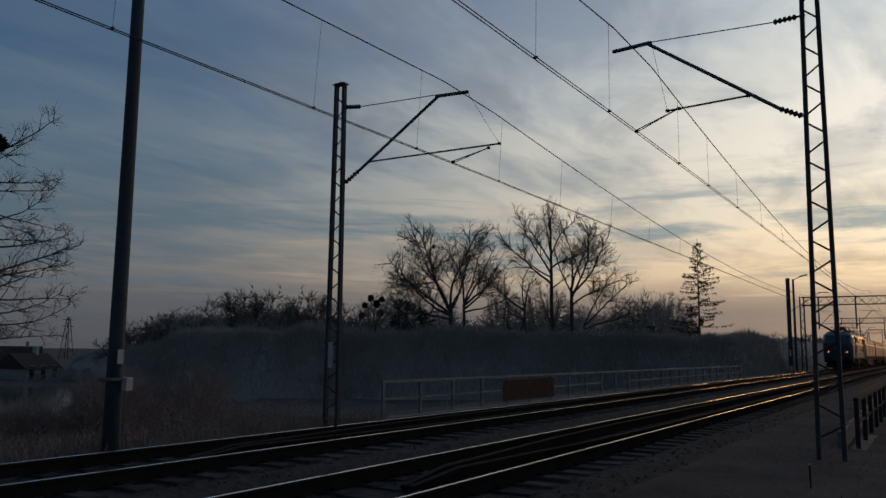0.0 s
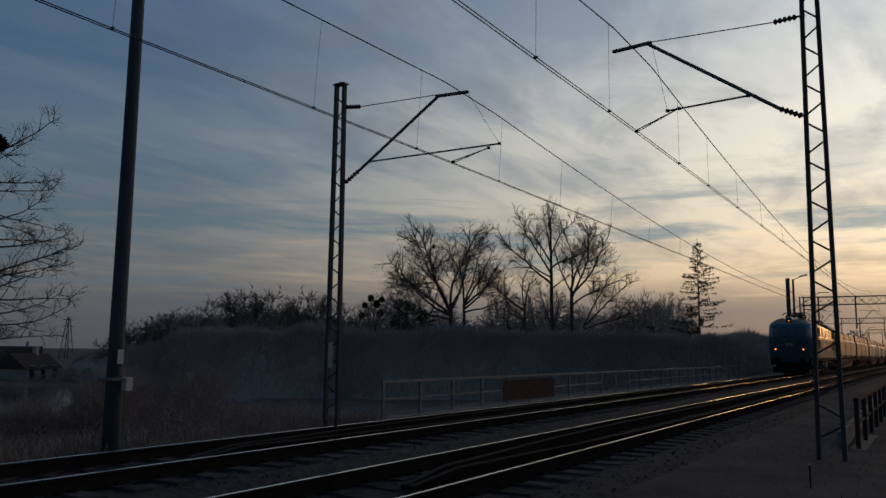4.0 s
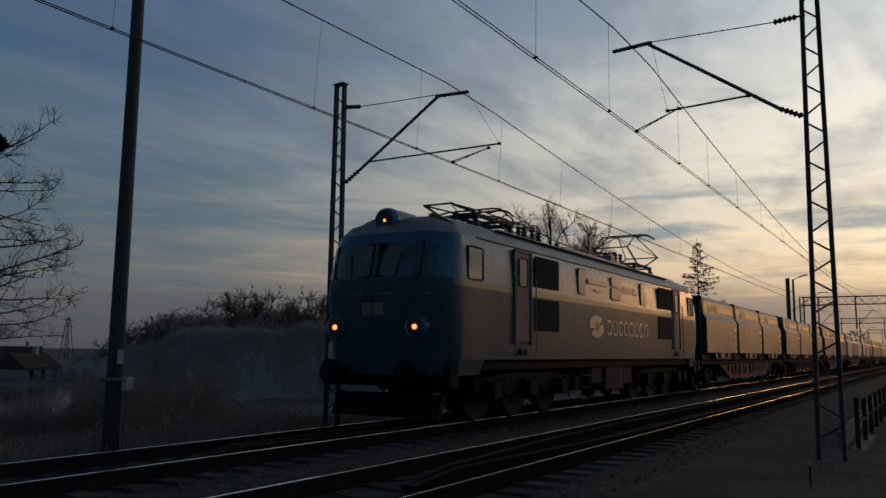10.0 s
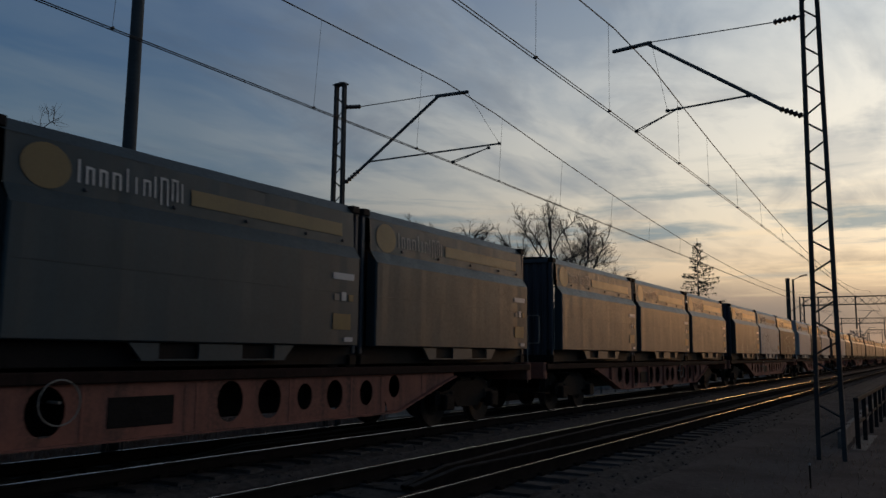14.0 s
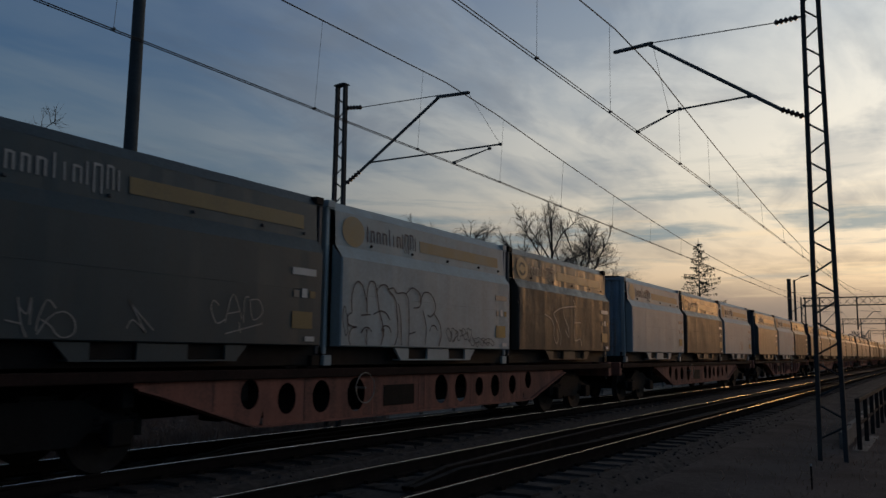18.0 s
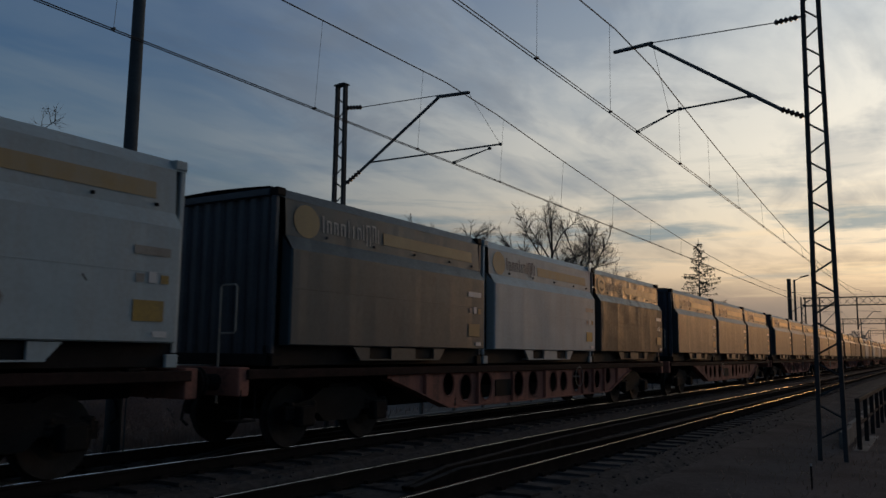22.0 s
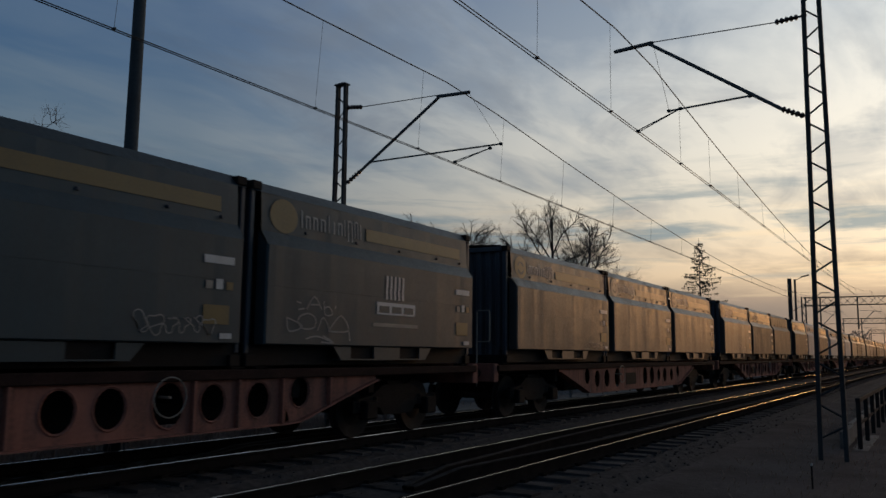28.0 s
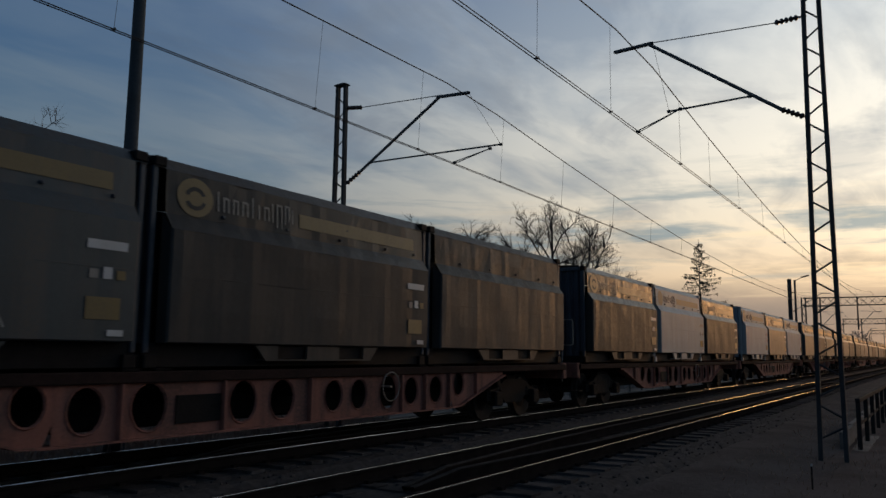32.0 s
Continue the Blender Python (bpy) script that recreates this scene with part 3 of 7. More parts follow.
def side_mast():
    m = thing("railway_pole", "tall plain tapered steel pole with box and plate", "pole", "poles by the line")
    c = Shape().tube([(0, 0, -.9), (0, 0, 1.25), (0, 0, 1.26), (0, 0, 11.0)], [.140, .138, .134, .096], 16)
    part("shaft", c, POLE, m, smooth=True)
    part("collar", Shape().bevel_box(-.19, .19, -.19, .19, .87, .92, .008), CONCRETE, m)
    part("junction_box", Shape().bevel_box(.03, .17, -.28, -.14, .70, .93, .012), PLATE, m, "small pale junction box")
    part("mast_plate", Shape().bevel_box(-.09, .03, -.172, -.162, 1.16, 1.40, .004), PLATE, m, "white enamel plate")
    part("cable_pipe", Shape().tube([(.10, -.18, -.5), (.10, -.18, .9)], .016, 6), TUBE, m)
    part("footing", Shape().bevel_box(-.35, .35, -.35, .35, -.9, -.34, .03), CONCRETE, m, "concrete footing block")
    m.location = (8.83, 12.05, 0)
    return m


side_mast()


def line_wire(name, label, ys, height, r=.008):
    sh = Shape()
    for y in ys:
        sh.tube([(x, y(x), height(x)) for x in steps((-58, 0, 6), (0, 90, 2.3), (90, 300, 15))], r, 5)
    return tagged(part(name, sh, WIRE), label, "overhead wire")


def wire_run(tag, yc, zc, ym, zm, x0, sag_r, sag_l, drops, name, lean=0.0):
    span = 69.35
    lat = lambda x: yc + (.010 * max(0, x0 - x) if x < x0 else 0)
    latm = lambda x: ym + (.006 * (x0 - x) if x < x0 else .003 * (x - x0))

    def mess(x):
        u = (x - x0) / span
        s = sag_r if u >= 0 else sag_l
        u -= math.floor(u)
        return zm - 4 * s * u * (1 - u)
    a = line_wire("contact_wire", "twin dark contact wires above the " + name, [lambda x: lat(x) - .03, lambda x: lat(x) + .03], lambda x: zc, .0085)
    b = line_wire("messenger_wire", "sagging messenger wire above the " + name, [latm], mess, .0125)
    dr = thing("dropper_wires", "thin dropper wires with clips above the " + name, "overhead wire")
    for x in drops:
        part("dropper", Shape().tube([(x - lean * x, latm(x), mess(x - lean * x)), (x, lat(x), zc)], .0035, 4), WIRE, dr)
        part("clip", Shape().bevel_box(x - .014, x + .014, lat(x) - .036, lat(x) + .036, zc - .008, zc + .03, .005), TUBE, dr)


wire_run("a", 8.88, 5.575, 8.53, 7.12, MAST_X, 1.35, .5, (2.4, 6.2, 10.15, 13.33, 16.96, 20.7, 24.9, 29, 33.2, 38, 43, 48, 54, 60, 66, 72, 78), "far track", .028)
wire_run("b", 4.81, 5.80, 4.81, 7.58, 15.0, 1.45, 1.2, (3.4, 7.0, 10.45, 13.55, 18.17, 21.0, 24.6, 28.5, 33, 38, 43, 48, 54, 60, 66), "near track")


def portal(x, z0, y_left, y_right):
    p = thing("catenary_portal", "long lattice portal frame carrying overhead wires across the tracks", "portal frame")
    for y in (y_left, y_right):
        for dx in (-.3, .3):
            for dy in (-.22, .22):
                part("leg_post", Shape().tube([(dx, y + dy, -.6), (dx * .8, y + dy * .9, z0 + .95)], .045, 4), MAST, p)
        for i in range(9):
            z = .2 + i * z0 / 9
            s = 1 if i % 2 else -1
            part("leg_brace", Shape().tube([(-.3, y - .22 * s, z), (-.3, y + .22 * s, z + z0 / 9)], .022, 4).tube([(.3, y - .22 * s, z), (.3, y + .22 * s, z + z0 / 9)], .022, 4), MAST, p)
    for dx in (-.3, .3):
        for z in (z0, z0 + .85):
            part("chord", Shape().box(dx - .04, dx + .04, y_right, y_left, z - .04, z + .04), MAST, p)
    n = round((y_left - y_right) / .8)
    for i in range(n):
        a, b = y_right + (y_left - y_right) * i / n, y_right + (y_left - y_right) * (i + 1) / n
        part("lattice_bar", Shape().tube([(-.3, a, z0), (-.3, b, z0 + .85)], .022, 4).tube([(-.3, b, z0), (-.3, a, z0 + .85)], .022, 4), MAST, p)
    for yh in (10.6, 7.0, 3.2, -1.2, -5.0):
        if y_right < yh < y_left:
            part("hanger", Shape().box(-.07, .07, yh - .07, yh + .07, z0 - 2.6, z0 + .85), MAST, p)
            part("arm", Shape().tube([(0, yh, z0 - 2.3), (0, yh - 1.5, z0 - .7), (0, yh - 2.2, z0 - .75)], .035, 6), TUBE, p)
            part("stay", Shape().tube([(0, yh, z0 - .6), (0, yh - 1.5, z0 - .7)], .018, 5), TUBE, p)
            part("registration_tube", Shape().tube([(0, yh, z0 - 2.05), (0, yh - 2.3, z0 - 1.95)], .024, 5), TUBE, p)
    p.location = (x, 0, 0)
    return p


portal(95.0, 6.9, 12.25, -9.0)
for px in (150.0, 215.0):
    o = portal(px, 6.9, 13.5, -9.0)


def lamp_post(x, y, h, arm, facing, tag):
    p = thing("street_lamp", "tall thin lamp post with slanted lamp head", "street lamp", "lamp posts")
    part("post", Shape().tube([(0, 0, -4), (0, 0, h)], [.15, .10], 8), MAST, p)
    dx, dy = facing
    part("arm", Shape().tube([(0, 0, h - .1), (dx * arm, dy * arm, h + .25)], .035, 6), TUBE, p)
    m = pose(dx * arm, dy * arm, h + .27, 0, -14, math.degrees(math.atan2(dy, dx)))
    part("lamp_head", Shape().box(-.1, .65, -.13, .13, -.06, .07, m), MAST, p)
    p.location = (x, y, 0)


lamp_post(87.0, 11.95, 9.1, .7, (.2, -.98), "a")


# ---- railings ----
def railing(y, x0, x1, label, panel=None, rail_mat=RAILPAINT):
    r = thing("bridge_railing", label, "railing", "bridge railings")
    n = round((x1 - x0) / 1.78)
    for i in range(n + 1):
        x = x0 + (x1 - x0) * i / n
        part("post", Shape().bevel_box(x - .045, x + .045, y - .04, y + .04, -.62, .60, .008), rail_mat, r)
    part("top_rail", Shape().bevel_box(x0 - .08, x1 + .08, y - .045, y + .045, .57, .65, .012), rail_mat, r)
    for a, b in ((0, .36), (.44, 1.0)):
        part("middle_rail", Shape().bevel_box(x0 + (x1 - x0) * a, x0 + (x1 - x0) * b, y - .02, y + .02, .13, .185, .008), rail_mat, r)
    part("kerb", Shape().bevel_box(x0 - .3, x1 + .3, y - .16, y + .16, -.75, -.30, .02), CONCRETE, r, "low concrete edge beam")
    if panel:
        part("panel", Shape().bevel_box(panel[0], panel[1], y - .055, y - .045, -.2, .5, .003), PANEL, r, "rusty sheet panel")
    return r


railing(12.45, 17.25, 62.0, "flaking pale bridge railing with two bars beyond the far track", (24.0, 28.2))
railing(1.35, 17.2, 48.0, "dim bridge railing on a concrete edge by the near track", None, DIM_STEEL)
par = thing("concrete_edge_wall", "low worn concrete edge wall slabs beside the near track", "wall")
for i in range(16):
    x = 17.0 + i * 1.95
    part("slab", Shape().bevel_box(x, x + 1.88, 1.58 + .018 * (x - 17), 1.68 + .018 * (x - 17), -.5, .02 + .02 * math.sin(i * 2.3), .015), CONCRETE, par)
stk = thing("marker_stake", "thin dark stake with a pale tip in the grass", "stake")
part("shaft", Shape().tube([(11.6, 1.49, -.4), (11.65, 1.50, -.0)], .012, 6), RUST, stk)
part("tip", Shape().tube([(11.65, 1.50, -.0), (11.66, 1.50, .03)], .014, 6), PLATE, stk)


# ---- plants ----
def place(t, x, y, turn=0):
    t.matrix_basis = pose(x, y, ground_height(x, y), 0, 0, turn)
    return t


def split_limbs(rnd, wood, twigs, p, d, ends, thin, gnarl, rise, level=0):
    """One limb that heads for the middle of its share of the crown and forks there."""
    n = len(ends)
    c = Vector(ends.mean(axis=0))
    to = c - p
    if n == 1:
        bend = lambda k: p.lerp(c, k) + Vector((rnd.gauss(0, gnarl), rnd.gauss(0, gnarl), rnd.gauss(-.2, .6) * gnarl)) * min(1.0, to.length * .45)
        twigs.tube([p, bend(.25), bend(.5), bend(.75), c], [thin, thin * .9, thin * .8, thin * .7, thin * .5], 3, False)
        out = (to.normalized() + d * .5).normalized()
        for _ in range(rnd.randint(3, 6) + int(to.length * 1.5)):
            q = p.lerp(c, rnd.uniform(.15, 1))
            v = (out * rnd.uniform(.4, 1) + Vector((rnd.gauss(0, .55), rnd.gauss(0, .55), rnd.gauss(rise, .4)))).normalized()
            e = v.cross(Vector((rnd.gauss(0, 1), rnd.gauss(0, 1), rnd.gauss(0, 1)))).normalized() * thin * .75
            m = q + v * rnd.uniform(.25, .5)
            v = (v + Vector((rnd.gauss(0, .3), rnd.gauss(0, .3), rise * .6))).normalized()
            b0 = len(twigs.v)
            twigs.v += [tuple(q - e), tuple(q + e), tuple(m + e * .7), tuple(m - e * .7), tuple(m + v * rnd.uniform(.2, .5))]
            twigs.f += [(b0, b0 + 1, b0 + 2, b0 + 3), (b0 + 3, b0 + 2, b0 + 4)]
        return
    step = to.length * (rnd.uniform(.22, .40) if n > 3 else .5)
    way = (d * (.5 if level else .25) + to.normalized() * .6 + Vector((0, 0, rise * .12))).normalized()
    q = p + way * step
    r0, r1 = thin * n ** .38, thin * max(1, n * .62) ** .38
    mid = p.lerp(q, .5) + Vector((rnd.gauss(0, gnarl), rnd.gauss(0, gnarl), rnd.gauss(0, gnarl))) * min(1.0, step * .5)
    (wood if n > 14 else twigs).tube([p, mid, q], [r0, (r0 + r1) / 2, r1], 7 if n > 60 else 4 if n > 8 else 3, False)
    rel = ends - np.array(q)
    rel = rel / (np.linalg.norm(rel, axis=1, keepdims=True) + 1e-6)
    rel = rel - rel.mean(axis=0)
    w = np.linalg.eigh(rel.T @ rel)[1][:, 2]
    w = w + np.array([rnd.gauss(0, .3) for _ in range(3)])
    order = np.argsort(rel @ w)
    k = min(n - 1, max(1, int(n * rnd.choice((.28, .4, .5, .62, .74)))))
    for share in (ends[order[:k]], ends[order[k:]]):
        split_limbs(rnd, wood, twigs, q, way, share, thin, gnarl, rise, level + 1)


def crown_points(rnd, lobes):
    """Twig ends in round lobes (x, y, z, across, deep, high, count), densest near their skins."""
    pts = []
    for x, y, z, a, b, c, n in lobes:
        for _ in range(n):
            v = Vector((rnd.gauss(0, 1), rnd.gauss(0, 1), rnd.gauss(0, 1))).normalized() * rnd.uniform(.2, 1) ** .5
            v *= 1 + .16 * noise.noise(v * 2.3 + Vector((x, y, z)))
            pts.append((x + v.x * a, y + v.y * b, z + v.z * c))
    return np.array(pts)


def crowned_tree(seed, label, stems, thin, gnarl=.25, rise=.35, name="bare_tree", group="bare trees", scatter=0.0, twig=None):
    """A leafless tree; each stem is (foot x, foot y, fork height, leader height, lobes)."""
    rnd = random.Random(seed)
    tr, cr = Shape(), Shape()
    for fx, fy, fork, leader, lobes in stems:
        ends = crown_points(rnd, lobes)
        c = ends.mean(axis=0)
        r = thin * len(ends) ** .38
        top = Vector((fx + (c[0] - fx) * .25, fy + (c[1] - fy) * .25, fork))
        foot = Vector((fx, fy, -.4))
        bend = foot.lerp(top, .5) + Vector((rnd.gauss(0, .12), rnd.gauss(0, .12), 0))
        tr.tube([foot, foot.lerp(bend, .15), bend, top], [r * 1.6, r * 1.2, r * 1.08, r], 9, False)
        if leader <= fork:
            split_limbs(rnd, tr, cr, top, Vector((0, 0, 1)), ends, thin, gnarl, rise)
            continue
        n = max(6, int((leader - fork) * 1.25))
        order = np.argsort(ends[:, 2] + np.array([rnd.gauss(0, scatter) for _ in range(len(ends))]))
        line, rs = [top], [r]
        for i in range(n):
            k = (i + 1) / n
            p = Vector((top.x + (c[0] - top.x) * k * .6 + rnd.gauss(0, .07), top.y + (c[1] - top.y) * k * .6 + rnd.gauss(0, .07), fork + (leader - fork) * k))
            share = ends[order[len(ends) * i // n:len(ends) * (i + 1) // n]]
            a = rnd.uniform(0, 6.28)
            flat = (share[:, 0] - p.x) * math.cos(a) + (share[:, 1] - p.y) * math.sin(a)
            for half in (share[flat < 0], share[flat >= 0]):
                if len(half):
                    m = Vector(half.mean(axis=0)) - p
                    split_limbs(rnd, tr, cr, line[-1].lerp(p, rnd.random()), m.normalized(), half, thin, gnarl, rise)
            line.append(p)
            rs.append(max(thin, r * (1 - .9 * k)))
        tr.tube(line, rs, 7, False)
    t = thing(name, label, "tree", group)
    part("trunk", tr, BARK, t, smooth=True)
    part("crown", cr, twig or TWIG, t)
    return t


def facing(x, y):
    """Turn that lays a tree's first axis square to the line from the crossing."""
    return math.degrees(math.atan2(y, x)) - 90


def grow(rnd, wood, twigs, p, d, length, r, rise, level=0, reach=1.0, fine=1.0):
    """A limb that curves upwards and sends off smaller ones, down to flat twigs."""
    if level == 3:
        e = d.cross(Vector((rnd.gauss(0, 1), rnd.gauss(0, 1), rnd.gauss(0, 1)))).normalized() * r
        m = p + d * length * .5
        q = m + (d + Vector((rnd.gauss(0, .2), rnd.gauss(0, .2), .25 + rise * .4))).normalized() * length * .5
        b0 = len(twigs.v)
        twigs.v += [tuple(p - e), tuple(p + e), tuple(m + e * .8), tuple(m - e * .8), tuple(q)]
        twigs.f += [(b0, b0 + 1, b0 + 2, b0 + 3), (b0 + 3, b0 + 2, b0 + 4)]
        return
    n = (10, 6, 3)[level]
    pts, ways = [p], [d]
    wob = (.10, .13, .14)[level]
    for _ in range(n):
        d = (d + Vector((rnd.gauss(0, wob), rnd.gauss(0, wob), rise / n + rnd.gauss(0, wob * .7)))).normalized()
        pts.append(pts[-1] + d * (length / n))
        ways.append(d)
    small = (.14, .25, .5)[level]
    (twigs if level == 2 else wood).tube(pts, [r * (1 - (1 - small) * k / n) for k in range(n + 1)], (6, 4, 3)[level], False)
    for k in range(max(3, round(length * (2.0, 2.9, 3.9)[level]))):
        t = rnd.uniform((.25, .15, .1)[level], 1.0)
        x = t * n
        a = min(n - 1, int(x))
        q, w = pts[a].lerp(pts[a + 1], x - a), ways[a + 1]
        side = w.cross(Vector((rnd.gauss(0, 1), rnd.gauss(0, 1), rnd.gauss(0, 1)))).normalized()
        turn = radians(rnd.uniform(30, 68))
        v = (w * math.cos(turn) + side * math.sin(turn) + Vector((0, 0, rise * .25))).normalized()
        share = (length * (1 - .66 * t) * rnd.uniform(.34, .70), length * (1 - .5 * t) * rnd.uniform(.35, .7), rnd.uniform(.45, 1.1))[level]
        grow(rnd, wood, twigs, q, v, max(.4, share * reach), (max(r * .36, .024), max(r * .45, .011), .008)[level] * fine, rise * .6, level + 1, reach, fine)


def limbed_tree(seed, label, stems, rise=.6, group="bare trees", reach=1.0, fine=1.0):
    """A leafless tree. Each stem: foot, lean, height and radius of the bole; its limbs: height, angle from upright (right positive), length, radius, rise."""
    rnd = random.Random(seed)
    wood, twigs = Shape(), Shape()
    for foot, lean, top, r, limbs in stems:
        at = lambda z: Vector((foot + lean * (max(z, 0) / top) ** 1.3, 0, z))
        zs = [-.5, .4] + [top * k / 6 for k in range(1, 7)]
        wood.tube([at(z) + Vector((rnd.gauss(0, .05), 0, 0)) for z in zs], [r * 1.5, r * 1.15] + [r * (1 - (.4 if top < 15 else .8) * k / 6) for k in range(1, 7)], 9, False)
        for z, ang, length, lr, up in limbs:
            dep = radians(rnd.uniform(-32, 32))
            a = radians(ang)
            grow(rnd, wood, twigs, at(z), Vector((math.sin(a) * math.cos(dep), math.sin(dep) * .9, math.cos(a))).normalized(), length, lr, up * rise, 0, reach, fine)
    t = thing("bare_tree", label, "tree", group)
    part("trunk", wood, BARK, t, smooth=True)
    part("crown", twigs, TWIG, t)
    return t


place(limbed_tree(11, "broad leafless tree with a fan of rising limbs beyond the field",
                           [(-.2, 0, 9.6, .40, [(9.0, -64, 9.4, .17, .30), (9.2, -52, 10.2, .18, .35), (9.4, -36, 10.8, .19, .30), (9.6, -21, 11.0, .19, .25), (9.6, -6, 10.6, .18, .2), (9.2, 10, 9.8, .16, .2),
                                               (8.6, -76, 8.0, .13, .35), (9.5, 26, 7.4, .13, .3)]),
                            (1.4, 0, 10.4, .28, [(9.8, 60, 7.4, .14, .55), (10.2, 46, 8.2, .15, .55), (10.4, 30, 7.8, .14, .45), (9.4, 74, 7.6, .12, .30), (10.4, 14, 8.0, .13, .3), (10.4, -6, 8.4, .13, .2)])], .55),
               82.0, 49.2, facing(82.0, 49.2))
place(limbed_tree(24, "tall leafless tree with a straight bole and upright limbs",
                           [(1.1, -.2, 20.8, .40, [(12.8, -50, 8.0, .16, .55), (13.6, -62, 5.2, .11, .4), (14.0, -38, 8.0, .14, .45), (15.4, -28, 6.6, .12, .4), (14.6, 46, 5.4, .13, .8), (16.0, 28, 6.0, .12, .5),
                                                  (16.8, -20, 5.6, .11, .3), (17.6, 16, 5.0, .09, .3), (19.0, -10, 3.8, .08, .2), (19.4, 12, 3.6, .08, .2), (12.2, 60, 4.4, .10, .6), (20.6, 2, 2.4, .06, .2)]),
                            (-1.8, -.3, 10.2, .20, [(9.6, -58, 7.0, .14, .4), (10.0, -22, 5.0, .10, .4), (8.4, -72, 5.2, .10, .4), (10.1, 24, 4.8, .10, .4)])], .6),
               86.7, 39.5, facing(86.7, 39.5))
place(limbed_tree(31, "spreading leafless tree with low side limbs beside a taller one",
                           [(-.2, -.2, 12.0, .34, [(11.0, 28, 9.4, .16, .45), (11.4, 44, 8.8, .15, .45), (12.0, 8, 8.4, .15, .3), (11.8, -22, 6.0, .11, .4), (10.2, 58, 7.8, .13, .35), (12.0, 18, 8.8, .14, .35)]),
                            (.9, .2, 8.0, .22, [(7.4, 68, 8.2, .13, .3), (7.8, 52, 7.6, .13, .4), (6.4, 82, 7.4, .11, .4), (8.0, 24, 6.6, .11, .4), (7.0, -60, 5.4, .10, .4)])], .6),
               88.5, 36.2, facing(88.5, 36.2))
place(limbed_tree(47, "leafless tree with long level branches and a mistletoe ball",
                           [(0, .4, 13.6, .28, [(12.6, 66, 5.2, .07, .25), (12.9, 24, 2.4, .045, .3), (12.2, 86, 4.4, .05, .25), (11.6, 92, 4.4, .05, .3), (10.9, 94, 4.4, .055, .3), (10.3, 98, 4.2, .05, .4),
                                               (9.7, 96, 4.2, .05, .45), (9.0, 88, 5.2, .065, .3), (8.4, 100, 4.8, .055, .35), (7.8, 96, 5.4, .06, .3), (7.2, 84, 6.2, .08, .15), (6.8, 96, 5.6, .06, .3),
                                               (6.2, 100, 5.2, .06, .35), (5.6, 94, 5.6, .065, .3), (5.0, 102, 5.0, .06, .4), (10.0, 80, 4.6, .055, .3), (11.9, 52, 3.6, .05, .3), (6.6, 78, 5.0, .055, .3)])], .75, reach=.62, fine=.95),
               18.2, 37.2, facing(18.2, 37.2))


def mistletoe(seed, x, y, z, r, label):
    """A tight ball of short forked twigs with small leaves."""
    rb = random.Random(seed)
    sh = Shape()
    o = Vector((x, y, z))
    for _ in range(520):
        d = Vector((rb.gauss(0, 1), rb.gauss(0, 1), rb.gauss(0, 1))).normalized()
        e = d.orthogonal().normalized()
        e.rotate(Matrix.Rotation(rb.uniform(0, 6.28), 3, d))
        k = r * rb.uniform(.45, 1.0)
        b0 = len(sh.v)
        sh.v += [tuple(o + d * k * .3 - e * r * .05), tuple(o + d * k * .3 + e * r * .05), tuple(o + d * k + e * r * .10), tuple(o + d * k - e * r * .10)]
        sh.f.append((b0, b0 + 1, b0 + 2, b0 + 3))
    return tagged(part("mistletoe_ball", sh, EVERGREEN), label, "mistletoe", "mistletoe balls")


mistletoe(3, 18.2, 33.65, 10.05, .45, "dark round mistletoe ball hanging in the bare tree")
place(crowned_tree(52, "small leafless tree full of mistletoe balls", [(0, 0, 4.2, 0, [(0, 0, 8.2, 1.7, 1.7, 2.2, 130)])], .026), 72.3, 53.7, facing(72.3, 53.7))
for n, (u, z) in enumerate(((-1.0, 6.5), (-.35, 7.3), (.35, 6.7), (.9, 7.2), (-1.3, 5.3), (.7, 5.6))):
    mistletoe(60 + n, 72.3 + u * .60, 53.7 - u * .80, z, .40 + .05 * (n % 3), "dark mistletoe ball in the small bare tree")
mistletoe(70, 80.5, 51.0, 14.0, .30, "small dark mistletoe ball in the broad tree")


def ivy_tree(seed, h, w, label):
    """A tree smothered in ivy: dark leaves in uneven lobes on a few stems."""
    rnd = random.Random(seed)
    t = thing("ivy_clad_tree", label, "tree", "evergreen trees")
    tr, lf = Shape(), Shape()
    for _ in range(4):
        a = rnd.uniform(0, 6.28)
        tr.tube([(0, 0, -.4), (math.cos(a) * w * .15, math.sin(a) * w * .15, h * .4), (math.cos(a) * w * .4, math.sin(a) * w * .4, h * .85)], [.22, .14, .04], 6, False)
    lobes = [(rnd.gauss(0, w * .42), rnd.gauss(0, w * .42), h * rnd.uniform(.25, .88), w * rnd.uniform(.22, .42), w * rnd.uniform(.22, .42), w * rnd.uniform(.25, .45), 210) for _ in range(15)]
    for p in crown_points(rnd, lobes):
        d = Vector((rnd.gauss(0, 1), rnd.gauss(0, 1), rnd.gauss(0, 1))).normalized()
        e = d.orthogonal().normalized() * rnd.uniform(.06, .12)
        f = d.cross(e).normalized() * rnd.uniform(.08, .16)
        q = Vector(p)
        b0 = len(lf.v)
        lf.v += [tuple(q - e), tuple(q - f * .3), tuple(q + e), tuple(q + f)]
        lf.f.append((b0, b0 + 1, b0 + 2, b0 + 3))
    part("trunk", tr, BARK, t, smooth=True)
    part("crown", lf, EVERGREEN, t)
    return t


place(ivy_tree(15, 11.6, 2.5, "dark ivy-clad tree between the bare trees"), 74.6, 51.4)


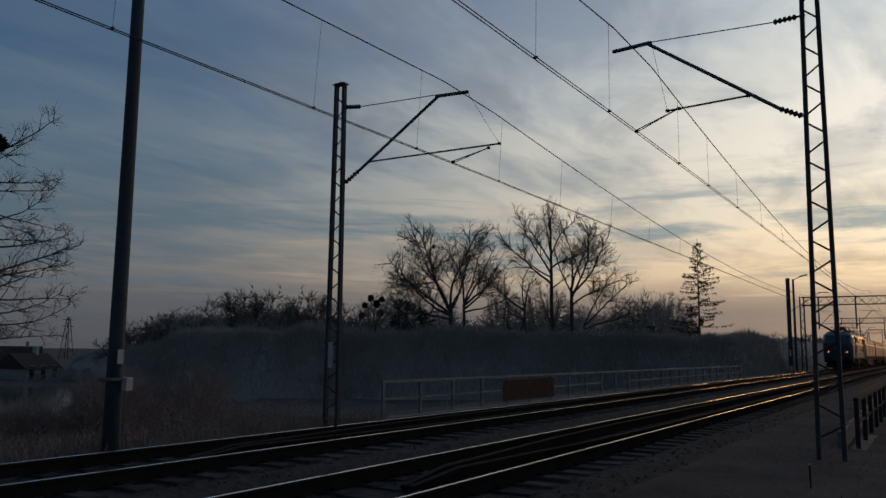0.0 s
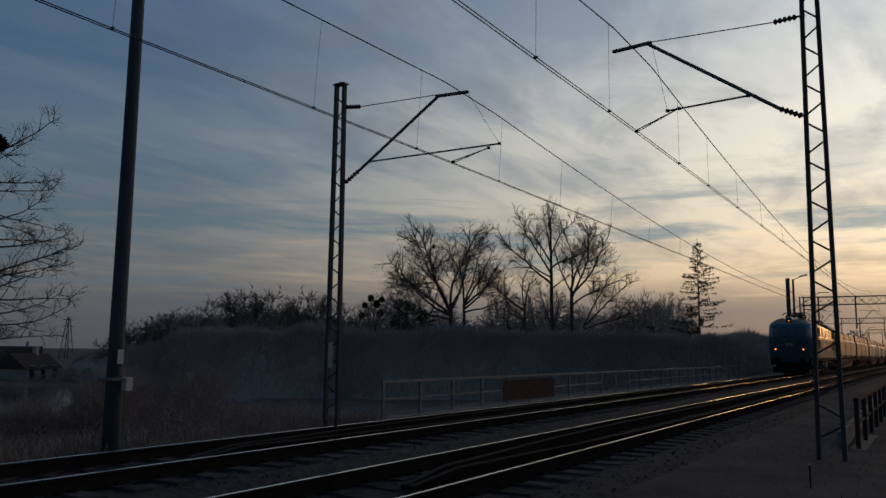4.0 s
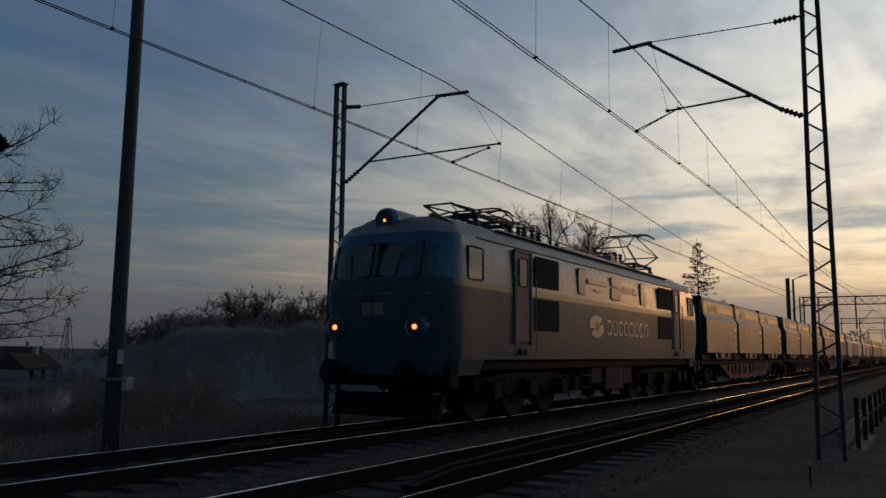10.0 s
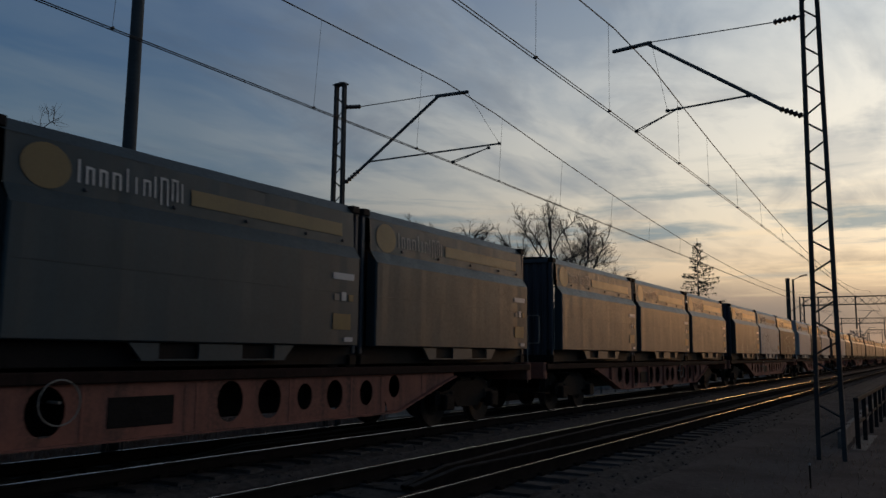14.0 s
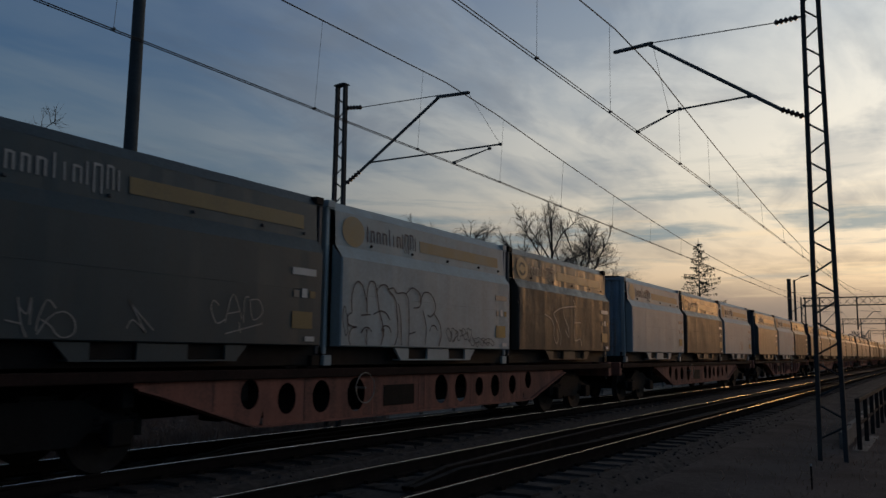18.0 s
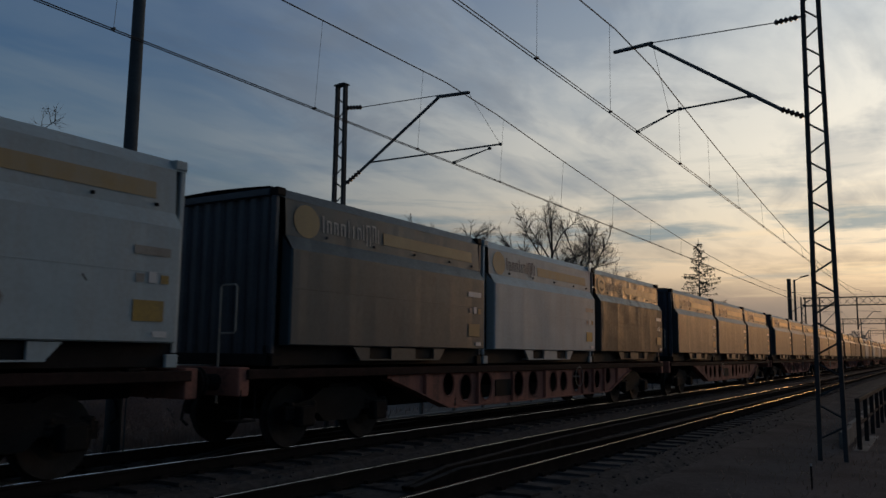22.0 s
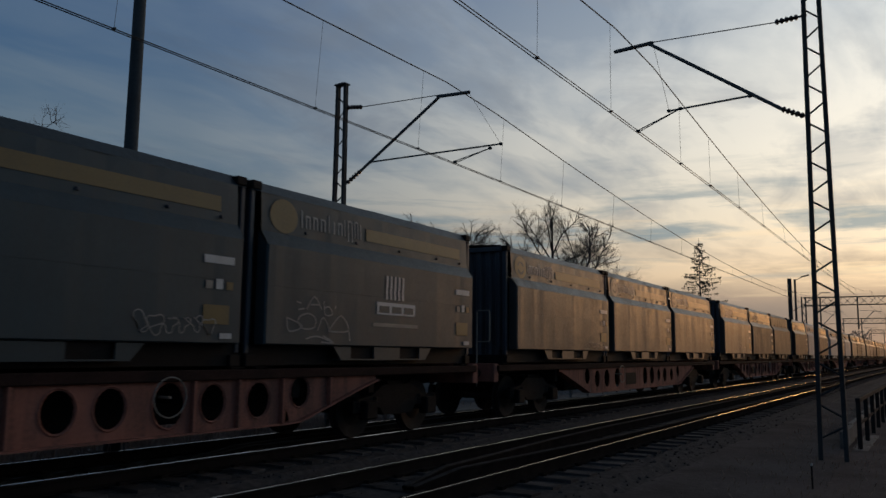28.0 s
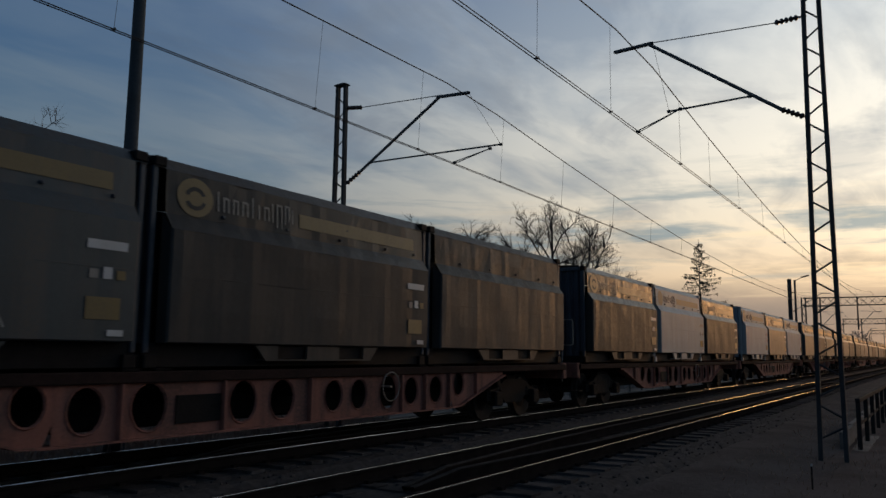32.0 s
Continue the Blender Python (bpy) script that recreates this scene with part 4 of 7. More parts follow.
def spruce(seed, h, w, label):
    rnd = random.Random(seed)
    t = thing("spruce_tree", label, "tree", "conifers")
    part("trunk", Shape().tube([(0, 0, -.4), (0, 0, h)], [h * .012, .02], 7), BARK, t)
    sh = Shape()
    n = int(h * 3.4)
    for i in range(n):
        u = .10 + .88 * i / n
        z, L = h * u, w * min(1, (1 - u) / .42) ** .9 * rnd.uniform(.45, 1.15) + .12
        for a in [rnd.uniform(0, 6.28) for _ in range(3)]:
            pts = [Vector((math.cos(a) * L * k, math.sin(a) * L * k, z - L * (.30 * k - .34 * k * k))) for k in (0, .35, .7, 1)]
            sh.tube(pts, [.03, .022, .014, .006], 3, False)
            for _ in range(int(9 + L * 12)):
                k = rnd.uniform(.2, 1)
                p = pts[0].lerp(pts[3], k) - Vector((0, 0, L * .06 * math.sin(k * 3)))
                q = p + Vector((rnd.gauss(0, .12), rnd.gauss(0, .12), -rnd.uniform(.10, .42)))
                e = Vector((rnd.uniform(-.05, .05), rnd.uniform(-.05, .05), .02))
                b0 = len(sh.v)
                sh.v += [tuple(p - e), tuple(p + e), tuple(q)]
                sh.f.append((b0, b0 + 1, b0 + 2))
    part("crown", sh, NEEDLE, t)
    return t


place(spruce(5, 17.4, 3.2, "tall thin spruce with drooping branches against the sunset"), 92.0, 22.6)
place(spruce(9, 8.2, 2.4, "small dense dark conifer in the tree belt"), 90.5, 27.6)


def low_tree(seed, h, label):
    """A many-stemmed shrubby tree, dense with twigs."""
    w = h * .36
    lobes = [(0, 0, h * .66, w, w, h * .34, 420), (w * .7, .4, h * .45, w * .7, w * .7, h * .25, 130), (-w * .7, -.5, h * .42, w * .7, w * .7, h * .25, 130), (0, w * .5, h * .28, w, w, h * .22, 120)]
    return crowned_tree(seed, label, [(0, 0, h * .2, 0, lobes)], .030, .3, .4, group="tree belt", twig=HAZE_SCRUB)


protos = [low_tree(60 + i, h, "dense leafless tree in the distant belt") for i, h in enumerate((10.5, 13.5, 16.0))]
rt = random.Random(77)
spots = []
for i in range(58):
    a = radians(14.5 + 36 * (i + rt.random()) / 58)
    d = rt.uniform(105, 190)
    spots.append((d * math.cos(a), d * math.sin(a), rt.randrange(3), rt.uniform(0, 360)))
for i, (x, y, k, r) in enumerate(spots):
    if i < 3:
        place(protos[i], x, y, r)
    else:
        copy_thing(protos[k], pose(x, y, ground_height(x, y) - rt.uniform(0, 3.0) - (3.6 if y > .78 * x else 0), 0, 0, r))


# rounded crowns that stand out of the belt
fans = [limbed_tree(90 + i, "hazy leafless tree rising out of the distant belt",
                    [(0, 0, h * .34, .26, [(h * .30, a, h * (.66 - .0022 * abs(a)), .12, .35) for a in angles])], .6, "tree belt", reach=.95, fine=1.7)
        for i, (h, angles) in enumerate(((13.5, range(-78, 79, 11)), (11.5, range(-72, 73, 12))))]
for i, (az, d, k, sink) in enumerate(((46.3, 122, 0, 0), (42.8, 128, 1, 0), (52.8, 126, 1, 2.2), (49.6, 122, 1, 1.2), (44.4, 120, 0, .2), (40.6, 121, 0, 0), (51.2, 128, 1, 3.2), (47.9, 128, 1, 2.6), (39.0, 124, 1, .8), (36.9, 128, 1, 2.0),
                                      (27.6, 126, 1, 1.8), (20.6, 130, 1, 2.6))):
    x, y = d * math.cos(radians(az)), d * math.sin(radians(az))
    if i < 2:
        place(fans[i], x, y, facing(x, y))
    else:
        copy_thing(fans[k], pose(x, y, ground_height(x, y) - sink, 0, 0, facing(x, y) + 180 * (i % 2)))


def thicket(name, label, seed, count, where, h_range, mat, size, up=.9, bits=34):
    rnd = random.Random(seed)
    sh = Shape()
    for _ in range(count):
        x, y = where(rnd)
        g = ground_height(x, y)
        h = rnd.uniform(*h_range)
        for _ in range(bits):
            a = rnd.uniform(0, 6.28)
            u = rnd.random()
            r0 = h * .55 * math.sqrt(max(0, 1 - u * u)) * rnd.uniform(.3, 1)
            p = Vector((x + math.cos(a) * r0, y + math.sin(a) * r0, g + h * .85 * u - .1))
            d = Vector((math.cos(a) * rnd.uniform(.2, 1) + rnd.gauss(0, .3), math.sin(a) * rnd.uniform(.2, 1) + rnd.gauss(0, .3), up * rnd.uniform(.1, 1))).normalized()
            L = min(.85, h * rnd.uniform(.06, .22) + .10)
            e = d.cross(Vector((rnd.gauss(0, 1), rnd.gauss(0, 1), .1))).normalized() * size * rnd.uniform(.5, 1.4)
            b0 = len(sh.v)
            sh.v += [tuple(p - e), tuple(p + e), tuple(p + d * L)]
            sh.f.append((b0, b0 + 1, b0 + 2))
    return tagged(part(name, sh, mat), label, "shrubs", kind="stuff")


def belt(a0, a1, d0, d1, y_least=17):
    def where(rnd):
        while True:
            a, d = radians(rnd.uniform(a0, a1)), rnd.uniform(d0, d1)
            if d * math.sin(a) > y_least:
                return d * math.cos(a), d * math.sin(a)
    return where


thicket("far_woods", "hazy distant belt of leafless woodland", 15, 900, belt(24, 51.5, 135, 210), (6.0, 12.5), HAZE_SCRUB, .12, bits=200)


thicket("distant_trees", "hazy far tree line beside the railway", 21, 420, belt(3.4, 15, 250, 420, 19), (7.0, 13.0), HAZE_SCRUB, .20, bits=240)


BANK_LINE = [Vector(p) for p in ((320, 29), (140, 21), (97, 18.8), (84, 20.5), (77.5, 30), (72, 40), (65, 50.5), (59, 59), (66, 74), (73, 90), (76, 112))]


def bank_point(u, s):
    """A point of the bank: u from 0 to 1 along it, s from -1 (foot towards the line) to 1 (back)."""
    x = u * (len(BANK_LINE) - 1)
    i = min(int(x), len(BANK_LINE) - 2)
    t = x - i
    g = lambda k: BANK_LINE[min(max(k, 0), len(BANK_LINE) - 1)]
    a, b, c, d = g(i - 1), g(i), g(i + 1), g(i + 2)
    p = b + (c - a) * .5 * t + (a * 2 - b * 5 + c * 4 - d) * .5 * t * t + (b * 3 - a - c * 3 + d) * .5 * t ** 3
    w = ((c - a) + (a * 2 - b * 5 + c * 4 - d) * 2 * t + (b * 3 - a - c * 3 + d) * 3 * t * t).normalized()
    p = p + Vector((w.y, -w.x)) * s * (6.5 if s < 0 else 4.0) * -1
    far = p.length
    crest = 1.43 + .0165 * min(far, 150) + .006 * max(0, far - 150) - 4.2 * max(0.0, (u - .80) / .20) ** 1.4
    z = -3.6 + (crest + 3.6) * (1 - abs(s) ** 2.2)
    k = 1 - abs(s) ** 4
    z += k * (.80 * noise.noise((p.x * .17, p.y * .17, 3)) + .62 * noise.noise((p.x * .6, p.y * .6, 8)) + .30 * noise.noise((p.x * 1.9, p.y * 1.9, 1)))
    return Vector((p.x, p.y, z))


def build_bank():
    sh = Shape()
    us = steps((0, .1, .004), (.1, .2, .003), (.2, 1, .0016))
    sh.quadgrid([[bank_point(u, -1 + 2 * k / 22) for k in range(23)] for u in us])
    me = sh.mesh("overgrown_bank", HAZE_BANK, True)
    tagged(new("overgrown_bank", me), "dark bank overgrown with dense low scrub", "bank", kind="structure")
    rnd = random.Random(5)
    tw = Shape()
    for n in range(90000):
        u, s = (rnd.uniform(.12, 1), min(.6, max(-.6, rnd.gauss(.05, .2)))) if n < 24000 else (rnd.uniform(.14, .93), rnd.uniform(-.15, .97))
        p = bank_point(u, s)
        d = Vector((rnd.gauss(0, .5), rnd.gauss(0, .5), rnd.uniform(.25, 1.2))).normalized()
        e = d.cross(Vector((rnd.gauss(0, 1), rnd.gauss(0, 1), .1))).normalized() * rnd.uniform(.02, .05)
        b0 = len(tw.v)
        tip = p + d * rnd.uniform(.3, 1.1) * (1 + 1.3 * max(0, noise.noise((p.x * .12, p.y * .12, 20))))
        tw.v += [tuple(p - e), tuple(p + e), tuple(tip)]
        tw.f.append((b0, b0 + 1, b0 + 2))
    tagged(part("bank_twigs", tw, HAZE_BANK), "fine leafless twigs of the scrub on the bank", "shrubs", kind="stuff")


build_bank()
thicket("scrub_belt", "leafless scrub behind the overgrown bank", 5, 800, belt(8, 51.8, 96, 150), (3.0, 6.6), HAZE_SCRUB, .035, bits=150)
thicket("bank_scrub", "low brown scrub on the far bank of the pond", 8, 260, belt(53.5, 70, 116, 145), (.6, 2.0), HAZE_SCRUB, .05, bits=80)


def shrub(seed, h, label):
    """A twiggy bush with several stems from the ground."""
    rnd = random.Random(seed)
    stems = []
    for _ in range(6):
        a, r = rnd.uniform(0, 6.28), rnd.uniform(.2, .5) * h * .6
        stems.append((math.cos(a) * .2, math.sin(a) * .2, h * .16, 0, [(math.cos(a) * r, math.sin(a) * r, h * rnd.uniform(.5, .66), h * .30, h * .30, h * .34, 60)]))
    return crowned_tree(seed, label, stems, .0065, .16, .45, name="shrub", group="shrubs by the pond", twig=SHRUB)


bushes = [place(shrub(81, 3.0, "leafless brown shrub between the railway and the pond"), 15.6, 20.4),
          place(shrub(82, 2.2, "leafless brown shrub between the railway and the pond"), 13.6, 19.2)]
rs_ = random.Random(29)
for az, d in ((65.0, 22.5), (63.2, 24), (61.2, 23), (59.6, 24.5), (57.6, 23.5), (54.3, 25), (53.2, 33), (52.0, 27), (50.6, 31), (49.4, 26), (48.2, 33), (46.5, 30)):
    x, y = d * math.cos(radians(az)), d * math.sin(radians(az))
    copy_thing(bushes[int(az > 55 or az < 49)], pose(x, y, ground_height(x, y) - .1, 0, 0, rs_.uniform(0, 360)))


thicket("embankment_shrubs", "dry brown weeds and bushes on the embankment edge", 19, 210, lambda r: (r.choice((r.uniform(2.5, 8.1), r.uniform(9.9, 15.5))), 12.9 + abs(r.gauss(0, 1.2))), (.35, .95), GRASS, .007)


def grass_tufts():
    rnd = random.Random(12)
    sh = Shape()
    for _ in range(26000):
        pick = rnd.random()
        if pick < .42:
            x, y = rnd.uniform(2, 17), 11.9 + abs(rnd.gauss(0, 2.0))
        elif pick < .93:
            x, y = rnd.uniform(2, 60), rnd.uniform(13.2, 34)
        else:
            x, y = rnd.uniform(2.5, 30), rnd.uniform(.2, 2.9)
        g = ground_height(x, y)
        L = rnd.uniform(.10, .42) * (1.0 if y > 11 else .45)
        a = rnd.uniform(0, 6.28)
        d = Vector((rnd.gauss(0, .35), rnd.gauss(0, .35), 1)).normalized()
        e = Vector((math.cos(a), math.sin(a), 0)) * rnd.uniform(.004, .010) * (1 if y < 17 else 2.2)
        p = Vector((x, y, g - .03))
        m = p + d * L * .6
        q = p + d * L + Vector((rnd.gauss(0, .06), rnd.gauss(0, .06), -.04))
        b0 = len(sh.v)
        sh.v += [tuple(p - e), tuple(p + e), tuple(m + e * .7), tuple(m - e * .7), tuple(q)]
        sh.f += [(b0, b0 + 1, b0 + 2, b0 + 3), (b0 + 3, b0 + 2, b0 + 4)]
    tagged(part("dry_grass", sh, GRASS), "dry brown grass and weeds along the embankment edge", "grass", kind="stuff")


grass_tufts()

# plain unseen earth bank added behind the camera to block low sky in reflections
rb_ = Shape()
rb_.quadgrid([[(x, y, -.6 + h * (1 if x < 40 else max(0, 1 - (x - 40) / 30))) for y, h in ((-12, 0), (-17, 2.2), (-20, 3.2), (-24, 3.3), (-40, 0))] for x in steps((-90, 70, 5))])
tagged(new("earth_bank", rb_.mesh("earth_bank", EARTH, True)), "plain dark earth bank behind the camera", "bank", kind="structure")

# ---- pond and far buildings ----
pw = Shape()
pw.v = [(43 + 24 * math.cos(a), 76 + 24 * math.sin(a), -3.42) for a in [2 * math.pi * k / 40 for k in range(40)]]
pw.f = [tuple(range(40))]
tagged(part("pond", pw, WATER), "still pond mirroring the evening sky", "water", kind="structure")


def house(x, y, w, d, h, rz, label):
    t = thing("house", label, "house", "far houses")
    part("wall", Shape().box(-w / 2, w / 2, -d / 2, d / 2, 0, h), WALL, t)
    ro = Shape()
    e = .4
    rows = [[(-w / 2 - e, -d / 2 - e, h - .1), (-w / 2 - e, 0, h + d * .42), (-w / 2 - e, d / 2 + e, h - .1)], [(w / 2 + e, -d / 2 - e, h - .1), (w / 2 + e, 0, h + d * .42), (w / 2 + e, d / 2 + e, h - .1)]]
    ro.v = [tuple(p) for r in rows for p in r]
    ro.f = [(0, 1, 4, 3), (1, 2, 5, 4), (0, 1, 2), (3, 4, 5), (0, 2, 5, 3)]
    r = part("roof", ro, ROOF, t)
    part("chimney", Shape().box(w * .15, w * .15 + .6, -.3, .3, h, h + d * .42 + .9), WALL, r)
    for i in range(3):
        for z in (1.0, h - 2.0):
            xx = -w / 2 + w * (i + .5) / 3
            wn = part("window", Shape().bevel_box(xx - .55, xx + .55, -d / 2 - .05, -d / 2 + .03, z, z + 1.3, .02), PLATE, t)
            part("pane", Shape().box(xx - .47, xx + .47, -d / 2 - .065, -d / 2 - .055, z + .08, z + 1.22), GLASS, wn)
    t.matrix_basis = pose(x, y, ground_height(x, y) - .2, 0, 0, rz)


house(89.0, 151.0, 7.5, 6, 2.4, -32, "house with a dark pitched roof behind the pond")
house(67.0, 111.0, 7, 5, 1.9, 20, "small pale outbuilding near the pond")
house(112.0, 60.5, 7, 6, 4.2, -60, "pale house glimpsed between the bare trunks")


def pylon(x, y, h):
    t = thing("lattice_pylon", "slim distant lattice pylon on the horizon", "pylon")
    for s, s2 in ((-1, -1), (-1, 1), (1, -1), (1, 1)):
        part("leg", Shape().tube([(s * 2, s2 * 2, 0), (s * .4, s2 * .4, h)], .16, 4), MAST, t)
    for i in range(9):
        z0, z1 = h * i / 9, h * (i + 1) / 9
        r0, r1 = 2 - 1.6 * i / 9, 2 - 1.6 * (i + 1) / 9
        s = 1 if i % 2 else -1
        part("brace", Shape().tube([(-r0 * s, -r0, z0), (r1 * s, -r1, z1)], .09, 4).tube([(-r0, -r0 * s, z0), (-r1, r1 * s, z1)], .09, 4), MAST, t)
    for z in (h * .78, h * .93):
        part("crossarm", Shape().box(-2.6, 2.6, -.12, .12, z, z + .22), MAST, t)
    t.matrix_basis = pose(x, y, -3.4)


pylon(196, 299, 17)
lamp_post(131.0, 44.0, 6.5, .6, (-.3, -.95), "b")


# ---- the train ----
PERIOD = 19.74                      # wagon length over buffers
WAGONS = 18
MOVING = []                         # (thing, distance behind the first container's front edge, turn)
WHEELS = []                         # (wheelset, radius)


def wheelset(parent, x, r, y_half=.75):
    """Axle with two wheels, in the bogie's space; it turns about y."""
    s = Shape()
    for e in (-1, 1):
        y = e * y_half
        s.lathe([(.09, y - e * .09), (r * .55, y - e * .03), (r * .88, y - e * .05), (r * .94, y - e * .09), (r + .028, y - e * .075),
                 (r + .026, y - e * .045), (r, y - e * .03), (r - .004, y + e * .06), (r * .88, y + e * .055), (r * .55, y + e * .02), (.11, y + e * .07)], (0, 0, 0), "y", 24)
    s.lathe([(.08, -y_half - .25), (.08, y_half + .25)], (0, 0, 0), "y", 12)
    ob = part("wheelset", s, WHEEL, parent, at=pose(x, 0, r))
    WHEELS.append((ob, r, x))
    return ob


def wagon_bogie(parent, x):
    b = new("bogie")
    b.parent = parent
    b.location = (x, 0, 0)
    f = Shape()
    for e in (-1, 1):
        y = e * 1.0
        f.prism([(-1.25, .42), (-1.25, .62), (-.75, .70), (-.45, .86), (.45, .86), (.75, .70), (1.25, .62), (1.25, .42), (.55, .50), (.4, .36), (-.4, .36), (-.55, .50)], y - .07, y + .07)
    f.box(-.22, .22, -1.0, 1.0, .55, .92)
    part("bogie_frame", f, BOGIE, b)
    for wx in (-.9, .9):
        wheelset(b, wx, .46)
        for e in (-1, 1):
            part("axle_box", Shape().bevel_box(wx - .16, wx + .16, e * 1.1 - .1, e * 1.1 + .1, .32, .62, .03), BOGIE, b)
            for d in (-.24, .24):
                sp = Shape().lathe([(.075, .5), (.085, .53), (.07, .56), (.085, .59), (.07, .62), (.085, .65), (.07, .68)], (wx + d, e * 1.02, 0), "z", 8)
                part("spring", sp, BOGIE, b)
    for e in (-1, 1):
        for wx in (-.38, .38):
            part("brake_block", Shape().bevel_box(wx - .05, wx + .05, e * .75 - .06, e * .75 + .06, .3, .6, .015), RUST, b)
    return b


def holed_plate(outline_top, outline_bottom, holes, x0, x1, y, thick, z_mid):
    """An upright plate with round holes; outlines give z at x."""
    sh = Shape()
    xs, cells = [x0], []
    for hx, r in holes:
        xs += [hx - r * 1.35, hx + r * 1.35]
    xs.append(x1)
    hmap = {round(hx - r * 1.35, 3): (hx, r) for hx, r in holes}
    n = 16
    for a, b in zip(xs, xs[1:]):
        if b - a < .004:
            continue
        h = hmap.get(round(a, 3))
        if h is None:
            m = max(1, round((b - a) / .3))
            for i in range(m):
                p, q = a + (b - a) * i / m, a + (b - a) * (i + 1) / m
                for yy in (y, y + thick):
                    k = len(sh.v)
                    sh.v += [(p, yy, outline_bottom(p)), (q, yy, outline_bottom(q)), (q, yy, outline_top(q)), (p, yy, outline_top(p))]
                    sh.f.append((k, k + 1, k + 2, k + 3))
            continue
        hx, r = h
        zc = z_mid(hx)
        inner, outer = [], []
        for k in range(n):
            t = 2 * math.pi * (k + .5) / n
            c, s = math.cos(t), math.sin(t)
            inner.append((hx + r * c * .86, zc + r * s))
            if abs(c) > abs(s):
                xx = b if c > 0 else a
                zz = zc + (xx - hx) * s / c if abs(c) > 1e-6 else zc
            else:
                up = s > 0
                lim = (outline_top if up else outline_bottom)(hx)
                xx = hx + (b - hx) * c / abs(s)
                zz = (outline_top if up else outline_bottom)(xx)
            outer.append((xx, zz))
        for yy in (y, y + thick):
            k0 = len(sh.v)
            sh.v += [(p, yy, z) for p, z in inner] + [(p, yy, z) for p, z in outer]
            sh.f += [(k0 + i, k0 + (i + 1) % n, k0 + n + (i + 1) % n, k0 + n + i) for i in range(n)]
            for cx, oz in ((a, outline_top), (b, outline_top), (a, outline_bottom), (b, outline_bottom)):
                near = sorted(range(n), key=lambda i: (outer[i][0] - cx) ** 2 + (outer[i][1] - oz(cx)) ** 2)[:2]
                k1 = len(sh.v)
                sh.v.append((cx, yy, oz(cx)))
                sh.f.append((k0 + n + near[0], k0 + n + near[1], k1))
        sh.quadgrid([[(p, y, z) for p, z in inner], [(p, y + thick, z) for p, z in inner]], True)
        rim = [(hx + (r + .02) * .88 * math.cos(2 * math.pi * i / 16), y - .006, zc + (r + .02) * math.sin(2 * math.pi * i / 16)) for i in range(17)]
        sh.tube(rim, .012, 4, False)
    return sh


def belly_bottom(x):
    c = abs(x - 8.75)
    if c < 4.25:
        return .42
    if c < 6.1:
        return .42 + (c - 4.25) / 1.85 * .56
    return .98


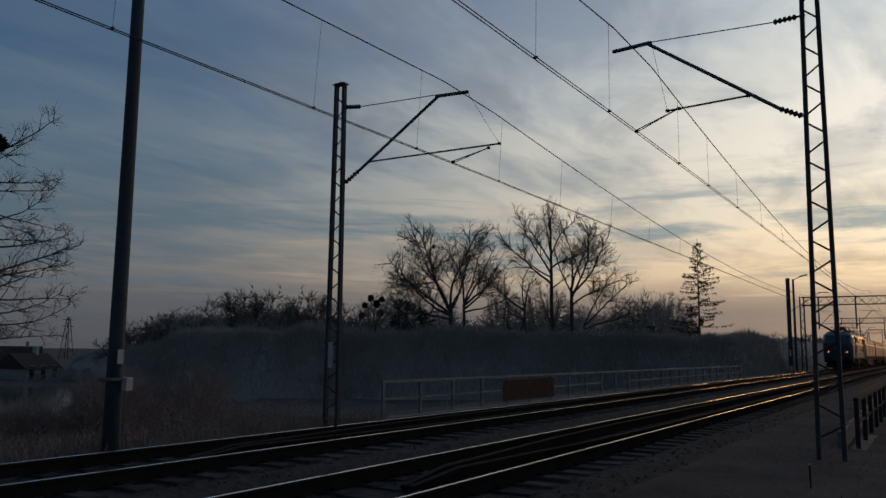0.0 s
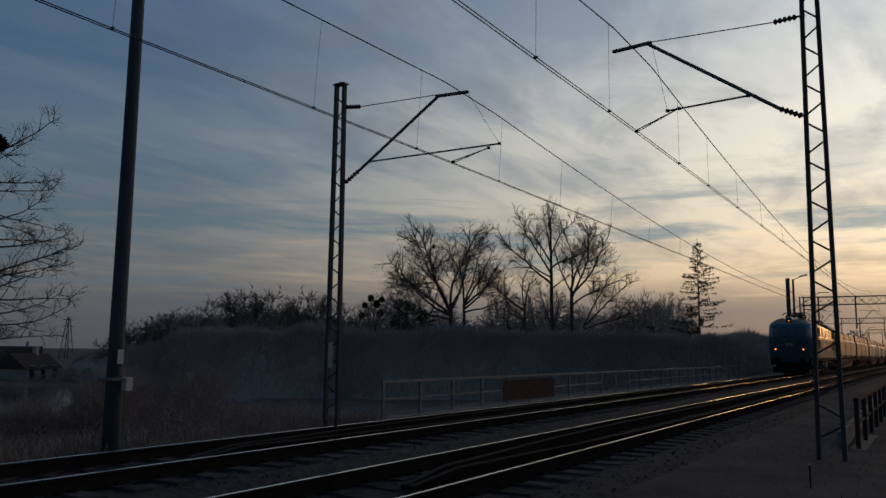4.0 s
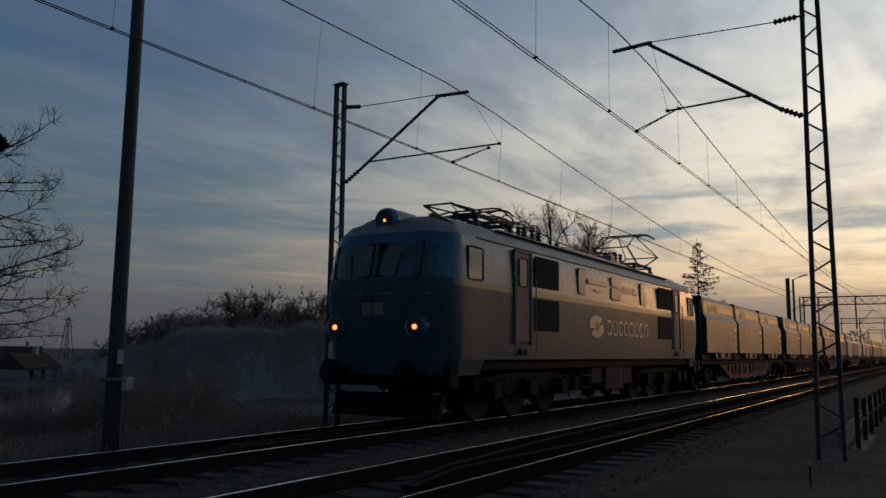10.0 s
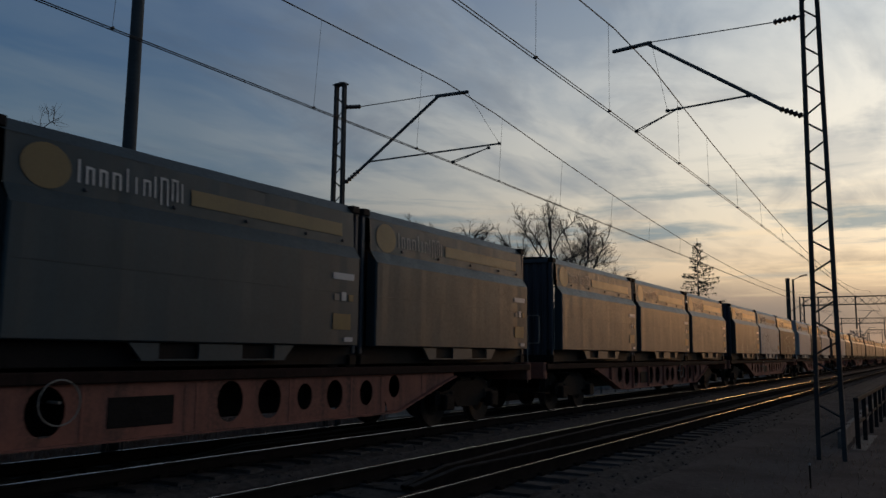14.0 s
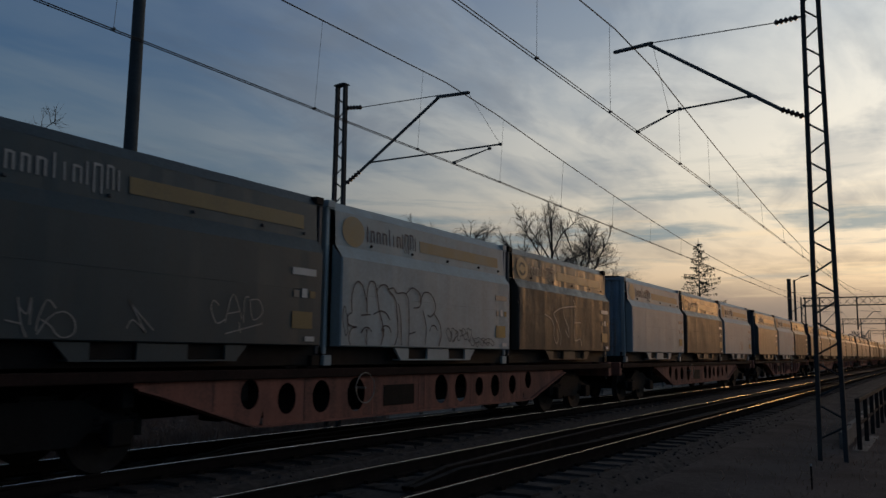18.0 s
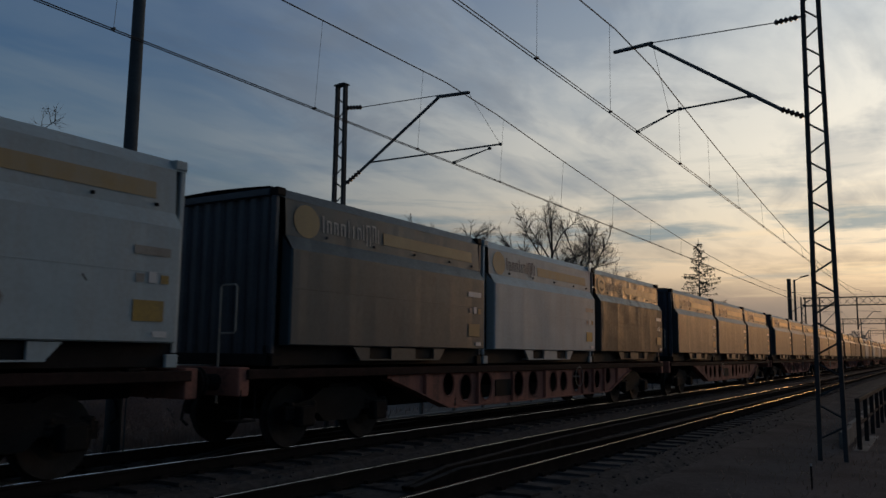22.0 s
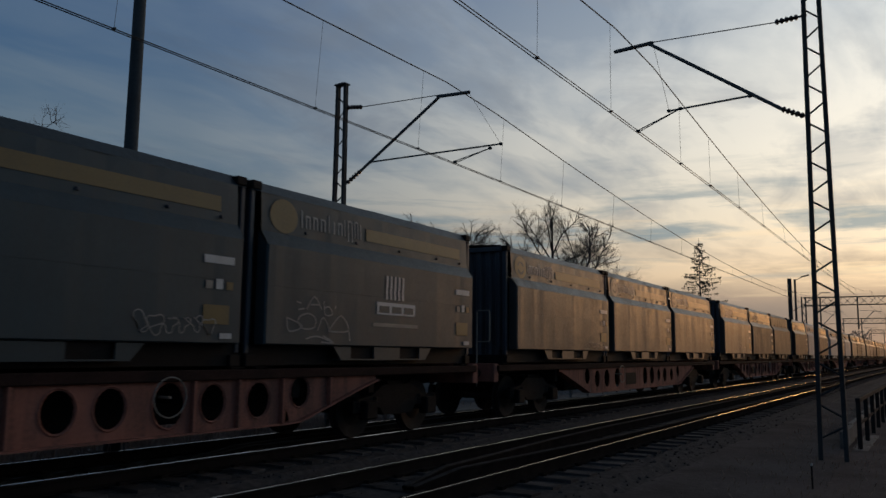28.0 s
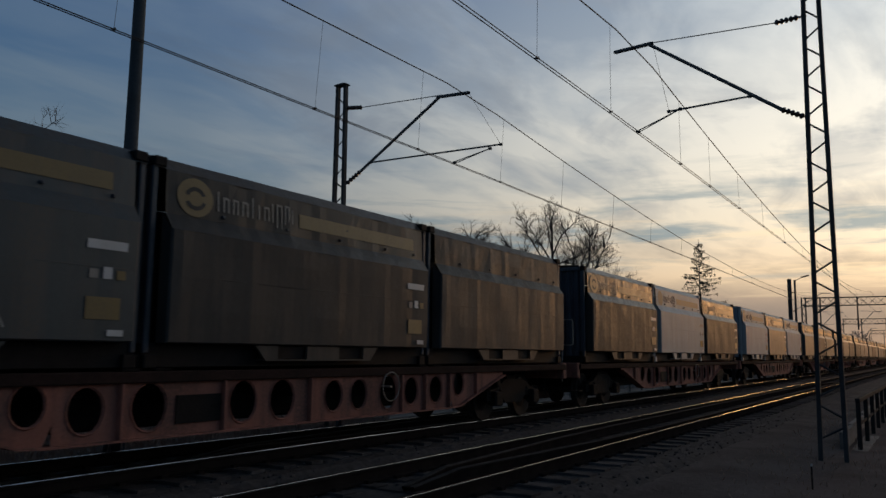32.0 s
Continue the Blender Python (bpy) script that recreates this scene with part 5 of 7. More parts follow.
def build_wagon():
    w = thing("flat_wagon", "red-oxide container flat wagon with pierced side frames", "railway wagon", "flat wagons of the freight train")
    pierced = {-1: [(4.55, .21), (5.20, .245), (6.02, .27), (7.50, .265), (8.24, .265), (9.36, .225), (9.98, .225), (10.78, .265), (11.46, .225), (12.26, .23), (13.08, .21)],
               1: [(4.55, .19), (5.33, .20), (6.12, .225), (6.80, .19), (7.52, .265), (8.24, .265), (10.78, .265), (11.62, .24), (12.36, .22), (13.08, .20)]}
    for e in (-1, 1):
        y0 = e * 1.25 - (.03 if e < 0 else -.02)
        part("side_frame", holed_plate(lambda x: 1.04, belly_bottom, pierced[e], 2.6, 14.9, y0, .014, lambda x: .76 if abs(x - 8.75) < 3.7 else .84), RED, w)
        s = Shape().bevel_box(-.65, 18.15, e * 1.25 - .10, e * 1.25 + .10, 1.04, 1.17, .012)
        part("sill", s, DARK_RED, w, "long grimy red side sill")
        fl = Shape()
        pts = [2.6 + 12.3 * i / 40 for i in range(41)]
        fl.quadgrid([[(x, e * 1.25 - .11, belly_bottom(x) - .025), (x, e * 1.25 + .11, belly_bottom(x) - .025), (x, e * 1.25 + .11, belly_bottom(x)), (x, e * 1.25 - .11, belly_bottom(x))] for x in pts], True)
        part("lower_flange", fl, RED, w)
        for x in (3.7, 5.62, 7.14, 8.80, 11.12, 11.86, 12.68, 13.7) if e < 0 else (3.7, 4.92, 5.72, 7.12, 8.80, 8.98, 10.36, 11.98, 13.7):
            part("stiffener", Shape().bevel_box(x - .02, x + .02, e * 1.25 - .10, e * 1.25 + .04, belly_bottom(x) + .002, 1.04, .004), RED, w)
        for x in (.1, 5.75, 6.2, 11.85, 12.3, 17.75):
            part("container_spigot", Shape().bevel_box(x - .12, x + .12, e * 1.20 - .09, e * 1.20 + .09, 1.17, 1.205, .01), RUST, w)
        part("brake_wheel", Shape().ring((10.7, e * 1.40, .86), .235, .009).tube([(10.7, e * 1.40, .86), (10.7, e * 1.2, .86)], .018, 6), HANDRAIL, w, "thin pale brake wheel")
        x0, x1 = (6.40, 7.1) if e < 0 else (9.15, 10.05)
        part("data_plate", Shape().bevel_box(x0, x1, e * 1.29 - .012, e * 1.29 + .004, .54, .88, .003), BOGIE, w, "dark lettered data panel")
    for x in (3.2, 5.0, 7.0, 9.05, 11.1, 13.1, 14.9):
        part("cross_member", Shape().bevel_box(x - .08, x + .08, -1.2, 1.2, .75, 1.03, .01), BOGIE, w)
    part("centre_sill", Shape().bevel_box(-.6, 18.1, -.28, .28, .80, 1.08, .02), BOGIE, w)
    # Boxes added to keep the far light out of the side frame holes.
    for x0, x1, y0, y1, z0, z1 in ((3.6, 13.9, -.62, -.30, .46, .86), (4.6, 9.0, .2, .7, .50, .98), (9.6, 13.0, .2, .6, .44, .80)):
        part("brake_gear", Shape().bevel_box(x0, x1, y0, y1, z0, z1, .03), BOGIE, w)
    for x in (-.68, 18.18):
        part("headstock", Shape().bevel_box(x - .10, x + .10, -1.3, 1.3, .82, 1.2, .015), RED, w)
        d = -1 if x < 0 else 1
        for e in (-1, 1):
            part("buffer", Shape().lathe([(.11, x + d * .08), (.11, x + d * .26), (.08, x + d * .27), (.08, x + d * .38), (.2, x + d * .39), (.2, x + d * .42), (.15, x + d * .432)], (0, e * .87, 1.0), "x", 14), BOGIE, w)
        part("coupling", Shape().tube([(x + d * .05, 0, 1.0), (x + d * .42, 0, .86), (x + d * .5, 0, .78)], .035, 6), BOGIE, w)
    part("brake_hose", Shape().tube([(-.75, -.45, .9), (-.92, -.46, .72), (-.96, -.45, .5), (-.86, -.45, .42)], .022, 6), BLACK, w)
    for x, e in ((-.76, 1), (18.26, -1)):
        part("handrail", Shape().tube([(x, -.88 * e, .72), (x, -.88 * e, 2.27), (x, -.91 * e, 2.30), (x, -1.15 * e, 2.30), (x, -1.18 * e, 2.27), (x, -1.18 * e, 1.68), (x, -1.15 * e, 1.65), (x, -.89 * e, 1.65)], .015, 6), HANDRAIL, w, "pale looped shunter handrail")
    part("step", Shape().box(-.75, -.45, -1.32, -1.0, .48, .50).tube([(-.73, -1.3, .5), (-.73, -1.3, .9)], .012, 5).tube([(-.47, -1.3, .5), (-.47, -1.3, .9)], .012, 5), BOGIE, w)
    tank = Shape().lathe([(.02, 13.6), (.17, 13.64), (.17, 14.5), (.02, 14.54)], (0, -.55, .68), "x", 12)
    part("air_tank", tank, BOGIE, w)
    return w


# container cross-section, half width against height
def side_y(z):
    if z <= 2.86:
        return 1.445
    if z <= 3.06:
        return 1.445 - (z - 2.86) / .20 * .135
    if z <= 3.60:
        return 1.31 - (z - 3.06) / .54 * .03
    return 1.28 - (z - 3.60) / .16 * .15


def panel_on_side(x0, x1, z0, z1, e=-1, lift=.011, depth=.004):
    """A thin film that follows the container's side wall."""
    zs = [z for z in (z0, 2.86, 3.06, 3.60, z1) if z0 <= z <= z1]
    sh = Shape()
    rows = []
    for z in sorted(set(zs)):
        y = e * (side_y(z) + lift)
        rows.append([(x0, y, z), (x1, y, z), (x1, y - e * depth, z), (x0, y - e * depth, z)])
    b = sh.quadgrid(rows, True)
    sh.f += [(b, b + 1, b + 2, b + 3), tuple(b + 4 * (len(rows) - 1) + i for i in range(4))]
    return sh


def curve(pts, n=4):
    """A smooth line through points of (x, z)."""
    out = []
    for i in range(len(pts) - 1):
        a, b, c, d = (Vector(pts[min(max(k, 0), len(pts) - 1)]) for k in (i - 1, i, i + 1, i + 2))
        for k in range(n):
            t = k / n
            p = b + (c - a) * .5 * t + (a * 2 - b * 5 + c * 4 - d) * .5 * t * t + (b * 3 - a - c * 3 + d) * .5 * t ** 3
            out.append((p.x, p.y))
    return out + [tuple(pts[-1])]


def stroke(lines, width, e=-1):
    """Sprayed strokes as thin raised ribbons; lines of (x, z) points."""
    sh = Shape()
    for raw in lines:
        pts = curve(raw)
        rows = []
        for i, (px, pz) in enumerate(pts):
            qa, qb = pts[max(i - 1, 0)], pts[min(i + 1, len(pts) - 1)]
            dx, dz = qb[0] - qa[0], qb[1] - qa[1]
            n = math.hypot(dx, dz) or 1
            ox, oz = -dz / n * width / 2, dx / n * width / 2
            row = []
            for ax, az in ((px - ox, pz - oz), (px + ox, pz + oz)):
                az = min(max(az, 1.53), 2.84)
                row.append((ax, e * (side_y(az) + .0145), az))
            rows.append(row)
        sh.quadgrid(rows)
    return sh


def scribble(seed, x0, x1, z0, z1, width, loops=5):
    """One illegible looping line."""
    rnd = random.Random(seed)
    pts = []
    for i in range(loops):
        cx = x0 + (x1 - x0) * (i + .5) / loops
        w, h = (x1 - x0) / loops * rnd.uniform(.35, .6), (z1 - z0) * rnd.uniform(.35, .5)
        cz = (z0 + z1) / 2 + rnd.uniform(-.1, .1) * (z1 - z0)
        ph, turns = rnd.uniform(2.4, 3.8), rnd.choice((.8, 1.05, 1.3))
        k2, a2 = rnd.choice((2, 3)), rnd.uniform(.15, .4)
        for k in range(27):
            t = turns * 2 * math.pi * k / 26
            r = 1 + a2 * math.sin(k2 * t + ph)
            pts.append((cx + w * r * math.cos(t + ph), cz + h * r * math.sin(t + ph) * .9))
    return stroke([pts], width)


STYLES = {
    "dark": dict(label="dark anthracite bulk container with faded yellow stripe", side=DARK_PAINT, up=DARK_PAINT, end=END_DARK, stripe=YELLOW_DIM, logo=YELLOW_DIM, print=PRINT_FADED, tag=YELLOW_DIM),
    "dusty": dict(label="dark bulk container coated in brown dust", side=DUSTY, up=DUSTY_TOP, end=END_DARK, stripe=YELLOW_DIM, logo=YELLOW_DIM, print=PRINT_GREY, tag=YELLOW_DIM),
    "white": dict(label="white bulk container with yellow stripe and scuffs", side=WHITE_PAINT, up=WHITE_PAINT, end=END_BLUE, stripe=FADED_ORANGE, logo=FADED_ORANGE, print=PRINT_DARK, tag=YELLOW),
}
STYLES["bare"] = dict(STYLES["dusty"], label="dented bulk container under an even coat of dust", up=DUSTY)
STYLES["bold"] = dict(STYLES["dark"], print=PRINT_WHITE)
STYLES["worn"] = dict(STYLES["dark"], label="worn slate-grey bulk container with yellow stripe", side=SLATE_PAINT, up=SLATE_PAINT, print=PRINT_WHITE)
STYLES["pale"] = dict(STYLES["dark"], side=SLATE_PAINT, up=SLATE_PAINT, print=PRINT_WHITE, logo=PRINT_GREY, stripe=PRINT_SAND)
GLYPHS = ((0, .05, .26), (.10, .12, .20), (.27, .12, .20), (.44, .13, .20), (.63, .08, .28), (.75, .07, .20), (.86, .12, .20), (1.02, .05, .26), (1.11, .13, .27), (1.28, .11, .28), (1.43, .08, .24))


def build_container(style):
    S = STYLES[style]
    c = thing("bulk_container", S["label"], "freight container", "bulk containers of the freight train")
    L0, L1 = -.17, 5.81
    # lower wall, bulging past the frame
    for e in (-1, 1):
        lo = Shape()
        xs = [0, .025] + [i * 5.64 / 34 for i in range(1, 34)] + [5.615, 5.64]
        zs = (1.50, 1.515, 1.9, 2.3, 2.6, 2.84, 2.86)
        dent = lambda x, z: .006 * noise.noise((x * 3.4, z * .4, 5.0 + e)) + .008 * noise.noise((x * 1.3 + (7 if e > 0 else 0), z * 1.7, 3.0 if style in ("dark", "bold", "pale", "worn") else 8.0))
        deep = 1.9 if style in ("bare", "dusty") else 1.0
        rows = []
        for z in zs:
            rows.append([(x, e * (1.445 - (.02 if (x < .01 or x > 5.63 or z < 1.51) else 0) + deep * dent(x, z)), z) for x in xs])
        lo.quadgrid(rows)
        lo.quadgrid([[(x, e * 1.30, 1.50) for x in xs], [(x, e * 1.425, 1.50) for x in xs]])
        for x in (0, 5.64):
            lo.quadgrid([[(x, e * 1.25, 1.5), (x, e * 1.25, 3.06)], [(x, e * 1.425, 1.5), (x, e * 1.42, 2.86)]])
        part("lower_wall", lo, S["side"], c)
        up = Shape()
        rows = []
        for z in (2.86, 2.96, 3.06, 3.075, 3.3, 3.58, 3.60):
            rows.append([(x, e * (side_y(z) + (dent(x * 1.6, z * 1.5) * 1.3 * deep if 2.9 < z < 3.59 else 0)), z) for x in xs])
        up.quadgrid(rows)
        part("upper_wall", up, S["up"], c)
        part("seam", Shape().bevel_box(.05, 5.6, e * 1.446 - .003, e * 1.446 + .004, 2.30, 2.312, .001), S["side"], c)
        for x in (.9, 2.1, 3.3, 4.5, 5.35):
            part("lug", Shape().bevel_box(x - .022, x + .022, e * 1.318 - .02, e * 1.318 + .02, 3.11, 3.15, .006), BLACK if style == "white" else S["end"], c)
        # frame and fork pockets
        # The shade in the gap under the container is put into this rail's black.
        part("bottom_rail", Shape().bevel_box(L0, L1, e * 1.17 - .06, e * 1.17 + .06, 1.21, 1.50, .01), BLACK, c)
        pk = Shape()
        for a, b in ((1.50, 1.92), (2.52, 3.24), (3.84, 4.22)):
            o = [(a, 1.30), (b, 1.30), (b, 1.49), (a, 1.49)]
            if a < 1.6:
                o[0], o[3] = (1.68, 1.30), (1.50, 1.49)
            if b > 4.2:
                o[1], o[2] = (4.04, 1.30), (4.22, 1.49)
            pk.prism(o, e * 1.40, e * 1.36)
        pk.prism([(1.68, 1.285), (4.04, 1.285), (4.04, 1.305), (1.68, 1.305)], e * 1.40, e * 1.20)
        # Black panels stand in for the shade inside the fork pockets.
        for a, b in ((1.93, 2.51), (3.25, 3.83)):
            part("pocket_hole", Shape().bevel_box(a, b, e * 1.33 - .02, e * 1.33 + .02, 1.31, 1.49, .004), BLACK, c)
        part("fork_pocket", pk, S["side"], c, "pale plate with two fork pockets" if style == "white" else "")
        for x in (L0, L1):
            part("corner_post", Shape().bevel_box(x - .08 if x > 1 else x, x if x > 1 else x + .08, e * 1.21 - .05, e * 1.21 + .05, 1.38, 3.62, .012), S["up"] if style == "white" else S["end"], c)
            for z in (1.205, 3.62):
                part("corner_casting", Shape().bevel_box(x - .18 if x > 1 else x, x if x > 1 else x + .18, e * 1.20 - .085, e * 1.20 + .085, z, z + (.16 if z < 2 else .12), .012), S["up"] if style == "white" else BLACK, c)
    # ends with corrugation
    for x, d in ((L0, -1), (L1, 1)):
        en = Shape()
        ys = [-1.2 + 2.4 * i / 60 for i in range(61)]
        row = lambda z: [(x - d * (.075, .075, .075, .022, .02, .022)[i % 6], y, z) for i, y in enumerate(ys)]
        en.quadgrid([row(1.38), row(3.66)])
        part("end_wall", en, S["end"], c, "corrugated end wall")
        part("end_beam", Shape().bevel_box(x - .04, x + .04, -1.2, 1.2, 1.21, 1.38, .01), BLACK, c)
        part("end_beam", Shape().bevel_box(x - .04, x + .04, -1.15, 1.15, 3.62, 3.72, .01), S["end"], c)
    rf = Shape()
    ys = [-1.28, -1.13, -.6, 0, .6, 1.13, 1.28]
    zz = [3.60, 3.76, 3.785, 3.80, 3.785, 3.76, 3.60]
    rf.quadgrid([[(x, y, z + .006 * noise.noise((x * 2, y * 2, 4))) for y, z in zip(ys, zz)] for x in [L0 + (L1 - L0) * i / 14 for i in range(15)]])
    part("roof", rf, S["up"], c)
    # printing on the wall that faces the near track, and on the other
    for e in (-1, 1) if style != "bare" else ():
        mk = lambda a, b: (a, b) if e < 0 else (5.64 - b, 5.64 - a)
        a, b = mk(2.36, 5.34)
        part("stripe", panel_on_side(a, b, 3.20, 3.40, e), S["stripe"], c, "faded yellow stripe")
        cx = .44 if e < 0 else 5.2
        dz = Shape()
        n = 28
        for ring in range(1):
            pts = [(cx + .285 * math.cos(2 * math.pi * k / n), 3.315 + .245 * math.sin(2 * math.pi * k / n)) for k in range(n)]
            b0 = len(dz.v)
            dz.v += [(px, e * (side_y(pz) + .012), pz) for px, pz in pts] + [(cx, e * (side_y(3.315) + .012), 3.315)]
            dz.f += [(b0 + k, b0 + (k + 1) % n, b0 + n) for k in range(n)]
        lg = part("round_emblem", dz, S["logo"], c, "round pale emblem" if style == "pale" else "round yellow emblem")
        if style in ("pale", "dusty", "worn"):
            for flip in (0, math.pi):
                arc = Shape()
                pts = [(cx + .17 * math.cos(flip + .4 + .35 * k), 3.30 + .15 * math.sin(flip + .4 + .35 * k)) for k in range(8)]
                arc.quadgrid([[(px + d * .35 * (px - cx), e * (side_y(pz) + .017), pz + d * .35 * (pz - 3.30)) for d in (-1, 0)] for px, pz in pts])
                part("emblem_arc", arc, S["side"], lg)
        for gx, gw, gh in GLYPHS if e < 0 else ():
            # plain bars and arches stand for the maker's lettering
            a, b, w = .80 + gx * .98, .80 + (gx + gw * .92) * .98, .030 if gx < .6 else .024
            lo = 3.20 - (.07 if gx == 1.11 else 0)
            g = panel_on_side(a, a + w, lo, 3.20 + gh, e)
            if gw > .09:
                g.join(panel_on_side(b - w, b, lo, 3.19 + gh, e)).join(panel_on_side(a + w, b - w, 3.17 + gh, 3.20 + gh, e))
            part("lettering_bar", g, S["print"], c)
        a, b = mk(4.98, 5.48)
        part("number_panel", panel_on_side(a, b, 2.50, 2.60, e), PRINT_WHITE if style != "white" else PRINT_GREY, c, "small plate of unreadable numbers")
        for i in range(3):
            a, b = mk(5.02 + i * .17, 5.13 + i * .17)
            part("warning_label", panel_on_side(a, b, 2.18, 2.28 + .03 * (i % 2), e), (PRINT_GREY, PRINT_WHITE, S["tag"])[i], c)
        a, b = mk(5.0, 5.42)
        part("yellow_label", panel_on_side(a, b, 1.74, 1.98, e), S["tag"], c, "faded orange-yellow label")
        a, b = mk(5.28, 5.48)
        part("small_plate", panel_on_side(a, b, 1.56, 1.63, e), PRINT_WHITE, c)
    return c


# ---- locomotive ----


def loco_end(z):
    """Distance of the end face from the body's centre, and half width, at a height."""
    pts = [(1.02, 9.12, 1.42), (1.28, 9.20, 1.47), (1.9, 9.32, 1.49), (2.45, 9.42, 1.49), (2.60, 9.42, 1.49), (3.45, 9.24, 1.46), (3.70, 9.16, 1.42), (3.90, 9.02, 1.25), (4.08, 8.62, .95), (4.20, 8.0, .55)]
    for (z0, e0, w0), (z1, e1, w1) in zip(pts, pts[1:]):
        if z <= z1:
            t = (z - z0) / (z1 - z0)
            return e0 + (e1 - e0) * t, w0 + (w1 - w0) * t
    return pts[-1][1:]


def loco_face(z, y, end=-1):
    """The end face's distance from the body's centre; the leading end stands a little further out."""
    e, w = loco_end(z)
    return e + (.16 if end < 0 else -.14) - .58 * abs(y / w) ** 5


def loco_ring(z):
    e, w = loco_end(z)
    m = 14
    ys = [-w + 2 * w * i / m for i in range(m + 1)]
    front = [(-loco_face(z, y, -1), y, z) for y in ys]
    rear = [(loco_face(z, y, 1), y, z) for y in reversed(ys)]
    side = [-8.58, -8.46, -7.86, -6.5, -4, -2, 0, 2, 4, 6.5, 7.66, 8.40]
    return front + [(x, w, z) for x in side] + rear + [(x, -w, z) for x in reversed(side)]


def in_cab_window(c):
    """Whether a point of the skin lies in the windscreens or the cab's side windows."""
    if not 2.84 < c.z < 3.48:
        return False
    return (abs(c.x) > 8.5 and abs(c.y) < 1.27) or (abs(c.y) > 1.4 and (-8.46 < c.x < -7.86 or 7.66 < c.x < 8.40))


def loco_skin(zs):
    s = Shape()
    s.quadgrid([loco_ring(z) for z in zs], True)
    mid = lambda f: sum((Vector(s.v[i]) for i in f), Vector()) / len(f)
    s.f = [f for f in s.f if not in_cab_window(mid(f))]
    return s


def face_patch(y0, y1, z0, z1, end, lift, ny=5, nz=4):
    s = Shape()
    s.quadgrid([[(end * (loco_face(z, y, end) + lift), y, z) for y in [y0 + (y1 - y0) * i / ny for i in range(ny + 1)]] for z in [z0 + (z1 - z0) * j / nz for j in range(nz + 1)]])
    return s


def rounded(x0, x1, z0, z1, r):
    out = []
    for cx, cz, a in ((x1 - r, z1 - r, 0), (x0 + r, z1 - r, 90), (x0 + r, z0 + r, 180), (x1 - r, z0 + r, 270)):
        out += [(cx + r * math.cos(radians(a + k * 30)), cz + r * math.sin(radians(a + k * 30))) for k in range(4)]
    return out


def side_window(parent, x0, x1, z0, z1, e, glass, name="window", r=.07):
    y = 1.49 * e
    fr = Shape().prism(rounded(x0 - .022, x1 + .022, z0 - .022, z1 + .022, r + .02), y + e * .006, y - e * .02)
    w = part(name, fr, BLACK, parent)
    part("pane", Shape().prism(rounded(x0, x1, z0, z1, r), y + e * .009, y + e * .002), glass, w)
    return w


def pantograph(parent, x, raised, name_label):
    base = Shape().bevel_box(x - .95, x + .95, -.06, .06, 4.42, 4.48, .01)
    for e in (-1, 1):
        base.bevel_box(x - .95, x + .95, e * .55 - .04, e * .55 + .04, 4.42, 4.50, .01)
    for s in (-.9, .9):
        base.bevel_box(x + s - .04, x + s + .04, -.6, .6, 4.42, 4.48, .01)
    p = part("pantograph", base, MAST, parent, name_label)
    ins = Shape()
    for s in (-.85, .85):
        for e in (-.55, .55):
            insulator(ins, (x + s, e, 4.16), (x + s, e, 4.43), 4, .075)
    part("pantograph_insulator", ins, CERAMIC, p)
    zk, zh, k, kw = (4.94, 5.50, 1.70, .60) if raised else (4.62, 4.66, 1.6, .34)
    for s in (-1, 1):
        for e in (-1, 1):
            part("lower_arm", Shape().tube([(x + s * .45, e * .52, 4.5), (x + s * k, e * kw, zk)], .030, 6), MAST, p)
            part("upper_arm", Shape().tube([(x + s * k, e * kw, zk), (x + s * .10, e * .32, zh)], .020, 6), MAST, p)
        part("arm_shaft", Shape().tube([(x + s * .45, -.55, 4.5), (x + s * .45, .55, 4.5)], .04, 6), MAST, p)
        part("knee_bar", Shape().tube([(x + s * k, -kw - .02, zk), (x + s * k, kw + .02, zk)], .022, 6), MAST, p)
        part("arm_brace", Shape().tube([(x + s * k, -kw, zk), (x + s * .10, .32, zh)], .012, 5), MAST, p)
    hd = Shape()
    for s in (-.16, .16):
        hd.tube([(x + s, -.98, zh - .12), (x + s, -.80, zh + .02), (x + s, -.6, zh + .05), (x + s, .6, zh + .05), (x + s, .80, zh + .02), (x + s, .98, zh - .12)], .022, 6)
    for e in (-.5, .5):
        hd.tube([(x - .16, e, zh + .03), (x, e * .7, zh - .03), (x + .16, e, zh + .03)], .014, 5)
    part("collector_head", hd, BLACK, p)


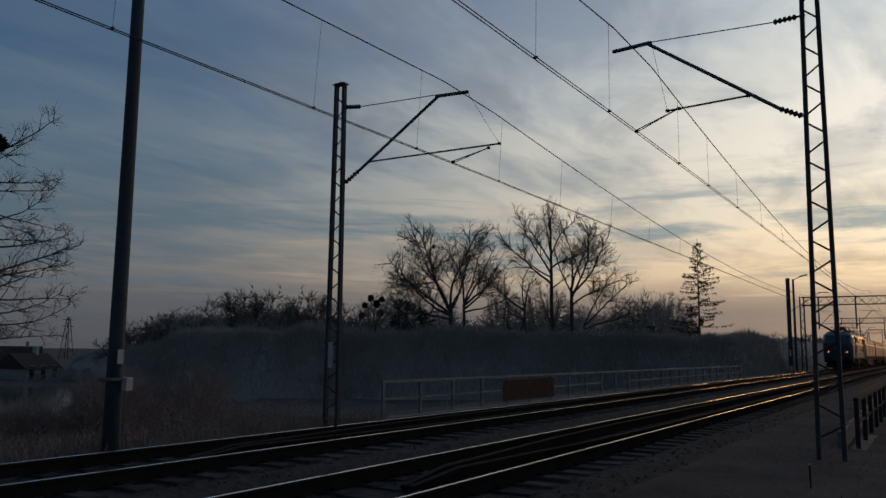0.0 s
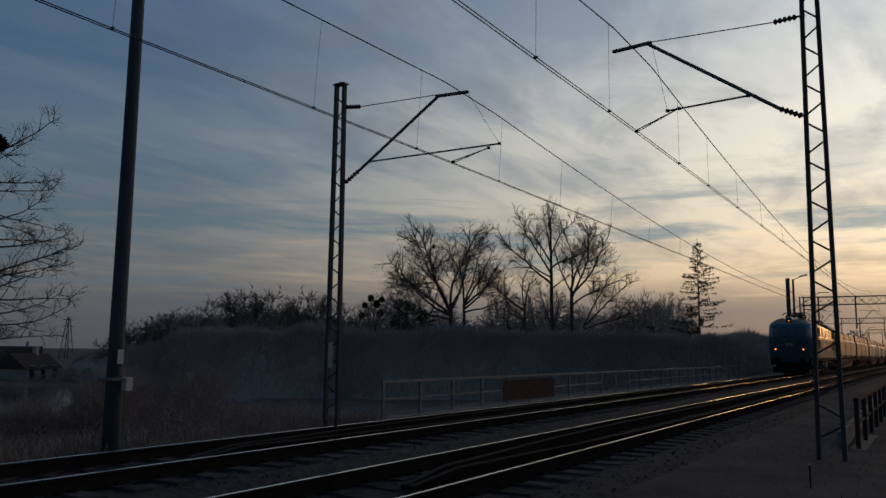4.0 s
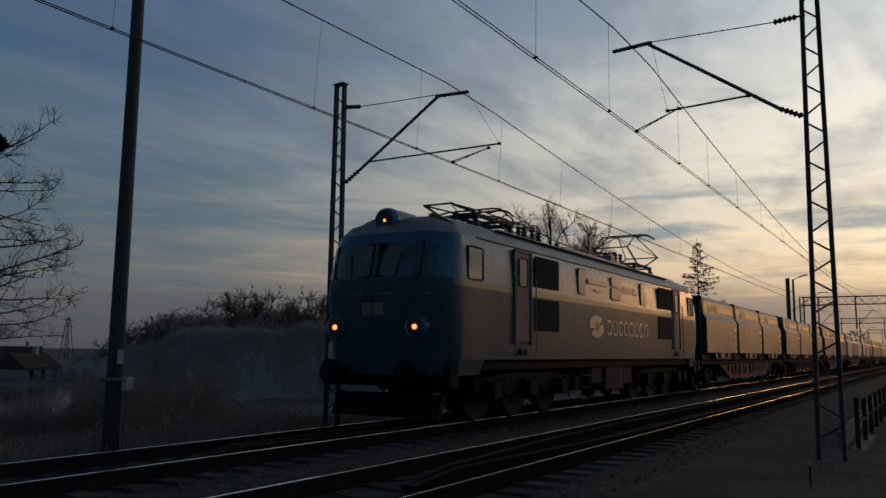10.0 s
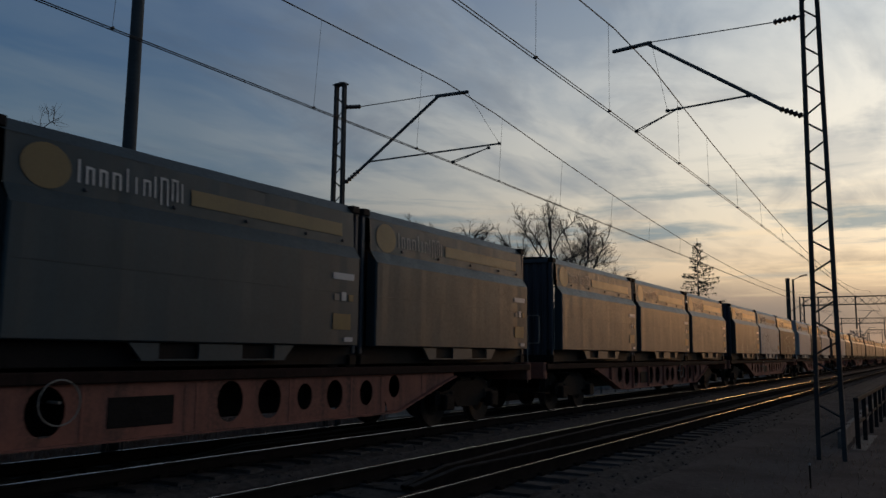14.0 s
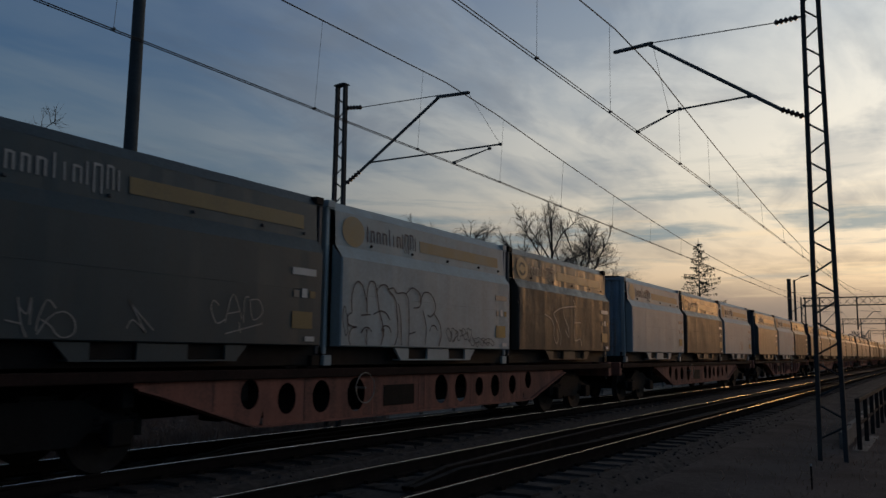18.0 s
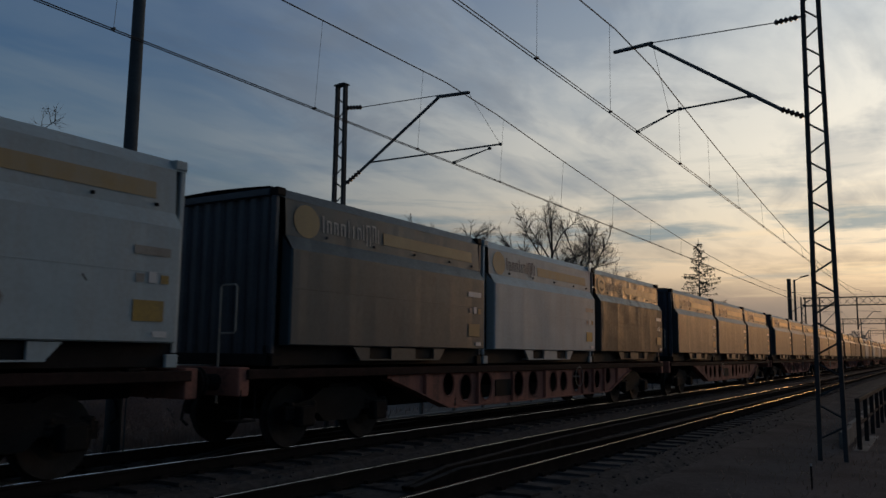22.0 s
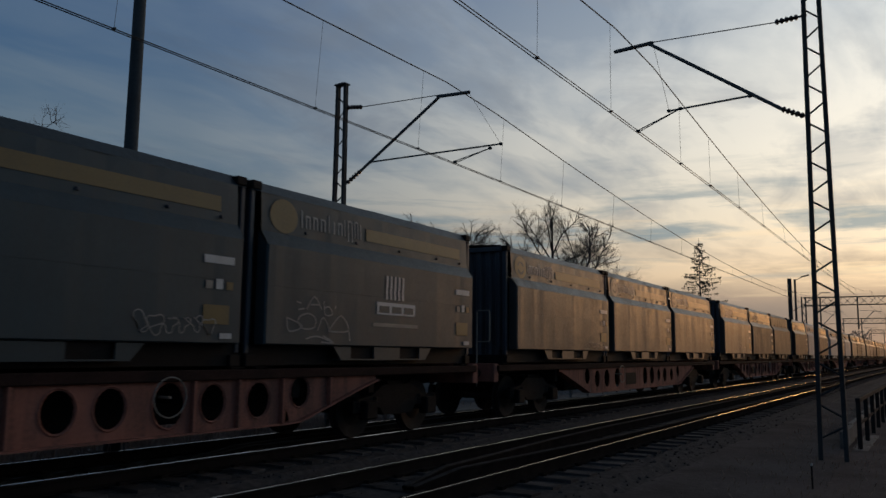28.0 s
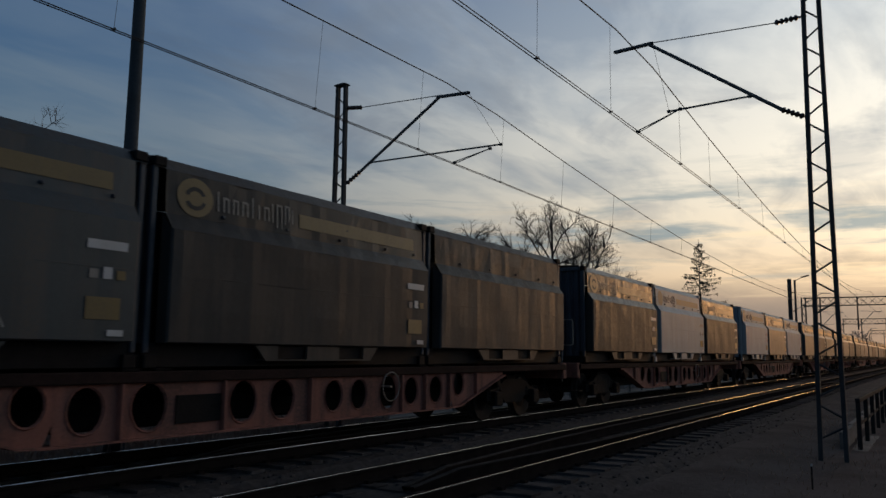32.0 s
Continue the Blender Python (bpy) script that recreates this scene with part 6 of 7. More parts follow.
def build_locomotive():
    L = thing("electric_locomotive", "heavy blue electric freight locomotive with yellow-green waist stripe and lit headlamps", "locomotive")
    part("body", loco_skin((1.28, 1.5, 1.9, 2.45, 2.60, 2.68)), LOCO_LOW, L, smooth=True)
    band = part("waist_stripe", loco_skin((2.68, 2.81)), LOCO_LIME, L, "yellow-green painted stripe", smooth=True)
    band.data.materials.append(LOCO_LOW)
    for poly in band.data.polygons:
        poly.material_index = int(poly.center.x < -8.8)
    part("upper_body", loco_skin((2.81, 2.84, 3.15, 3.48, 3.51, 3.70)), LOCO_BLUE, L, "mid-blue upper body side", smooth=True)
    rf = loco_skin((3.70, 3.80, 3.90, 4.08, 4.20))
    n = len(loco_ring(2))
    rf.f.append(tuple(range(4 * n, 5 * n)))
    part("roof", rf, LOCO_ROOF, L, smooth=True)
    gut = Shape()
    for e in (-1, 1):
        gut.bevel_box(-8.0, 8.0, e * 1.435 - .02, e * 1.435 + .02, 3.685, 3.725, .006)
    part("gutter", gut, LOCO_ROOF, L)
    part("underframe", Shape().bevel_box(-8.4, 8.4, -1.38, 1.38, 1.06, 1.27, .02), BOGIE, L)
    for end in (-1, 1):
        sk = Shape()
        rows = []
        for z in (.98, 1.12, 1.28):
            e_, w_ = loco_end(max(z, 1.02))
            back = 7.9 - .5 * (z - .98)
            rows.append([(end * back, -w_, z)] + [(end * loco_face(max(z, 1.02), y, end), y, z) for y in [-w_ + 2 * w_ * i / 14 for i in range(15)]] + [(end * back, w_, z)])
        sk.quadgrid(rows)
        part("end_skirt", sk, LOCO_LOW, L)
    for e in (-1, 1):
        f = 1 if e < 0 else -1
        for x, s in ((-6.08, 1), (6.05, -1)):
            y = e * 1.492
            d = part("cab_door", Shape().prism(rounded(x - .36, x + .36, 1.66, 3.58, .05), y + e * .012, y - e * .03), LOCO_LOW, L)
            part("door_frame", Shape().prism(rounded(x - .43, x - .385, 1.60, 3.64, .02), y + e * .03, y - e * .03).prism(rounded(x + .385, x + .43, 1.60, 3.64, .02), y + e * .03, y - e * .03).prism(rounded(x - .43, x + .43, 3.595, 3.64, .02), y + e * .03, y - e * .03), LOCO_LOW, d)
            part("door_window", Shape().prism(rounded(x - .20, x + .20, 2.86, 3.46, .09), y + e * .022, y - e * .01), PALE_GLASS, d)
            seal = rounded(x - .205, x + .205, 2.855, 3.465, .09)
            part("window_seal", Shape().tube([(a, y + e * .022, b) for a, b in seal + seal[:1]], .016, 5), BLACK, d, "black rubber seal")
            for o in (-.50, .50):
                hr = Shape().tube([(x + o, y + e * .02, 1.35), (x + o, y + e * .09, 1.40), (x + o, y + e * .09, 3.05), (x + o, y + e * .02, 3.10)], .014, 6)
                part("grab_rail", hr, HANDRAIL, d)
            part("footstep", Shape().bevel_box(x - .17, x + .17, e * 1.50 - .03, e * 1.50 + .03, 1.38, 1.50, .01), BLACK, d)
        for x0, x1 in ((-5.47, -4.12), (3.95, 5.42)):
            for z0, z1 in ((2.90, 3.60), (1.92, 2.64)):
                y = e * 1.492
                lv = part("louvre", Shape().bevel_box(x0, x1, min(y, y + e * .016), max(y, y + e * .016), z0, z1, .004), LOUVRE, L)
                sl = Shape()
                for i in range(14):
                    z = z0 + .03 + (z1 - z0 - .06) * i / 13
                    sl.bevel_box(x0 + .03, x1 - .03, min(y + e * .016, y + e * .03), max(y + e * .016, y + e * .03), z - .012, z + .012, .003)
                part("louvre_slat", sl, LOUVRE, lv)
        f0, f1, b0, b1 = (-8.46, -7.86, 7.66, 8.42)
        for wa, wb in ((f0, f1), (b0, b1 - .02)):
            y = e * 1.478
            ring = rounded(wa, wb, 2.84, 3.48, .06)
            fw = part("cab_window", Shape().tube([(x, y, z) for x, z in ring + ring[:1]], .022, 6), BLACK, L, "black rubber-framed cab window")
            part("pane", Shape().prism(rounded(wa, wb, 2.84, 3.48, .06), y - .003, y + .003), CAB_GLASS, fw).visible_shadow = False
            if wa > 0:
                part("window_bar", Shape().bevel_box((wa + wb) / 2 - .018, (wa + wb) / 2 + .018, y - .012, y + .012, 2.85, 3.47, .004), BLACK, fw)
        y = e * 1.492
        side_window(L, -2.85, -2.42, 2.93, 3.56, e, BODY_PANE, "body_window")
        w3 = side_window(L, -.44, .30, 2.93, 3.24, e, BODY_PANE, "body_window")
        part("upper_pane", Shape().prism(rounded(-.44, .30, 3.30, 3.56, .05), e * 1.499, e * 1.485), BODY_PANE, w3)
        side_window(L, 2.16, 2.60, 2.93, 3.56, e, BODY_PANE, "body_window")
        # operator emblem and lettering as plain shapes
        y = e * 1.497
        em = Shape()
        cx = -1.63
        for t0 in (20, 200):
            pts = [(cx + .16 * math.cos(radians(t0 + a)), 2.13 + .13 * math.sin(radians(t0 + a))) for a in range(0, 181, 30)]
            pts += [(cx + .56 * math.cos(radians(t0 + a)) * (1 if a < 150 else .9), 2.13 + .30 * math.sin(radians(t0 + a))) for a in range(170, -1, -30)]
            em.prism(pts, min(y, y + e * .003), max(y, y + e * .003))
        part("emblem", em, PRINT_LOCO, L, "pale two-part round emblem")
        part("emblem_centre", Shape().disc((cx, y + e * .003, 2.13), .12, -e * .003), YELLOW, L)
        for i in range(8):
            x0 = -.84 + i * .465
            outer, inner = rounded(x0, x0 + .38, 1.92, 2.34, .12), rounded(x0 + .068, x0 + .312, 1.985, 2.275, .07)
            g = Shape()
            gap = (7, 3, 15, 11)[i % 4]
            for k in range(16):
                if k != gap:
                    n = (k + 1) % 16
                    b0 = len(g.v)
                    for yy in (y + e * .004, y - e * .002):
                        g.v += [(p[0], yy, p[1]) for p in (outer[k], outer[n], inner[n], inner[k])]
                    g.f += [(b0, b0 + 1, b0 + 2, b0 + 3), (b0, b0 + 1, b0 + 5, b0 + 4), (b0 + 3, b0 + 2, b0 + 6, b0 + 7)]
            part("lettering_bar", g, PRINT_LOCO, L, "pale operator lettering drawn as open rounded shapes")
        for i in range(7):
            x0 = .62 + .187 * i
            nb = Shape()
            if i == 4:
                nb.bevel_box(x0 + .03, x0 + .11, min(y, y + e * .004), max(y, y + e * .004), 3.24, 3.28, .001)
            else:
                nb.bevel_box(x0 + .01, x0 + .12, min(y, y + e * .004), max(y, y + e * .004), 3.15, 3.37, .001)
            part("number_bar", nb, PRINT_LOCO, L, "white running number drawn as bars")
        part("number_bar", Shape().bevel_box(-2.2, -.66, min(y, y + e * .004), max(y, y + e * .004), 3.24, 3.38, .001), PRINT_LOCO, L)
        part("number_bar", Shape().bevel_box(-1.7, -1.15, min(y, y + e * .004), max(y, y + e * .004), 3.05, 3.12, .001), PRINT_LOCO, L)
    for end in (-1, 1):
        for e in (-1, 1):
            a, b = sorted((e * .06, e * 1.02))
            ws = part("windscreen", face_patch(a, b, 2.84, 3.48, end, .004), CAB_GLASS, L)
            ws.visible_shadow = False
            p0, p1 = sorted((e * 1.02, e * 1.06))
            part("window_pillar", face_patch(p0, p1, 2.83, 3.49, end, .002), LOCO_BLUE, L)
            fr = Shape()
            ring = [(a, 2.84), (b, 2.84), (b, 3.48), (a, 3.48), (a, 2.84)]
            fr.tube([(end * (loco_face(z, y, end) + .014), y, z) for y, z in ring], .022, 5)
            part("windscreen_frame", fr, BLACK, ws)
            part("wiper", Shape().tube([(end * (loco_face(2.80, e * .5, end) + .03), e * .5, 2.80), (end * (loco_face(3.3, e * .62, end) + .03), e * .62, 3.30)], .010, 5), BLACK, ws)
            a2, b2 = sorted((e * 1.06, e * 1.28))
            part("quarter_window", face_patch(a2, b2, 2.84, 3.48, end, .004), CAB_GLASS, L).visible_shadow = False
            yy, zz = e * .94, 1.88
            fx = loco_face(zz, yy, end)
            hl = part("headlamp", Shape().lathe([(.23, end * (fx - .1)), (.23, end * (fx + .06)), (.19, end * (fx + .09)), (.17, end * (fx + .05))], (0, yy, zz), "x", 18), LOCO_BLUE, L)
            part("lens", Shape().lathe([(.165, end * (fx + .05)), (.165, end * (fx + .066)), (.10, end * (fx + .074))], (0, yy, zz), "x", 16), GLASS if end > 0 else PALE_GLASS, hl)
            if end < 0:
                part("bulb", Shape().lathe([(.052, end * (fx + .07)), (.046, end * (fx + .09)), (.020, end * (fx + .098))], (0, yy, zz), "x", 12), LAMP, hl, "glowing orange bulb")
            part("buffer", Shape().lathe([(.14, end * 8.9), (.14, end * 9.2), (.10, end * 9.21), (.10, end * (9.60 - .12 * end - .08)), (.25, end * (9.60 - .12 * end - .07)), (.25, end * (9.60 - .12 * end - .02)), (.18, end * (9.60 - .12 * end))], (0, e * .87, 1.02), "x", 16), BOGIE, L)
            part("hand_rail", Shape().tube([(end * (loco_face(2.55, e * 1.2, end) + .04), e * 1.2, 2.5), (end * (loco_face(2.55, e * .2, end) + .05), e * .2, 2.5)], .014, 5), HANDRAIL, L)
        fx = loco_face(3.86, 0, end)
        dome = part("roof_lamp", Shape().lathe([(.26, end * (fx - .9)), (.27, end * (fx - .1)), (.24, end * (fx - .0)), (.20, end * (fx + .02)), (.17, end * (fx - .03))], (0, 0, 3.98), "x", 18), LOCO_BLUE, L, "domed upper headlamp")
        part("lens", Shape().lathe([(.165, end * (fx - .03)), (.165, end * (fx - .015)), (.1, end * (fx - .008))], (0, 0, 3.98), "x", 16), PALE_GLASS, dome)
        if end < 0:
            part("bulb", Shape().lathe([(.034, end * (fx - .02)), (.03, end * (fx - .002)), (.014, end * (fx + .004))], (0, 0, 3.98), "x", 12), LAMP, dome, "glowing orange bulb")
        part("window_pillar", face_patch(-.06, .06, 2.83, 3.49, end, .002), LOCO_BLUE, L)
        cab = part("cab_bulkhead", Shape().bevel_box(end * 6.62 - .02, end * 6.62 + .02, -1.40, 1.40, 1.30, 3.74, .005), CAB_GREY, L, "dull green-grey cab rear wall")
        lo, hi = sorted((end * 6.66, end * 8.9))
        part("cab_floor", Shape().bevel_box(lo, hi, -1.36, 1.36, 1.80, 1.86, .005), CAB_GREY, cab)
        lo, hi = sorted((end * 8.15, end * 8.7))
        part("control_desk", Shape().bevel_box(lo, hi, -1.25, 1.25, 1.86, 2.78, .04), BLACK, cab)
        part("buffer_beam", Shape().bevel_box(min(end * 8.6, end * 9.0), max(end * 8.6, end * 9.0), -1.4, 1.4, .75, 1.25, .03), BOGIE, L)
        part("snow_plough", Shape().prism([(end * 8.95, .62), (end * 9.15, .18), (end * 9.05, .18), (end * 8.8, .62)], -1.25, 1.25), BOGIE, L)
        part("coupling", Shape().tube([(end * 9.0, 0, 1.02), (end * 9.4, 0, .95), (end * 9.5, 0, .8)], .05, 8), BOGIE, L)
        em = Shape()
        for a in range(2):
            em.quadgrid([[(end * (loco_face(z, y, end) + .006), y, z) for y in (-.26 + a * .28, -.02 + a * .26)] for z in (2.10, 2.22, 2.34)])
        part("front_emblem", em, PRINT_GREY, L)
        b = new("bogie")
        b.parent = L
        b.location = (end * 5.15, 0, 0)
        f = Shape()
        for e in (-1, 1):
            f.prism([(-2.5, .62), (-2.5, .86), (-1.3, .98), (1.3, .98), (2.5, .86), (2.5, .62), (1.6, .66), (1.0, .52), (.6, .66), (-.6, .66), (-1.0, .52), (-1.6, .66)], e * 1.12 - .07, e * 1.12 + .07)
        f.box(-.3, .3, -1.1, 1.1, .6, .9)
        part("bogie_frame", f, BOGIE, b)
        for wx in (-1.75, 0, 1.75):
            wheelset(b, wx, .625)
            for e in (-1, 1):
                part("axle_box", Shape().bevel_box(wx - .2, wx + .2, e * 1.22 - .12, e * 1.22 + .12, .45, .82, .03), BOGIE, b)
                for d in (-.34, .34):
                    sp = Shape().lathe([(.10, .6), (.115, .64), (.095, .68), (.115, .72), (.095, .76), (.115, .80), (.095, .86)], (wx + d, e * 1.2, 0), "z", 8)
                    part("spring", sp, BOGIE, b)
        for e in (-1, 1):
            part("sand_box", Shape().bevel_box(2.4, 2.75, e * 1.2 - .12, e * 1.2 + .12, .5, .85, .03), BOGIE, b)
    for x0, x1, w, z in ((-1.6, -.75, 1.32, .62), (-.65, .85, 1.36, .42), (.95, 1.7, 1.32, .55)):
        part("battery_box", Shape().bevel_box(x0, x1, -w, w, z, 1.06, .03), BATTERY, L, "grey underfloor battery box")
    ladder = part("ladder", Shape().tube([(-2.32, -1.33, 1.1), (-2.32, -1.33, .2)], .018, 6), BATTERY, L)
    part("stile", Shape().tube([(-1.78, -1.33, 1.1), (-1.78, -1.33, .2)], .018, 6), BATTERY, ladder)
    for z in (.25, .55, .85):
        part("rung", Shape().bevel_box(-2.31, -1.79, -1.36, -1.30, z, z + .03, .005), BATTERY, ladder)
    # roof equipment
    pantograph(L, -5.65, False, "lowered dark pantograph")
    pantograph(L, 5.35, True, "raised pantograph touching the contact wire")
    part("roof_hatch", Shape().bevel_box(-2.0, 3.2, -.75, .75, 4.15, 4.27, .03), LOCO_ROOF, L)
    part("roof_box", Shape().bevel_box(1.72, 2.10, -.72, -.36, 4.2, 4.45, .02), LOCO_ROOF, L)
    bus = Shape()
    for x0, x1 in ((-4.6, -2.6),):
        bus.tube([(x0, -.3, 4.62), (x0 + .6, -.35, 4.66), (x1, -.3, 4.60)], .02, 6).tube([(x0, .3, 4.62), (x1, .3, 4.60)], .02, 6)
    bus.tube([(-2.6, -.3, 4.6), (-1.8, -.4, 4.45), (3.8, -.4, 4.42), (4.5, -.3, 4.5)], .018, 6)
    part("busbar", bus, WIRE, L)
    for x, y in ((-4.4, -.3), (-4.4, .3), (-3.6, -.32), (-2.7, -.32), (-2.45, .25), (-1.7, -.4), (.6, -.4), (3.6, -.4), (7.0, -.35), (7.0, .35)):
        s = Shape()
        insulator(s, (x, y, 4.14), (x, y, 4.60 if x < -2 else 4.42), 5, .085)
        part("roof_insulator", s, CERAMIC, L)
    for x, y, top in ((3.85, -.1, 4.82), (4.25, -.15, 4.78), (2.75, -.2, 4.62), (-3.05, .1, 4.72), (-2.75, -.15, 4.76)):
        s = Shape()
        insulator(s, (x, y, 4.16), (x, y, top - .08), 5, .075)
        s.bevel_box(x - .055, x + .055, y - .055, y + .055, top - .08, top, .015)
        part("surge_arrester", s, CERAMIC, L, "dark ribbed surge arrester")
    lugs = Shape()
    for x in (-7.9, -7.6, -1.2, -.4, .5, 6.9, 7.5, 7.75, 8.0):
        lugs.ring((x, -.85, 4.14), .035, .012, 10).bevel_box(x - .02, x + .02, -.87, -.83, 4.04, 4.11, .008)
    part("lifting_eye", lugs, BLACK, L)
    for x, y, w, h, z in ((-4.55, -.35, .34, .20, 4.56), (-4.0, .15, .32, .24, 4.56), (-3.5, -.3, .42, .18, 4.58), (-2.9, -.3, .35, .16, 4.58), (3.35, -.15, .36, .16, 4.60), (4.75, -.2, .34, -.16, 4.58), (5.1, .2, .3, -.14, 4.55)):
        part("jumper_cable", Shape().tube([(x + w * math.cos(radians(a)), y, z + h * math.sin(radians(a))) for a in range(0, 181, 15)], .022, 6), WIRE, L)
    for x in (-5.2, -4.9, -3.9, -3.2, 2.9, 3.2):
        part("jumper_cable", Shape().tube([(x - .2, .35, 4.55), (x, .3, 4.72), (x + .25, -.35, 4.66), (x + .4, -.4, 4.5)], .017, 5), WIRE, L)
    walk_rail = Shape()
    for e in (-1, 1):
        walk_rail.bevel_box(-6.5, 6.5, e * 1.02 - .10, e * 1.02 + .10, 4.06, 4.09, .008)
    part("roof_walkway", walk_rail, LOCO_ROOF, L)
    part("horn", Shape().lathe([(.03, -8.0), (.04, -8.2), (.09, -8.42)], (0, -.6, 4.12), "x", 10), HANDRAIL, L)
    return L


loco = build_locomotive()
MOVING.append((loco, -10.58, 0))

wagon0 = build_wagon()
wagons = [wagon0] + [copy_thing(wagon0, pose(0, 0, 0)) for k in range(1, WAGONS)]
for k, w in enumerate(wagons):
    for x in (1.65, 15.85):
        if k == 0:
            wagon_bogie(w, x)
        else:
            src = [c for c in wagon0.children if c.name.startswith("bogie") and abs(c.location.x - x) < .1][0]
            b2 = src.copy()
            scene.collection.objects.link(b2)
            b2.parent = w
            for ch in src.children:
                c2 = ch.copy()
                scene.collection.objects.link(c2)
                c2.parent = b2
                if ch.name.startswith("wheelset"):
                    WHEELS.append((c2, .46, c2.location.x))
    # some wagons run the other way round
    MOVING.append((w, k * PERIOD + 17.5, 180) if k in (0, 2, 3, 5, 7, 10, 13, 14) else (w, k * PERIOD, 0))

LOADS = ("BBD DDD DWU WUW DWU DDD DDD NPP NUV UWU WDW DUD DDU UDD DUD DDU DDD UDD").split()
protos_c = {"N": build_container("worn"), "P": build_container("pale"), "B": build_container("bold"), "D": build_container("dark"), "U": build_container("dusty"), "V": build_container("bare"), "W": build_container("white")}
used = set()
boxes = {}
for k in range(WAGONS):
    for i in range(3):
        kind = LOADS[k][i]
        if kind in used:
            c = copy_thing(protos_c[kind], pose(0, 0, 0))
        else:
            c = protos_c[kind]
            used.add(kind)
        boxes[k, i] = c
        MOVING.append((c, k * PERIOD + i * 6.08, 0))


def spray(k, i, shape, mat, label):
    part("graffiti", shape, mat, boxes[k, i], label)


def spray_lines(k, i, lines, width, mat, label):
    for pts in lines:
        spray(k, i, stroke([pts], width), mat, label)


spray_lines(2, 1, [[(0.26, 2.04), (0.24, 2.19), (0.27, 2.38), (0.37, 2.51), (0.50, 2.46), (0.58, 2.32), (0.63, 2.16), (0.64, 2.00)],
                     [(0.63, 2.16), (0.64, 2.39), (0.70, 2.53), (0.82, 2.53), (0.88, 2.41), (0.93, 2.22), (0.97, 2.06)],
                     [(0.88, 2.38), (0.98, 2.49), (1.14, 2.51), (1.23, 2.42)]], .021, SPRAY_BLACK, "black outlined bubble graffiti")
spray_lines(2, 1, [[(1.23, 2.42), (1.41, 2.29), (1.47, 2.02), (1.50, 1.75), (1.42, 1.55), (1.33, 1.52)],
                     [(1.19, 2.44), (1.35, 2.48), (1.45, 2.40), (1.67, 2.42), (1.79, 2.33), (1.82, 2.12), (1.83, 1.76), (1.81, 1.52)],
                     [(1.71, 2.39), (1.89, 2.52), (2.08, 2.48), (2.19, 2.36), (2.15, 2.21), (1.96, 2.18)]], .021, SPRAY_BLACK, "black outlined bubble graffiti")
spray_lines(2, 1, [[(1.50, 2.23), (1.58, 1.96), (1.61, 1.53)],
                     [(2.15, 2.28), (2.28, 2.46), (2.49, 2.46), (2.65, 2.32), (2.66, 2.17), (2.51, 2.05), (2.41, 2.08)],
                     [(2.61, 2.11), (2.81, 1.95), (2.87, 1.73), (2.80, 1.54)]], .021, SPRAY_BLACK, "black outlined bubble graffiti")
spray_lines(2, 1, [[(1.85, 1.73), (2.03, 1.77)],
                     [(2.25, 2.15), (2.37, 1.86), (2.34, 1.56)],
                     [(0.26, 2.02), (0.16, 1.97), (0.16, 1.85), (0.28, 1.81), (0.39, 1.80)]], .021, SPRAY_BLACK, "black outlined bubble graffiti")
spray_lines(2, 1, [[(0.39, 1.80), (0.25, 1.77), (0.19, 1.64), (0.23, 1.53), (0.34, 1.50)],
                     [(0.50, 1.71), (0.57, 1.79), (0.68, 1.80), (0.77, 1.74)],
                     [(0.64, 1.78), (0.65, 1.51)]], .021, SPRAY_BLACK, "black outlined bubble graffiti")
spray_lines(2, 1, [[(0.48, 1.99), (0.74, 2.01)],
                     [(0.81, 2.02), (1.01, 2.08), (1.17, 2.04), (1.26, 1.94)],
                     [(1.03, 1.75), (1.10, 1.84), (1.24, 1.83), (1.30, 1.74)]], .021, SPRAY_BLACK, "black outlined bubble graffiti")
spray_lines(2, 1, [[(1.11, 1.80), (1.09, 1.67)],
                     [(0.97, 2.06), (1.06, 1.87), (1.08, 1.67), (1.01, 1.52)],
                     [(2.48, 1.79), (2.54, 1.88), (2.65, 1.90), (2.74, 1.81)]], .021, SPRAY_BLACK, "black outlined bubble graffiti")
spray(2, 1, scribble(3, 3.05, 4.0, 1.62, 1.90, .014, 5), SPRAY_BLACK, "small black scrawl")
spray(2, 1, scribble(6, 3.9, 4.9, 1.56, 1.74, .014, 5), SPRAY_BLACK, "small black scrawl")
spray(2, 1, scribble(5, .05, .15, 1.58, 2.12, .012, 1), SPRAY_BLACK, "small black scrawl")
spray_lines(2, 2, [[(1.32, 2.32), (1.68, 2.23), (1.84, 2.03), (1.81, 1.87), (1.95, 1.67), (2.07, 1.76), (1.99, 2.00)],
                     [(2.20, 1.61), (2.23, 1.84), (2.09, 2.09), (1.85, 2.32), (1.91, 2.41), (2.36, 2.53), (3.20, 2.60)],
                     [(2.42, 2.53), (2.43, 2.32), (2.67, 2.08), (2.73, 1.82), (2.51, 1.98)],
                     [(3.04, 2.75), (3.13, 2.55), (3.08, 1.79), (3.45, 1.80), (3.54, 1.62)],
                     [(3.10, 2.19), (3.49, 2.21)]], .026, SPRAY_WHITE, "pale sprayed scrawl")
